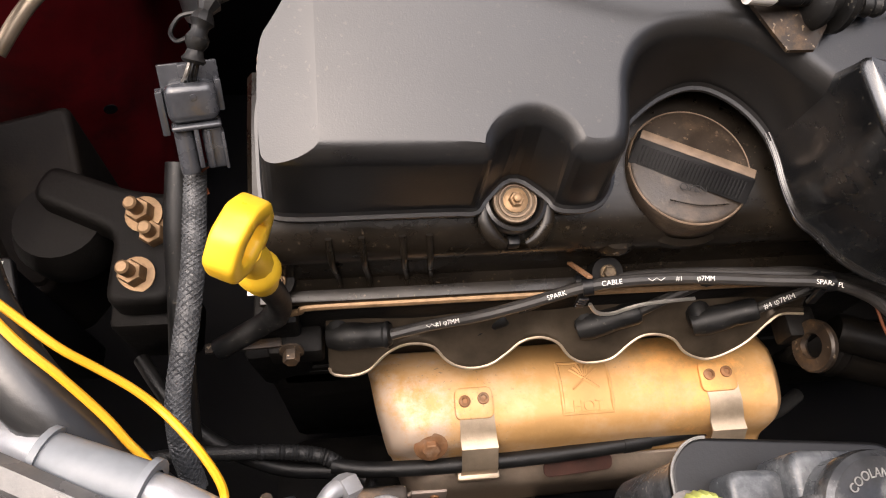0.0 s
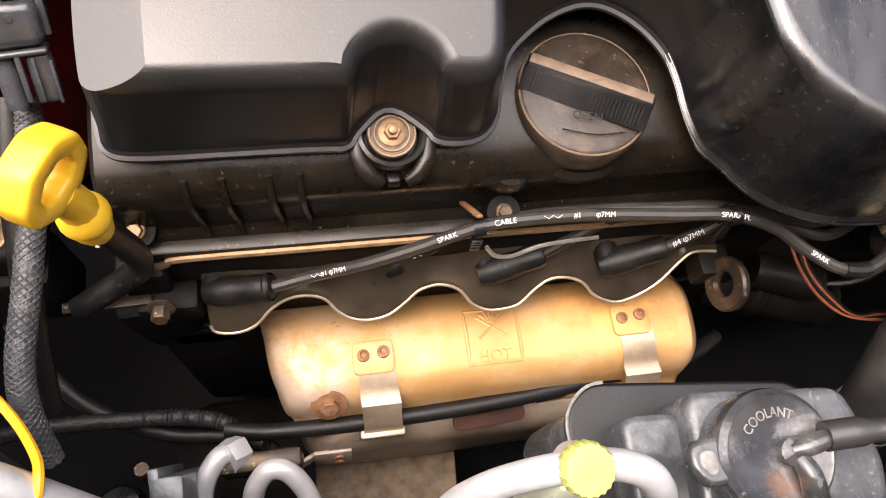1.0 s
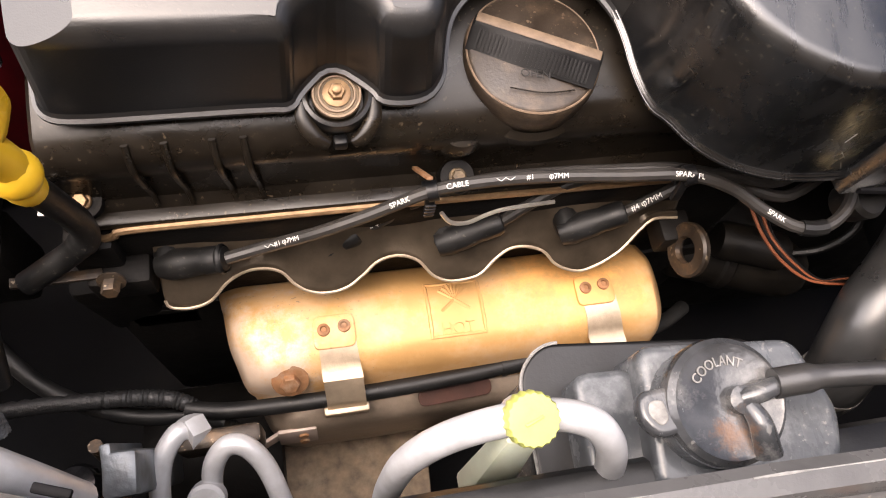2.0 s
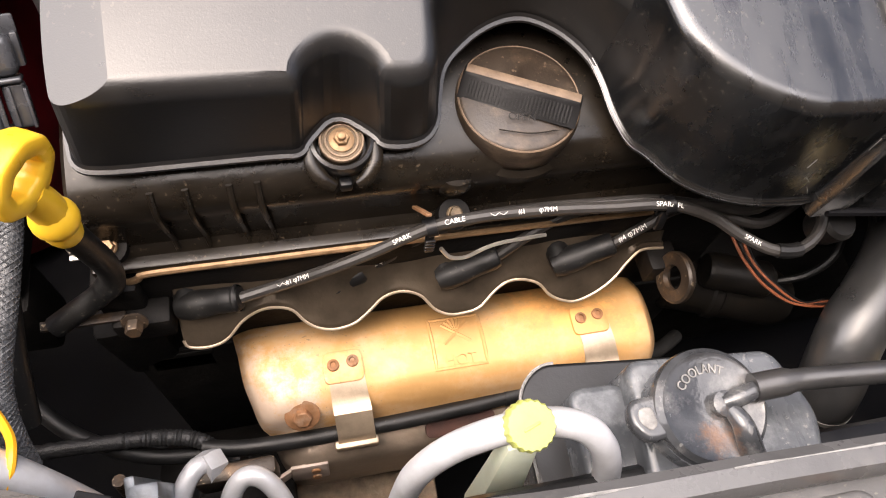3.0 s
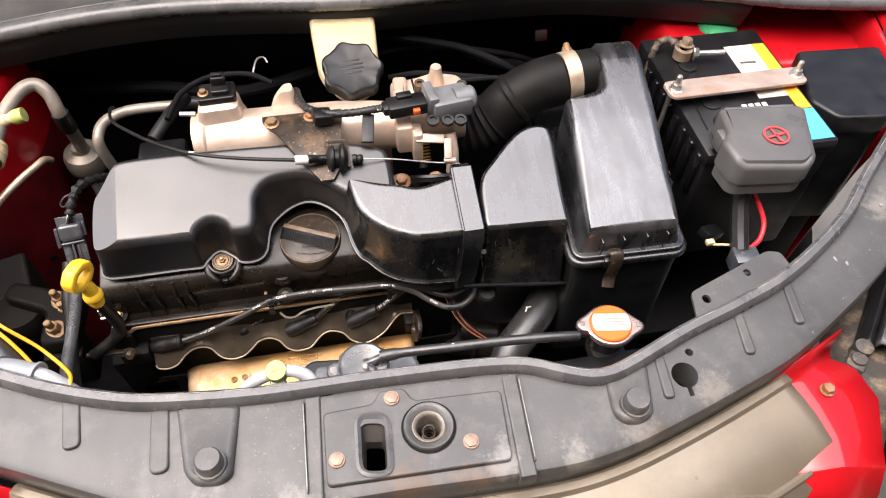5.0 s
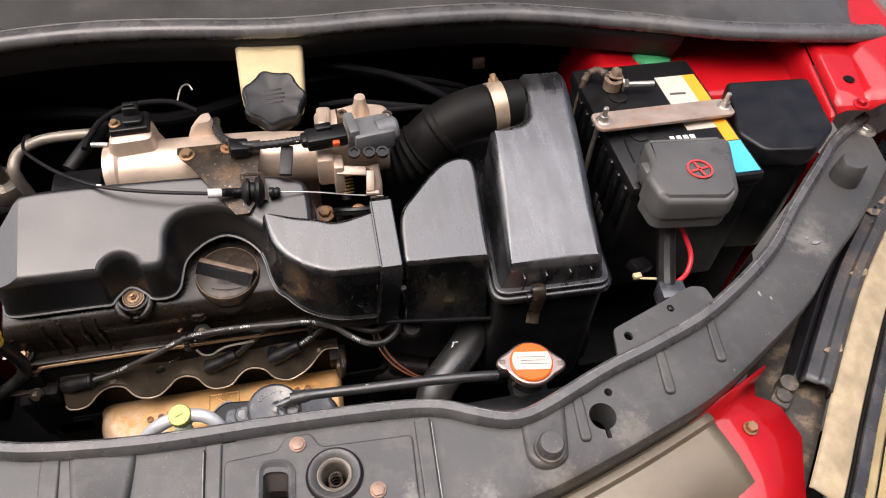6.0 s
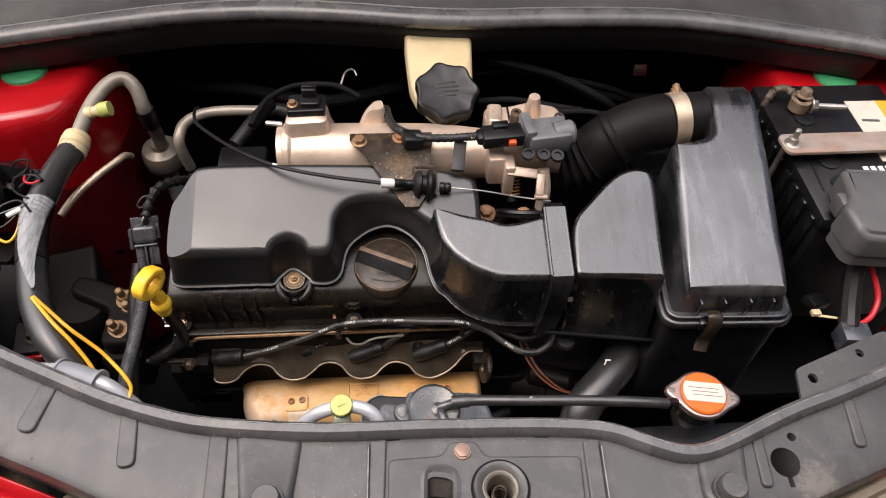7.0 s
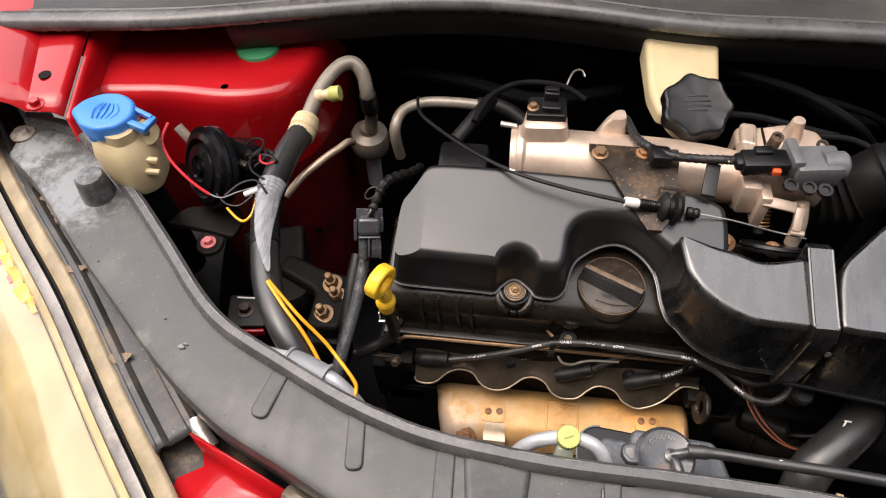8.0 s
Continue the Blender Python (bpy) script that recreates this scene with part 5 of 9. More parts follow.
    part("lower_flange", tube([(0.622, 0.196, 0.744), (0.68, 0.190, 0.741), (0.745, 0.183, 0.738)], 0.0026, 8), CAVITY, t)
    return t


def make_filter_box():
    t = thing("air_filter_box", (0.81, 0.30, 0.60), "large dusty black air filter box with metal spring clip", "air filter")

    def top(x, y):
        return 0.836 + 0.30 * (y - 0.180) - 0.08 * max(0.0, y - 0.31) - 9.0 * max(0.0, y - 0.395) ** 2

    ctr = [(0.752, 0.183, 0.744, 0.180), (0.755, 0.179, 0.748, 0.176), (0.80, 0.177, 0.80, 0.173), (0.850, 0.175, 0.856, 0.172), (0.858, 0.176, 0.864, 0.173), (0.862, 0.186, 0.868, 0.184), (0.868, 0.25, 0.874, 0.25), (0.877, 0.34, 0.884, 0.34), (0.885, 0.425, 0.892, 0.428),
           (0.885, 0.438, 0.892, 0.443), (0.876, 0.442, 0.880, 0.447), (0.845, 0.443, 0.845, 0.448), (0.833, 0.4425, 0.832, 0.448), (0.830, 0.436, 0.828, 0.438), (0.824, 0.400, 0.823, 0.40), (0.8195, 0.372, 0.818, 0.371), (0.8145, 0.3585, 0.813, 0.357), (0.800, 0.3535, 0.800, 0.352),
           (0.780, 0.3505, 0.778, 0.350), (0.771, 0.349, 0.768, 0.349), (0.7685, 0.340, 0.764, 0.340), (0.762, 0.27, 0.756, 0.27)]
    skin = shell(ctr, top, lambda x, y: 0.800, 0.0105, 0.0, seg=6, times=2)
    for k in range(22):
        bmesh.ops.bisect_plane(skin, geom=list(skin.verts) + list(skin.edges) + list(skin.faces), plane_co=V(0, 0.188 + 0.0115 * k, 0), plane_no=V(0, 1, 0))
    lid = part("lid", skin, LIDTOP, t, "scuffed black lid with dust and painted sky sheen")
    flange = fillet([(0.738, 0.168), (0.874, 0.164), (0.900, 0.45), (0.756, 0.45)], 0.018)
    part("rim", join(slab(inset(flange, -0.003), 0.789, 0.797, 0.003), slab(inset(flange, 0.001), 0.797, 0.803, 0.002)), DUCT, t, "raised black joint rim")
    part("lower_box", slab(inset(flange, 0.004), 0.60, 0.792, 0.002), BLACK, t)
    for x in (0.770, 0.795, 0.822, 0.846):
        part("lid_rib", box((x, 0.1745, 0.812), (0.0022, 0.008, 0.024), 0.0008), DUCT, lid)
    # spring clip
    clip = tube([(0.785, 0.172, 0.808), (0.785, 0.164, 0.813), (0.7845, 0.158, 0.806), (0.784, 0.158, 0.79), (0.7835, 0.160, 0.772), (0.781, 0.153, 0.762)], 0.0075, 8, 4, flat=0.18)
    part("spring_clip", clip, DARKSTEEL, t, "dull metal spring clip")
    part("clip_post", box((0.785, 0.166, 0.792), (0.022, 0.006, 0.014), 0.0015), DUCT, t)
    return t


def make_intake_hose():
    t = thing("intake_hose", (0.72, 0.40, 0.80), "black corrugated rubber intake hose with metal band clamp", "hose")
    path = curve([(0.646, 0.398, 0.804), (0.672, 0.394, 0.808), (0.697, 0.394, 0.822), (0.720, 0.396, 0.844), (0.750, 0.399, 0.860), (0.79, 0.402, 0.867), (0.824, 0.404, 0.869)], 14)
    n = len(path) - 1

    def rad(u):
        if u < 0.34:
            return 0.0325 + 0.0020 * math.sin(u * n * 1.15)
        if 0.50 < u < 0.545:
            return 0.0345
        return 0.0322 if u < 0.8 else 0.0300
    part("hose_body", tube(path, rad, 28, straight=True), INTAKE, t)
    k = [p for i, p in enumerate(path) if 0.80 <= i / n <= 0.885]
    part("band_clamp", tube(k, 0.0322, 32, straight=True), STRAP, t, "shiny steel band clamp")
    p = k[len(k) // 2]
    part("clamp_screw", join(lathe([(0, -0.008), (0.0042, -0.008), (0.0042, 0.008), (0, 0.008)], p + V(0, 0.020, 0.0265), (0.1, 1, 0.2), 12), box(p + V(0, 0.018, 0.024), (0.012, 0.012, 0.008), 0.001)), BRASS, t, "yellow clamp screw")
    return t


def make_engine():
    t = thing("engine", (0.42, 0.35, 0.30), "oily dark engine block with black rocker cover", "engine")
    prof = [(0.240, 0.698), (0.2425, 0.703), (0.2475, 0.709), (0.249, 0.727), (0.2465, 0.734), (0.2455, 0.741), (0.248, 0.750), (0.256, 0.7575), (0.272, 0.763), (0.31, 0.772), (0.345, 0.776), (0.345, 0.69), (0.25, 0.69)]
    bm = bmesh.new()
    xs = [0.207, 0.210, 0.214, 0.26, 0.32, 0.38, 0.44, 0.50, 0.56, 0.60, 0.604]
    rings(bm, [[V(x, 0.33 + (y - 0.33) * (0.97 if i in (0, len(xs) - 1) else 1), z - (0.004 if i in (0, len(xs) - 1) else 0)) for y, z in prof] for i, x in enumerate(xs)])
    rocker = part("rocker_cover", bm, OILY, t, "oily black rocker cover")
    for x in (0.2485, 0.266, 0.288, 0.3025):
        part("cover_rib", tube([(x, 0.2510, 0.7545), (x + 0.0008, 0.2440, 0.742), (x + 0.0015, 0.2450, 0.728), (x + 0.003, 0.2465, 0.714), (x + 0.004, 0.2440, 0.705)], lambda u: 0.0015 + 0.0004 * (1 - u), 8, 5), OILY, rocker)
    # seam of the rocker cover: a bright gasket flange
    part("gasket", tube([(0.208, 0.242, 0.690), (0.220, 0.2345, 0.691), (0.228, 0.2335, 0.695), (0.236, 0.2345, 0.698), (0.30, 0.2345, 0.6985), (0.40, 0.2345, 0.699), (0.50, 0.2345, 0.698), (0.60, 0.2345, 0.697)], 0.0022, 8, 5), BRASS, t, "tan gasket edge")
    part("cover_foot", box((0.405, 0.2435, 0.7005), (0.40, 0.016, 0.006), 0.0015), OILY, t)
    for x, y, z in ((0.217, 0.2475, 0.7105), (0.4115, 0.241, 0.713), (0.595, 0.243, 0.709)):
        part("cover_boss", lathe([(0, -0.008), (0.0105, -0.008), (0.0095, 0.002), (0, 0.002)], (x, y, z), (0, -0.45, 1), 20), DARKMETAL, rocker)
        part("cover_bolt", hexbolt((x, y - 0.001, z + 0.002), (0, -0.45, 1), r=0.0038, h=0.0034, washer=1.3), DIRTY if 0.3 < x < 0.5 else BRASS, rocker, "yellow flange bolt")
    # hump and small seam next to the middle bolt
    part("cover_hump", lathe([(0, -0.02), (0.017, -0.02), (0.016, 0.012), (0.012, 0.018), (0, 0.02)], (0.412, 0.262, 0.730), (0, -0.5, 1), 24), OILY, t)
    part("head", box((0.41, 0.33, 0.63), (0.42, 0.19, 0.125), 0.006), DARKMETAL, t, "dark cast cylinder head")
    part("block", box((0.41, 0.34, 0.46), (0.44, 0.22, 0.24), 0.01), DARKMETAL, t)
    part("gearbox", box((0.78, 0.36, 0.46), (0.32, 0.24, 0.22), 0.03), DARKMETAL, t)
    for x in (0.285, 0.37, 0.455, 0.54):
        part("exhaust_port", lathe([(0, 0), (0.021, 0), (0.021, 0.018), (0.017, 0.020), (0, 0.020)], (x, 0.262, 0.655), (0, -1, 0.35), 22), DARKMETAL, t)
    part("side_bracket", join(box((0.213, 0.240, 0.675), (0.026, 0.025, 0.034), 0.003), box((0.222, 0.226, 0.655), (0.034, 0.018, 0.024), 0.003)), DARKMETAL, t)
    part("side_bolt", hexbolt((0.221, 0.216, 0.676), (0, -1, 0.3), r=0.005, h=0.007), DARKSTEEL, t)
    # round sump-side drum, added as a shadow mass between engine and radiator
    part("alternator", lathe([(0, -0.05), (0.05, -0.05), (0.056, -0.03), (0.056, 0.03), (0.05, 0.05), (0, 0.05)], (0.24, 0.15, 0.44), (1, 0, 0), 28), DARKMETAL, t)
    part("lifting_eye", lathe([(0.0090, -0.0030), (0.0165, -0.0030), (0.0180, -0.0015), (0.0180, 0.0015), (0.0165, 0.0030), (0.0090, 0.0030), (0.0078, 0.0), (0.0090, -0.0030)], (0.5655, 0.203, 0.657), (-0.965, 0.0, 0.24), 28), DARKSTEEL, t, "rusty dark steel lifting eye")
    part("eye_plate", box((0.563, 0.222, 0.645), (0.022, 0.022, 0.022), 0.003), DARKMETAL, t)
    return t


def make_oil_cap():
    t = thing("oil_cap", (0.4505, 0.280, 0.755), "dusty brown-black oil filler cap with a raised grip bar", "cap")
    ax = V(0.0, -0.10, 1).normalized()
    c = V(0.4505, 0.2805, 0.757)
    disc = part("cap_disc", lathe([(0, -0.012), (0.034, -0.012), (0.0362, -0.006), (0.0366, 0.006), (0.0360, 0.010), (0.0345, 0.0122), (0.0325, 0.013), (0, 0.0138)], c, ax, 48), OILCAP, t)
    part("cap_skirt", lathe([(0.030, -0.022), (0.0385, -0.018), (0.0395, -0.010), (0.0368, -0.006)], c, ax, 48), OILY, t)
    # the grip, a wedge-shaped bar with ribbed flank
    bm = bmesh.new()
    loops = []
    for y in (-0.0338, -0.0325, 0.0325, 0.0338):
        e = 0.0015 if abs(y) > 0.033 else 0.0
        loops.append([V(-0.0120, y, -0.001), V(0.0085, y, -0.001), V(0.0060, y, 0.0070 - e), V(0.0050, y, 0.0085 - e), V(-0.0012, y, 0.0085 - e), V(-0.0026, y, 0.0072 - e)])
    rings(bm, loops)
    turn = Matrix.Translation(c + ax * 0.0138) @ Matrix.Rotation(radians(64), 4, "Z")
    grip = part("grip_bar", moved(bm, turn), BLACK, t, "worn ribbed grip bar")
    part("grip_top", moved(box((0.0020, 0, 0.0081), (0.0060, 0.0655, 0.0016), 0.0006), turn), TAN, grip, "pale worn top of the grip")
    for k in range(30):
        y = -0.029 + 0.002 * k
        part("grip_tooth", moved(box((-0.0074, y, 0.0036), (0.0014, 0.0009, 0.0100), 0, (0, 48, 0)), turn), BLACK, grip)
    word = moved(letters("OPEN", 0.0060, 0.0002), Matrix.Translation(c + V(-0.003, -0.017, 0.0150)) @ pose(0, 0, 0, 5, 0, -12))
    part("cap_word", word, OILY, disc, "moulded word OPEN")
    part("cap_arrow", tube([c + V(-0.017, -0.0225, 0.0132), c + V(0, -0.0265, 0.0125), c + V(0.016, -0.0262, 0.0126)], 0.0004, 5, 4), OILY, disc)
    part("paint_chip", slab(fillet([(0.4635, 0.2650), (0.4690, 0.2640), (0.4705, 0.2655), (0.4670, 0.2675)], 0.001), 0.7695, 0.7722, 0.0004), WHITE, disc, "pale paint chip")
    part("worn_rim", lathe([(0.0340, 0.0121), (0.0348, 0.0124), (0.0354, 0.0118), (0.0350, 0.0112)], c, ax, 64), TAN, disc, "rubbed tan rim")
    return t


def make_heat_shields():
    t = thing("upper_heat_shield", (0.40, 0.23, 0.60), "dark scalloped exhaust heat shield with bright wavy edge", "heat shield")
    keys = [(0.2415, 0.2133), (0.2440, 0.2100), (0.2553, 0.2087), (0.267, 0.2111), (0.278, 0.2186), (0.2884, 0.2225), (0.2988, 0.2232), (0.3092, 0.2209), (0.3165, 0.2145), (0.3243, 0.2104), (0.3352, 0.2086), (0.348, 0.2103), (0.3588, 0.2157), (0.3678, 0.2209), (0.380, 0.2226),
            (0.392, 0.2193), (0.4005, 0.2118), (0.4093, 0.2081), (0.4184, 0.2074), (0.4311, 0.2091), (0.442, 0.2161), (0.4511, 0.2201), (0.4621, 0.2203), (0.4734, 0.217), (0.4813, 0.2103), (0.4912, 0.2064), (0.5009, 0.2053), (0.5142, 0.2083), (0.5272, 0.2139), (0.5397, 0.2229), (0.5488, 0.2272), (0.5646, 0.2267)]
    c = [V(p.x, p.y, 0.645 + (p.y - 0.2145)) for p in even(keys, 140)]
    rows = []
    for p in c:
        # the scallops run up the sheet as flutes and fade towards the head
        f = (0.2145 - p.y) / 0.009
        rows.append([V(p.x, p.y, p.z), V(p.x, p.y + 0.0025, p.z + 0.0022), V(p.x, 0.226 - 0.0042 * f, 0.6575 - 0.0005 * f), V(p.x, 0.233 - 0.0024 * f, 0.668), V(p.x, 0.242, 0.680), V(p.x, 0.25, 0.692)])
    sheet("shield_skin", rows, SHIELD2, t, "", 0.0012)
    part("shield_edge", tube([q + V(0, -0.0004, -0.0002) for q in c], 0.0011, 6, 1, straight=True), STRAP, t, "bright rolled edge")
    # lower shield
    u = thing("lower_heat_shield", (0.41, 0.18, 0.50), "golden heat-stained aluminium exhaust shield with embossed plate", "heat shield")
    prof = [(0.236, 0.592), (0.224, 0.603), (0.214, 0.6105), (0.200, 0.6135), (0.186, 0.6130), (0.1755, 0.6095), (0.1675, 0.5985), (0.1635, 0.583), (0.1615, 0.5735), (0.157, 0.567), (0.149, 0.5635), (0.1425, 0.557), (0.1395, 0.54), (0.138, 0.50)]
    smooth = [(p.y, p.z) for p in curve([(0, y, z) for y, z in prof], 3)]
    rows = []
    for i in range(49):
        f = i / 48
        x = 0.262 + 0.302 * f
        e = max(0.0, 1 - f / 0.07) + 0.6 * max(0.0, (f - 0.97) / 0.03)
        col = []
        for n, (y, z) in enumerate(smooth):
            k = n / 3
            taper = k / (len(prof) - 1)
            xx = x + (0.030 * taper * (1 - f) - 0.006 * taper * f)
            fold = 0.0026 * max(0.0, 1 - f / 0.20) ** 1.5 * math.sin(k * 2.1 + f * 34) * (2 < k < 10)
            col.append(V(xx, y + 0.006 * e ** 2 - 0.4 * fold, z - 0.016 * e ** 2 + fold))
        rows.append(col)
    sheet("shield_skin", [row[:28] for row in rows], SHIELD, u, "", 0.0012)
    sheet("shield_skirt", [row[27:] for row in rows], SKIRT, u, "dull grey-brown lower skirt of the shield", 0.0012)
    # everything pressed into or riveted on the shield follows its curve
    up = sorted(prof[:9])

    def on_shield(x, y):
        z = up[-1][1]
        for (a, za), (b, zb) in zip(up, up[1:]):
            if a <= y <= b:
                z = za + (zb - za) * (y - a) / (b - a)
        return z + 0.0008

    def pressed(bm, x0, y0):
        for v in bm.verts:
            v.co = V(x0 + v.co.x, y0 + v.co.y, on_shield(x0 + v.co.x, y0 + v.co.y) + v.co.z)
        return bm

    cx, cy = 0.4170, 0.1985
    frame_bm = bmesh.new()
    sq = []
    for (ax_, ay_), (bx_, by_) in zip(((-0.0185, -0.0205), (0.0185, -0.0205), (0.0185, 0.0175), (-0.0185, 0.0175)), ((0.0185, -0.0205), (0.0185, 0.0175), (-0.0185, 0.0175), (-0.0185, -0.0205))):
        sq += [(ax_ + (bx_ - ax_) * k / 10, ay_ + (by_ - ay_) * k / 10) for k in range(10)]
    rings(frame_bm, [[V(x, y, z) for x, y in inset(sq, d)] for d, z in ((-0.0010, -0.0003), (0, 0.0011), (0.0012, 0.0012), (0.0024, -0.0003))], caps=False)
    emb = part("emboss_frame", pressed(frame_bm, cx, cy), SHIELD, u)
    for a in (38, -38):
        part("emboss_cross", pressed(tube([V(0.012 * f * math.cos(radians(a)), 0.004 + 0.012 * f * math.sin(radians(a)), 0) for f in (-1, -0.5, 0, 0.5, 1)], 0.0012, 6, 3), cx, cy), SHIELD, emb)
    for k in range(5):
        an = radians(118 - 14 * k)
        part("emboss_finger", pressed(tube([V(0.004 * math.cos(an), 0.002 + 0.005 * math.sin(an), 0), V(0.009 * math.cos(an), 0.002 + 0.010 * math.sin(an), 0.0004), V(0.014 * math.cos(an), 0.002 + (0.0145 - 0.001 * abs(k - 2)) * math.sin(an), 0.0003)], 0.0011, 6, 4), cx, cy), SHIELD, emb)
    part("emboss_word", pressed(moved(letters("HOT", 0.0104, 0.0009), Matrix.Translation((0, -0.0155, 0.0005))), cx, cy), SHIELD, emb, "embossed word HOT")
    # hose straps
    for i, (x, y, w, dx) in enumerate(((0.337, 0.1925, 0.024, 0.0035), (0.5135, 0.1995, 0.024, 0.006))):
        strap = bmesh.new()
        loops = []
        for yy, zz, s in ((y + 0.008, 0.0012, 0.85), (y + 0.004, 0.0016, 1.0), (y - 0.008, 0.0016, 1.0), (0.180, 0.0016, 1.0), (0.172, 0.003, 1.02), (0.1675, None, 1.05), (0.1610, None, 1.05), (0.1575, None, 1.05), (0.1505, None, 1.05), (0.1475, None, 1.08)):
            k = dx * (y + 0.008 - yy) / 0.05
            zz = on_shield(x, yy) + zz if zz is not None else {0.1675: 0.6050, 0.1610: 0.6045, 0.1575: 0.5985, 0.1505: 0.5890, 0.1475: 0.576}[yy]
            loops.append([V(x + k - w / 2 * s, yy, zz), V(x + k + w / 2 * s, yy, zz), V(x + k + w / 2 * s, yy + 0.0005, zz - 0.0016), V(x + k - w / 2 * s, yy + 0.0005, zz - 0.0016)])
        rings(strap, loops)
        st = part("strap", strap, STRAP, u, "bare steel hose strap")
        tab = fillet([(x - 0.0135, y - 0.013), (x + 0.0135, y - 0.013), (x + 0.0130, y + 0.0085), (x - 0.0130, y + 0.0085)], 0.005)
        part("rivet_tab", rings(bmesh.new(), [[V(a, b, on_shield(a, b) + h) for a, b in inset(tab, d)] for h, d in ((0.0006, 0), (0.0028, 0.0002), (0.0032, 0.0012))]), SHIELD, st, "heat-tinted riveted tab")
        for sx in (-0.0065, 0.0065):
            part("rivet", lathe([(0, -0.002), (0.0043, -0.002), (0.0040, 0.0012), (0.0022, 0.0018), (0.0018, 0.0006), (0, 0.0004)], (x + sx, y - 0.0005 + sx * 0.1, on_shield(x, y) + 0.0030), seg=18), RUST, st, "rusty rivet")
        part("strap_hook", box((x + dx * 0.95, 0.1475, 0.5735), (w * 1.25, 0.006, 0.009), 0.0015), STRAP, st)
    part("shield_bolt", hexbolt((0.3065, 0.1665, 0.599), (0, -0.75, 0.65), r=0.0062, h=0.005, washer=1.9), RUST, u, "rusty shield bolt")
    part("slot", moved(slab(fillet([(-0.026, -0.006), (0.026, -0.006), (0.026, 0.006), (-0.026, 0.006)], 0.006), 0, 0.001, 0.0003), pose(0.4155, 0.1505, 0.5668, 27, 0, 3)), SLOT, u, "dark rusty drain slot")
    part("low_tab", join(box((0.306, 0.1395, 0.547), (0.026, 0.003, 0.022), 0.001, (-12, 0, 0)), box((0.288, 0.139, 0.545), (0.020, 0.003, 0.010), 0.001, (-12, 0, 25))), BAR, u, "stained steel tab")
    for dz in (0.005, -0.005):
        part("tab_rivet", lathe([(0, 0), (0.0036, 0), (0.0030, 0.0012), (0, 0.0014)], (0.310, 0.1372 + dz * 0.2, 0.547 + dz), (0, -1, 0.2), 14), RUST, u)


make_engine()
make_cover()
make_oil_cap()
make_duct()
make_filter_box()
make_intake_hose()
make_heat_shields()



# ---- ignition cables ----
def print_on(path_pts, word, start, r, size, up, parent, mat_=None):
    """Letters wrapped round a cable, beginning at a distance along it; up is the side that carries them."""
    path = curve(path_pts, 14)
    acc = [0.0]
    for a, b in zip(path, path[1:]):
        acc.append(acc[-1] + (b - a).length)

    def where(s):
        j = 0
        while j < len(acc) - 2 and acc[j + 1] < s:
            j += 1
        f = (s - acc[j]) / max(acc[j + 1] - acc[j], 1e-9)
        return path[j].lerp(path[j + 1], f), (path[j + 1] - path[j]).normalized()
    bm = letters(word, size, 0.0)
    lo = min(v.co.x for v in bm.verts)
    for v in bm.verts:
        p, tg = where(start + v.co.x - lo)
        n = (Vector(up) - tg * tg.dot(Vector(up))).normalized()
        s = n.cross(tg) * -1
        if s.dot(V(0, 1, 0)) < 0:
            s = -s
        a = v.co.y / r
        v.co = p + (n * math.cos(a) + s * math.sin(a)) * (r + 0.00025)
    return part("print", bm, mat_ or PRINT, parent, "white printed words on the cable")


UPVIEW = (-0.15, -0.42, 0.9)


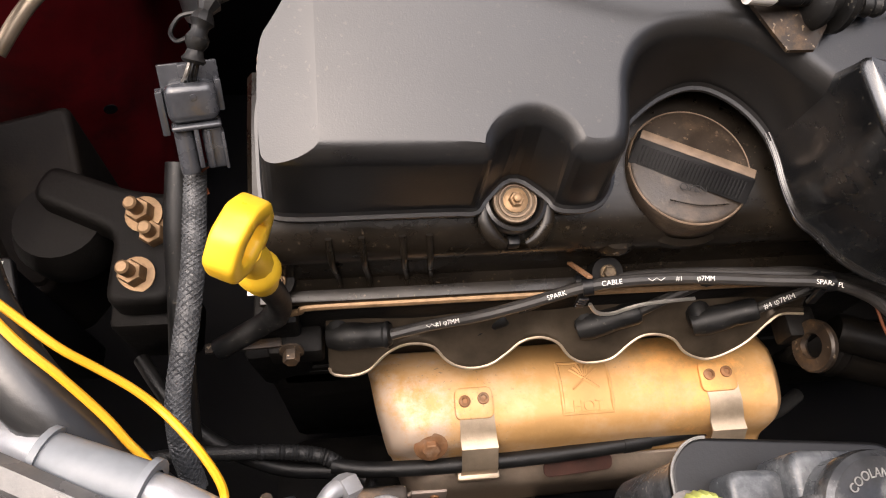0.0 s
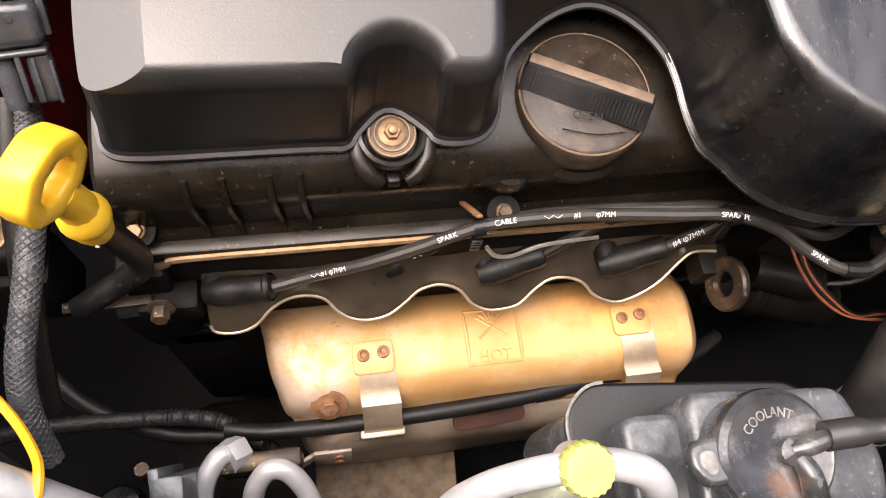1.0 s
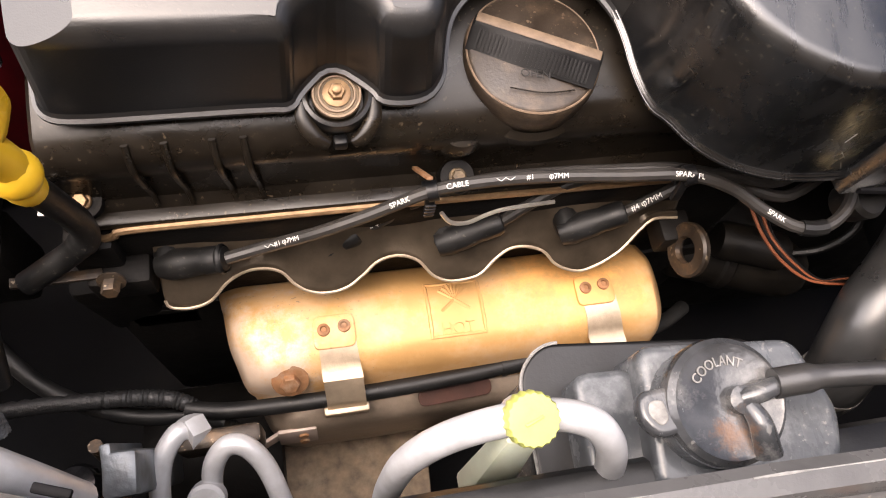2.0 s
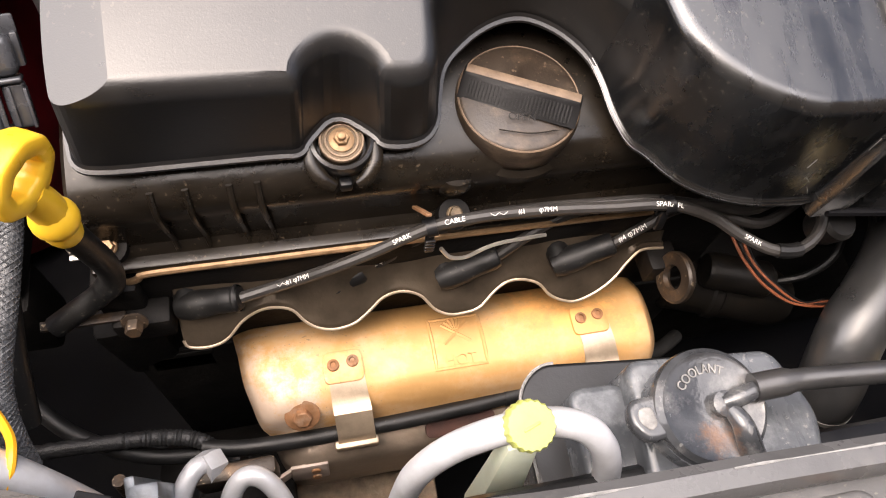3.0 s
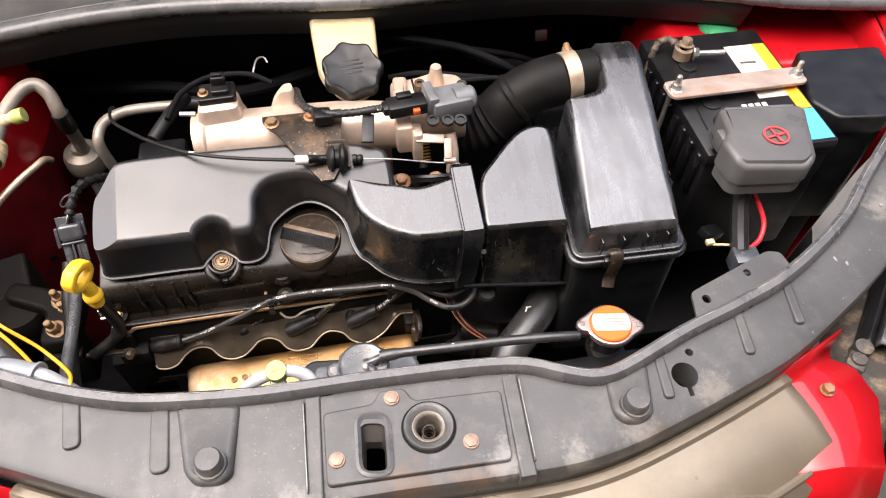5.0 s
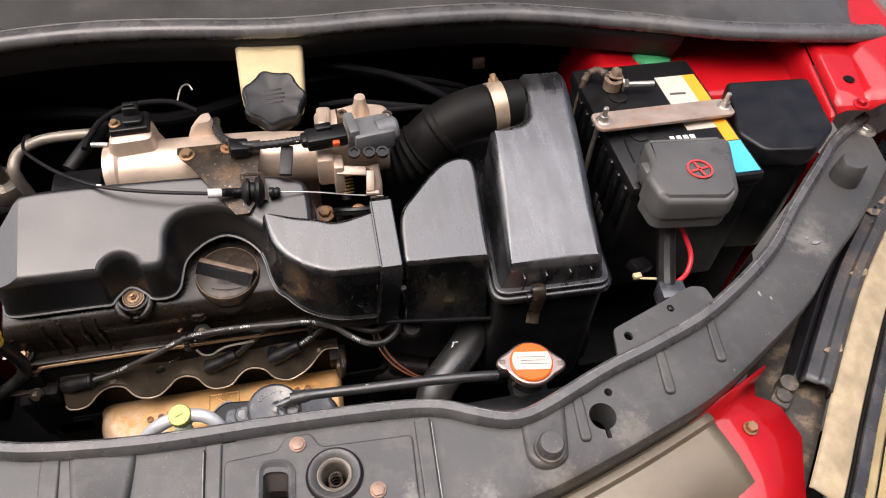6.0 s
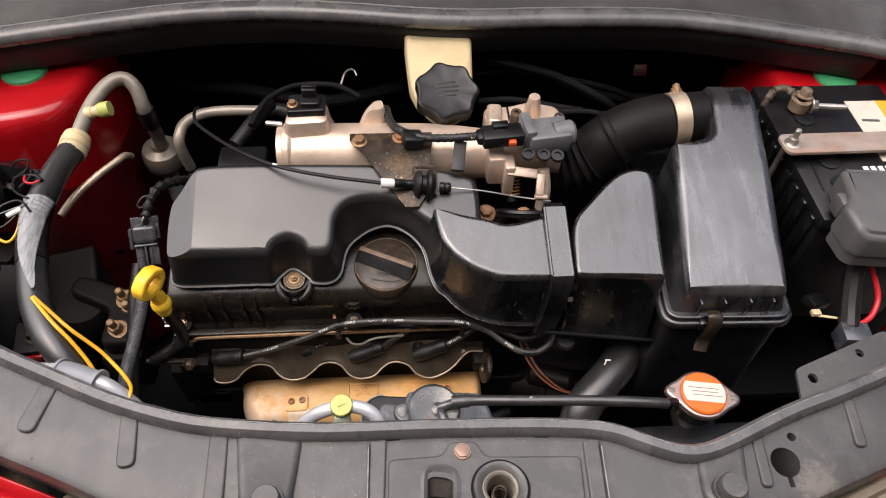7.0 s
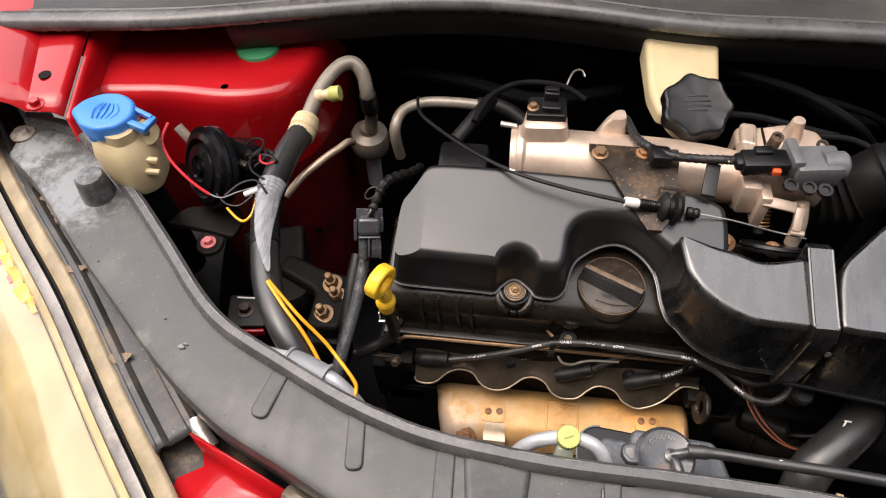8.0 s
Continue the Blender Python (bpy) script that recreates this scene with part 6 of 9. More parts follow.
def make_spark_cables():
    r = 0.0036
    c1 = [(0.281, 0.2225, 0.675), (0.306, 0.226, 0.6785), (0.334, 0.2245, 0.694), (0.362, 0.226, 0.707), (0.395, 0.229, 0.7225), (0.424, 0.2295, 0.727), (0.46, 0.228, 0.7285), (0.50, 0.2235, 0.7305), (0.535, 0.219, 0.733),
          (0.562, 0.212, 0.726), (0.580, 0.200, 0.720), (0.598, 0.188, 0.718), (0.616, 0.186, 0.718), (0.631, 0.194, 0.720), (0.638, 0.206, 0.722), (0.636, 0.222, 0.725), (0.66, 0.25, 0.72)]
    runs = [(c1, (0.248, 0.227, 0.664), "long"),
            ([(0.357, 0.236, 0.663), (0.372, 0.238, 0.672), (0.395, 0.239, 0.694), (0.424, 0.237, 0.713), (0.46, 0.236, 0.717), (0.50, 0.233, 0.7195), (0.535, 0.229, 0.722), (0.57, 0.225, 0.715), (0.605, 0.22, 0.712), (0.65, 0.24, 0.71)], (0.331, 0.229, 0.650), "short"),
            ([(0.443, 0.229, 0.673), (0.463, 0.234, 0.688), (0.483, 0.237, 0.702), (0.51, 0.236, 0.711), (0.54, 0.234, 0.713), (0.575, 0.228, 0.705), (0.61, 0.214, 0.702), (0.65, 0.23, 0.70)], (0.409, 0.225, 0.660), "short"),
            ([(0.519, 0.224, 0.680), (0.540, 0.228, 0.693), (0.556, 0.231, 0.703), (0.585, 0.232, 0.704), (0.62, 0.228, 0.70), (0.66, 0.24, 0.70)], (0.486, 0.222, 0.664), "short")]
    for pts, boot, kind_ in runs:
        t = thing("spark_plug_cable", boot, "black spark plug cable with white print and rubber boot", "cable", "spark plug cables")
        part("cable", tube(pts, r, 10, 6), CABLE, t)
        e = V(*pts[0])
        b = V(*boot)
        d = (e - b).normalized()
        ln = (e - b).length
        part("boot", lathe([(0, -0.006), (0.0075, -0.005), (0.0092, 0.002), (0.0088, ln * 0.35), (0.0076, ln * 0.62), (0.0080, ln * 0.66), (0.0078, ln * 0.92), (0.0068, ln * 1.0), (0.0040, ln * 1.02), (0, ln * 1.02)], b, d, 18), RUBBER, t, "shiny black rubber boot")
        part("boot_elbow", tube([b + d * 0.002, b + V(0.0, 0.012, 0.0), b + V(0.001, 0.03, -0.004)], 0.0085, 12, 4), RUBBER, t)
        if kind_ == "long":
            part("boot_ring", lathe([(0.0082, -0.0015), (0.0088, 0), (0.0082, 0.0015)], e - d * 0.002, d, 18), RUBBER, t)
            part("joint_sleeve", tube(curve(pts, 6)[67:73], 0.0046, 10, straight=True), RUBBER, t)
            for word, s in (("#1 φ7MM", 0.030), ("SPARK", 0.1015), ("CABLE", 0.133), ("#1", 0.1755), ("φ7MM", 0.188), ("SPARK PL", 0.2575), ("SPARK", 0.320)):
                print_on(pts, word, s, r, 0.0040, UPVIEW, t)
            for s in (0.0215, 0.1575):
                path = curve(pts, 14)
                acc, zig = 0.0, []
                for a, b2 in zip(path, path[1:]):
                    if s <= acc <= s + 0.0125:
                        k = len(zig)
                        tg = (b2 - a).normalized()
                        n = (V(*UPVIEW) - tg * tg.dot(V(*UPVIEW))).normalized()
                        sd = tg.cross(n) * (0.0008 if k % 2 else -0.0008)
                        zig.append(a + n * r + sd)
                    acc += (b2 - a).length
                if len(zig) > 2:
                    part("print_wave", tube(zig, 0.00022, 4, 1, straight=True), PRINT, t, "white printed zigzag")
        elif boot[0] > 0.48:
            print_on(pts, "#4 φ7MM", 0.004, r, 0.0048, UPVIEW, t)
        elif boot[0] < 0.4:
            print_on(pts, "#2 φ7MM", 0.006, r, 0.0048, UPVIEW, t)
    for x, y, z, h in ((0.395, 0.229, 0.7225, 1), (0.536, 0.220, 0.7315, 0)):
        t = thing("cable_clip", (x, y, z), "black plastic cable clip on the spark plug cables", "clip", "cable clips")
        part("clip_ring", lathe([(0.0040, -0.003), (0.0056, -0.003), (0.0056, 0.003), (0.0040, 0.003), (0.0040, -0.003)], (x, y, z), (1, 0, 0.25), 16), BLACK, t)
        part("clip_ring", lathe([(0.0040, -0.003), (0.0056, -0.003), (0.0056, 0.003), (0.0040, 0.003), (0.0040, -0.003)], (x, y + 0.006, z - 0.0105), (1, 0, 0.25), 16), BLACK, t)
        part("clip_tongue", box((x - 0.001, y - 0.003, z - 0.012), (0.0055, 0.003, 0.018), 0.0008, (-10, 0, 0)), BLACK, t)
        if h:
            part("clip_strap", box((x - 0.005, y + 0.008, z + 0.006), (0.0035, 0.002, 0.030), 0.0006, (40, 8, 0)), RUST, t, "thin metal holder strip")
            for k in range(4):
                part("clip_tooth", box((x - 0.001, y - 0.005, z - 0.008 - 0.0035 * k), (0.006, 0.0015, 0.0015), 0.0003), BLACK, t)
    t = thing("wire_bracket", (0.425, 0.225, 0.70), "thin bent metal bracket under the cables", "bracket")
    part("bracket_rod", tube([(0.402, 0.226, 0.700), (0.408, 0.223, 0.6925), (0.418, 0.2225, 0.691), (0.428, 0.2235, 0.697), (0.440, 0.2245, 0.7005), (0.468, 0.2255, 0.7015)], 0.0013, 6), STEEL, t)


def make_dipstick():
    t = thing("dipstick", (0.217, 0.228, 0.70), "bright yellow dipstick handle on a black rubber tube", "dipstick")
    c0, nn = V(0.217, 0.215, 0.8320), V(-0.90, 0.43, 0.02).normalized()
    ea = (V(0, 0, 1) - nn * nn.z).normalized()
    eb = nn.cross(ea).normalized()
    band = bmesh.new()
    ringl = []
    for k in range(40):
        a = 2 * math.pi * k / 40
        # an eight-sided loop with soft corners, moulded from a flat strap
        reach = 0.0136 / math.cos((a + math.pi / 8) % (math.pi / 4) - math.pi / 8)
        p = c0 + ea * reach * 0.78 * math.cos(a) + eb * reach * math.sin(a)
        o = (ea * math.cos(a) + eb * math.sin(a)).normalized()
        ringl.append([p + o * 0.0046 * math.copysign(abs(math.cos(q)) ** 0.4, math.cos(q)) + nn * 0.0070 * math.copysign(abs(math.sin(q)) ** 0.4, math.sin(q)) for q in [2 * math.pi * i / 16 for i in range(16)]])
    rings(band, ringl + ringl[:1], caps=False)
    part("loop_handle", band, YELLOW, t)
    part("handle_stem", tube([c0 - ea * 0.0125, V(0.2188, 0.2168, 0.806), V(0.2190, 0.2168, 0.796)], 0.0078, 12, 5), YELLOW, t)
    bm = bmesh.new()
    bmesh.ops.create_uvsphere(bm, u_segments=20, v_segments=14, radius=0.0105)
    moved(bm, Matrix.Translation((0.2190, 0.2168, 0.7945)) @ Matrix.Diagonal((1, 1, 0.95, 1)))
    part("ball", bm, YELLOW, t)
    part("collar", lathe([(0, 0), (0.0075, 0), (0.0085, 0.006), (0.008, 0.010), (0, 0.010)], (0.2190, 0.2175, 0.780), (0, -0.15, 1), 18), YELLOW, t)
    part("tube", tube([(0.2190, 0.2180, 0.784), (0.2195, 0.2235, 0.755), (0.2195, 0.2290, 0.725), (0.2165, 0.2305, 0.704), (0.2070, 0.2285, 0.692), (0.1930, 0.2240, 0.684), (0.178, 0.219, 0.676)], lambda u: 0.0068 + 0.0012 * math.exp(-((u - 0.55) / 0.05) ** 2), 14, 6), RUBBER, t, "ribbed black rubber tube")
    part("tube_bracket", box((0.192, 0.222, 0.672), (0.045, 0.006, 0.003), 0.0006, (0, 12, 6)), DARKSTEEL, t)
    b = thing("sensor_bracket", (0.203, 0.235, 0.72), "small bent metal tab behind the dipstick tube", "bracket")
    part("tab", join(box((0.2035, 0.236, 0.735), (0.0016, 0.003, 0.012), 0.0004), box((0.2065, 0.2325, 0.7295), (0.007, 0.003, 0.0016), 0.0004)), STEEL, b)


def make_left_connector():
    t = thing("sensor_connector", (0.18, 0.305, 0.75), "grey-black electrical connector with cables", "connector")
    m = Matrix.Translation((0.1835, 0.312, 0.788)) @ pose(0, 0, 0, -38, 6, 12) @ Matrix.Scale(0.82, 4)
    part("plug_body", moved(box((0, -0.001, 0.006), (0.031, 0.019, 0.025), 0.0062, seg=4), m), CONN, t)
    part("back_plate", moved(join(box((0.001, 0.009, 0.013), (0.036, 0.003, 0.030), 0.001), box((0, 0.006, 0.024), (0.010, 0.008, 0.008), 0.001)), m), CONN, t)
    part("plug_ear", moved(box((-0.0185, 0.003, 0.000), (0.0045, 0.012, 0.028), 0.001), m), CONN, t)
    part("plug_ear", moved(box((0.0170, 0.003, 0.008), (0.004, 0.012, 0.020), 0.001), m), CONN, t)
    part("plug_collar", moved(box((0, -0.001, -0.0085), (0.030, 0.021, 0.0035), 0.0016, seg=3), m), CONN, t)
    part("plug_socket", moved(join(lathe([(0, 0), (0.0062, 0), (0.0066, 0.003), (0.0062, 0.006), (0.0060, 0.030), (0, 0.030)], (-0.0085, -0.002, -0.039), (0, 0, 1), 18), box((0.0085, -0.001, -0.024), (0.013, 0.013, 0.028), 0.0025, seg=3), box((-0.001, -0.008, -0.022), (0.003, 0.006, 0.026), 0.0008), box((0.0145, -0.004, -0.026), (0.002, 0.012, 0.024), 0.0006), box((0.006, -0.0085, -0.024), (0.0018, 0.003, 0.024), 0.0004)), m), CONN, t)
    part("plug_shine", moved(lathe([(0, 0), (0.0022, 0), (0.0020, 0.0006), (0, 0.0008)], (0.001, -0.0104, 0.010), (0, -1, 0), 12), m), CONN, t)
    part("harness", tube([(0.188, 0.322, 0.812), (0.193, 0.336, 0.822), (0.200, 0.352, 0.826), (0.210, 0.372, 0.815), (0.216, 0.40, 0.79), (0.222, 0.44, 0.76)], lambda u: 0.005 + 0.0012 * math.sin(u * 60), 9, 7), RUBBER, t, "taped black harness")
    for k, dx in enumerate((-0.003, 0.001, 0.004)):
        part("lead", tube([m @ V(dx, 0, 0.018), V(0.186 + dx * 0.6, 0.319, 0.808), V(0.192 + dx * 0.4, 0.331, 0.819)], 0.0012, 6, 5), BLACK if k else STEEL, t)
    part("braided_tube", tube([(0.1765, 0.2985, 0.752), (0.1755, 0.276, 0.742), (0.1740, 0.250, 0.732), (0.1700, 0.215, 0.722), (0.1655, 0.182, 0.712), (0.1660, 0.160, 0.700), (0.1700, 0.140, 0.680)], 0.0062, 12, 6), BRAIDGREY, t, "grey braided sleeve")
    sleeve = curve([(0.1765, 0.2985, 0.752), (0.1755, 0.276, 0.742), (0.1740, 0.250, 0.732), (0.1700, 0.215, 0.722), (0.1655, 0.182, 0.712), (0.1660, 0.160, 0.700), (0.1700, 0.140, 0.680)], 16)
    strands = []
    for way in (1, -1):
        for k in range(9):
            strand = []
            for i, p in enumerate(sleeve):
                tg = (sleeve[min(i + 1, len(sleeve) - 1)] - sleeve[max(i - 1, 0)]).normalized()
                sd = tg.cross(V(0, 0, 1)).normalized()
                an = way * (i * 0.42) + 2 * math.pi * k / 9
                strand.append(p + (sd * math.cos(an) + sd.cross(tg) * math.sin(an)) * 0.0062)
            strands.append(tube(strand, 0.0006, 4, 1, straight=True))
    part("braid", join(*strands), BRAIDGREY, t, "shiny grey braid strands")["kind"] = "stuff"
    part("smooth_tube", tube([(0.1680, 0.303, 0.752), (0.1650, 0.27, 0.735), (0.1640, 0.24, 0.715), (0.162, 0.20, 0.690), (0.160, 0.17, 0.66)], 0.0075, 12, 6), RUBBER, t)
    for dx, c in ((0.000, WHITE), (0.003, BLACK), (0.006, OWIRE)):
        part("lead", tube([m @ V(dx - 0.002, -0.002, -0.036), V(0.174 + dx, 0.296, 0.752), V(0.1765 + dx, 0.287, 0.744)], 0.0013, 6, 5), c, t)
    w = thing("hanging_wire_loop", (0.18, 0.33, 0.81), "thin black wire loop by the inner wing", "wire")
    part("loop", tube([(0.189, 0.352, 0.815), (0.180, 0.351, 0.813), (0.176, 0.342, 0.812), (0.180, 0.336, 0.812), (0.190, 0.340, 0.815)], 0.0012, 6), BLACK, w)


def make_engine_mount():
    t = thing("engine_mount", (0.11, 0.30, 0.60), "dark engine mount with yellow passivated studs and nuts", "engine mount")
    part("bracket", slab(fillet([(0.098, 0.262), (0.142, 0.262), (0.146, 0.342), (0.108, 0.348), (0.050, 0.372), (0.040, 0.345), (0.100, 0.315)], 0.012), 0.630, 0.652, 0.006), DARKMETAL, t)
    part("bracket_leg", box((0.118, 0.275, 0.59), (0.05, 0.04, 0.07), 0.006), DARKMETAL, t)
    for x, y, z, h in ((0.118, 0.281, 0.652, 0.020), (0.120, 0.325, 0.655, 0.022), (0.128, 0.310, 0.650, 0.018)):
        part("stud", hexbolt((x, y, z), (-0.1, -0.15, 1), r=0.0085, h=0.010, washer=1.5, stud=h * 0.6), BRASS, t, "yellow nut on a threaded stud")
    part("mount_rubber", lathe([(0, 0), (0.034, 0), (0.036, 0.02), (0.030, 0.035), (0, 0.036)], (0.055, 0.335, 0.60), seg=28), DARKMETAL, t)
    p = thing("wing_bracket", (0.0, 0.33, 0.68), "black steel bracket with a red bolt", "bracket")
    part("plate", slab(fillet([(-0.085, 0.340), (-0.06, 0.368), (0.002, 0.376), (0.014, 0.352), (0.010, 0.326), (-0.030, 0.334)], 0.008), 0.728, 0.735, 0.002), BRACKET, p)
    part("lug", join(slab(fillet([(-0.036, 0.336), (-0.002, 0.332), (-0.004, 0.308), (-0.018, 0.300), (-0.034, 0.308)], 0.011), 0.724, 0.730, 0.002), lathe([(0, 0), (0.012, 0), (0.0115, 0.002), (0, 0.003)], (-0.019, 0.317, 0.729), seg=24)), BRACKET, p)
    wall = [(x - 0.012, y + 0.034) for x, y in ((-0.008, 0.362), (0.072, 0.386), (0.082, 0.320), (0.046, 0.266), (0.022, 0.270))]
    part("upright", slab(fillet(wall, 0.010), 0.50, lambda x, y: 0.655 - 0.08 * clamp01((0.39 - y) / 0.1), 0.005), BRACKET, p)
    part("red_bolt", hexbolt((-0.019, 0.317, 0.732), r=0.0058, h=0.005, washer=1.6), PINK, p, "red painted bolt")
    q = thing("mount_plate", (0.045, 0.248, 0.68), "glossy black steel plate with a bolt", "bracket")
    part("plate", slab(fillet([(0.018, 0.268), (0.062, 0.271), (0.074, 0.228), (0.026, 0.222)], 0.004), 0.694, 0.700, 0.0015), BLACK, q)
    part("plate_bolt", hexbolt((0.043, 0.248, 0.700), r=0.0075, h=0.007, washer=1.6), DARKSTEEL, q, "dark hex bolt")
    part("stamp", box((0.043, 0.2655, 0.7004), (0.030, 0.0022, 0.0005), 0.0001, (0, 0, 3)), PRINT, q, "row of pale stamped marks")
    part("red_edge", box((0.055, 0.222, 0.690), (0.035, 0.004, 0.012), 0.001, (0, 0, 8)), RED, q)
    part("support_leg", box((0.045, 0.255, 0.60), (0.03, 0.03, 0.18), 0.004), CAVITY, q)
    q.matrix_basis = Matrix.Translation((0.022, 0.275, 0.635))


def make_starter():
    t = thing("starter_motor", (0.66, 0.21, 0.56), "oily dark starter motor beside the engine block", "starter motor")
    a, b = V(0.612, 0.226, 0.585), V(0.716, 0.192, 0.582)
    d = (b - a).normalized()
    ln = (b - a).length
    part("body", lathe([(0, 0), (0.020, 0), (0.024, 0.004), (0.024, ln * 0.35), (0.0262, ln * 0.37), (0.0262, ln * 0.43), (0.024, ln * 0.45), (0.024, ln * 0.9), (0.018, ln), (0, ln)], a, d, 26), STARTER, t)
    part("solenoid", lathe([(0, 0), (0.013, 0), (0.015, 0.004), (0.015, 0.05), (0.011, 0.055), (0, 0.055)], V(0.632, 0.214, 0.622), d, 20), STARTER, t)
    part("lead", tube([(0.690, 0.20, 0.61), (0.712, 0.195, 0.625), (0.728, 0.20, 0.645), (0.742, 0.22, 0.655)], 0.0032, 8, 6), RUBBER, t)
    t.matrix_basis = Matrix.Translation((0.0, 0.020, -0.035)) @ t.matrix_basis


def make_side_bits():
    t = thing("tensioner_bracket", (0.21, 0.23, 0.55), "dark cast tensioner bracket beside the engine block", "bracket")
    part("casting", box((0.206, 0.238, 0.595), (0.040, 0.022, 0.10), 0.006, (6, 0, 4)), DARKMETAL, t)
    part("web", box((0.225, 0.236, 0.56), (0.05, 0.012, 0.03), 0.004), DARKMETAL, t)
    v = thing("breather_valve", (0.220, 0.342, 0.78), "small brown breather valve with a worn ring", "valve")
    c = (0.2255, 0.3440, 0.780)
    part("body", lathe([(0, 0), (0.0095, 0), (0.0100, 0.003), (0.0095, 0.012), (0.006, 0.015), (0, 0.015)], c, (-0.1, -0.25, 1), 22), OXIDE, v)
    part("ring", lathe([(0.0095, -0.003), (0.0122, -0.003), (0.0126, 0), (0.0122, 0.002), (0.0095, 0.002)], c, (-0.1, -0.25, 1), 24), DULLRING, v, "worn metal ring")
    part("stalk", lathe([(0, -0.06), (0.008, -0.06), (0.008, 0), (0, 0)], c, (-0.1, -0.25, 1), 14), DARKMETAL, v)


# ---- cooling ----
def make_coolant_tank():
    t = thing("coolant_tank", (0.49, 0.09, 0.60), "dark smoky plastic coolant tank with dusty black screw cap", "coolant tank")
    poly = fillet([(0.424, 0.060), (0.552, 0.058), (0.560, 0.085), (0.548, 0.126), (0.436, 0.137), (0.424, 0.125)], 0.012)
    part("flange", slab(inset(poly, -0.003), 0.716, 0.721, 0.002), BLACK, t)
    part("lower_tank", slab(inset(poly, 0.003), 0.60, 0.717, 0.002), SMOKE, t)
    up = fillet([(0.462, 0.062), (0.549, 0.060), (0.556, 0.085), (0.545, 0.119), (0.468, 0.125)], 0.008)
    part("upper_tank", slab(up, 0.719, 0.757, 0.004), SMOKE, t)
    part("tank_step", slab(fillet([(0.438, 0.062), (0.470, 0.062), (0.470, 0.118), (0.440, 0.119)], 0.008), 0.719, 0.744, 0.0035), SMOKE, t)
    part("neck", lathe([(0, 0), (0.026, 0), (0.026, 0.022), (0, 0.022)], (0.4925, 0.0945, 0.748), (0, -0.12, 1), 32), SMOKE, t)
    rim = [V(x, y, 0.7213) for x, y in inset(poly, -0.0030) if x < 0.452]
    part("flange_rim", tube(sorted(rim, key=lambda p: math.atan2(p.y - 0.095, p.x - 0.60) % (2 * math.pi)), 0.0009, 6, 1, straight=True), CAPWORD, t, "pale worn rim")
    part("pale_side", box((0.5590, 0.078, 0.690), (0.004, 0.040, 0.052), 0.0015, (0, 0, -6)), PALEGREEN, t, "pale translucent tank side")
    ax = V(0.0, -0.14, 1).normalized()
    c = V(0.4930, 0.0935, 0.769)
    scap = part("screw_cap", lathe([(0, -0.004), (0.0262, -0.004), (0.0270, 0.002), (0.0265, 0.006), (0.0240, 0.0085), (0.0225, 0.0078), (0, 0.0080)], c, ax, 44), CAPDUST, t, "dusty black screw cap")
    part("cap_tab", slab(fillet([(0.456, 0.102), (0.4535, 0.092), (0.460, 0.082), (0.476, 0.084), (0.474, 0.103)], 0.008), 0.768, 0.7745, 0.0025), CAPDUST, scap)
    part("tab_dust", slab(fillet([(0.4590, 0.0975), (0.4575, 0.0920), (0.4620, 0.0865), (0.4660, 0.0890), (0.4655, 0.0975)], 0.004), 0.7735, 0.7750, 0.0006), CAPWORD, scap, "pale dust on the tab")
    word = letters("COOLANT", 0.0060, 0.0003)
    for v in word.verts:
        a = v.co.x / 0.019
        rr = 0.0165 + v.co.y
        v.co = V(rr * math.sin(a), rr * math.cos(a), v.co.z)
    part("cap_word", moved(word, Matrix.Translation(c + ax * 0.0084) @ pose(0, 0, 0, 8, 0, 12)), CAPWORD, scap, "dusty raised word COOLANT")
    part("spigot", join(tube([c + V(0.004, -0.001, 0.010), c + V(0.012, 0.000, 0.013), c + V(0.024, 0.003, 0.014)], 0.0042, 12, 5), lathe([(0, 0), (0.006, 0), (0.006, 0.006), (0, 0.008)], c + V(0.004, -0.001, 0.006), ax, 14)), CAPDUST, scap)
    part("side_spigot", tube([c + V(0.006, -0.004, 0.010), c + V(0.009, -0.012, 0.010), c + V(0.0115, -0.024, 0.004)], lambda u: 0.0038 + 0.0024 * u, 12, 5), CAPDUST, scap)
    h = thing("overflow_hose", (0.61, 0.085, 0.78), "long thin black overflow hose", "hose")
    part("hose", tube([c + V(0.018, 0.0025, 0.0135), (0.535, 0.0955, 0.785), (0.58, 0.091, 0.789), (0.64, 0.086, 0.793), (0.69, 0.081, 0.795), (0.718, 0.080, 0.791)], lambda u: 0.0064 if u < 0.16 else 0.0052, 14, 7), HOSE, h)
    part("white_speck", slab(fillet([(0.585, 0.0905), (0.590, 0.0905), (0.590, 0.092), (0.585, 0.092)], 0.0005), 0.7935, 0.7945, 0.0002), WHITE, h, "pale chip on the hose")


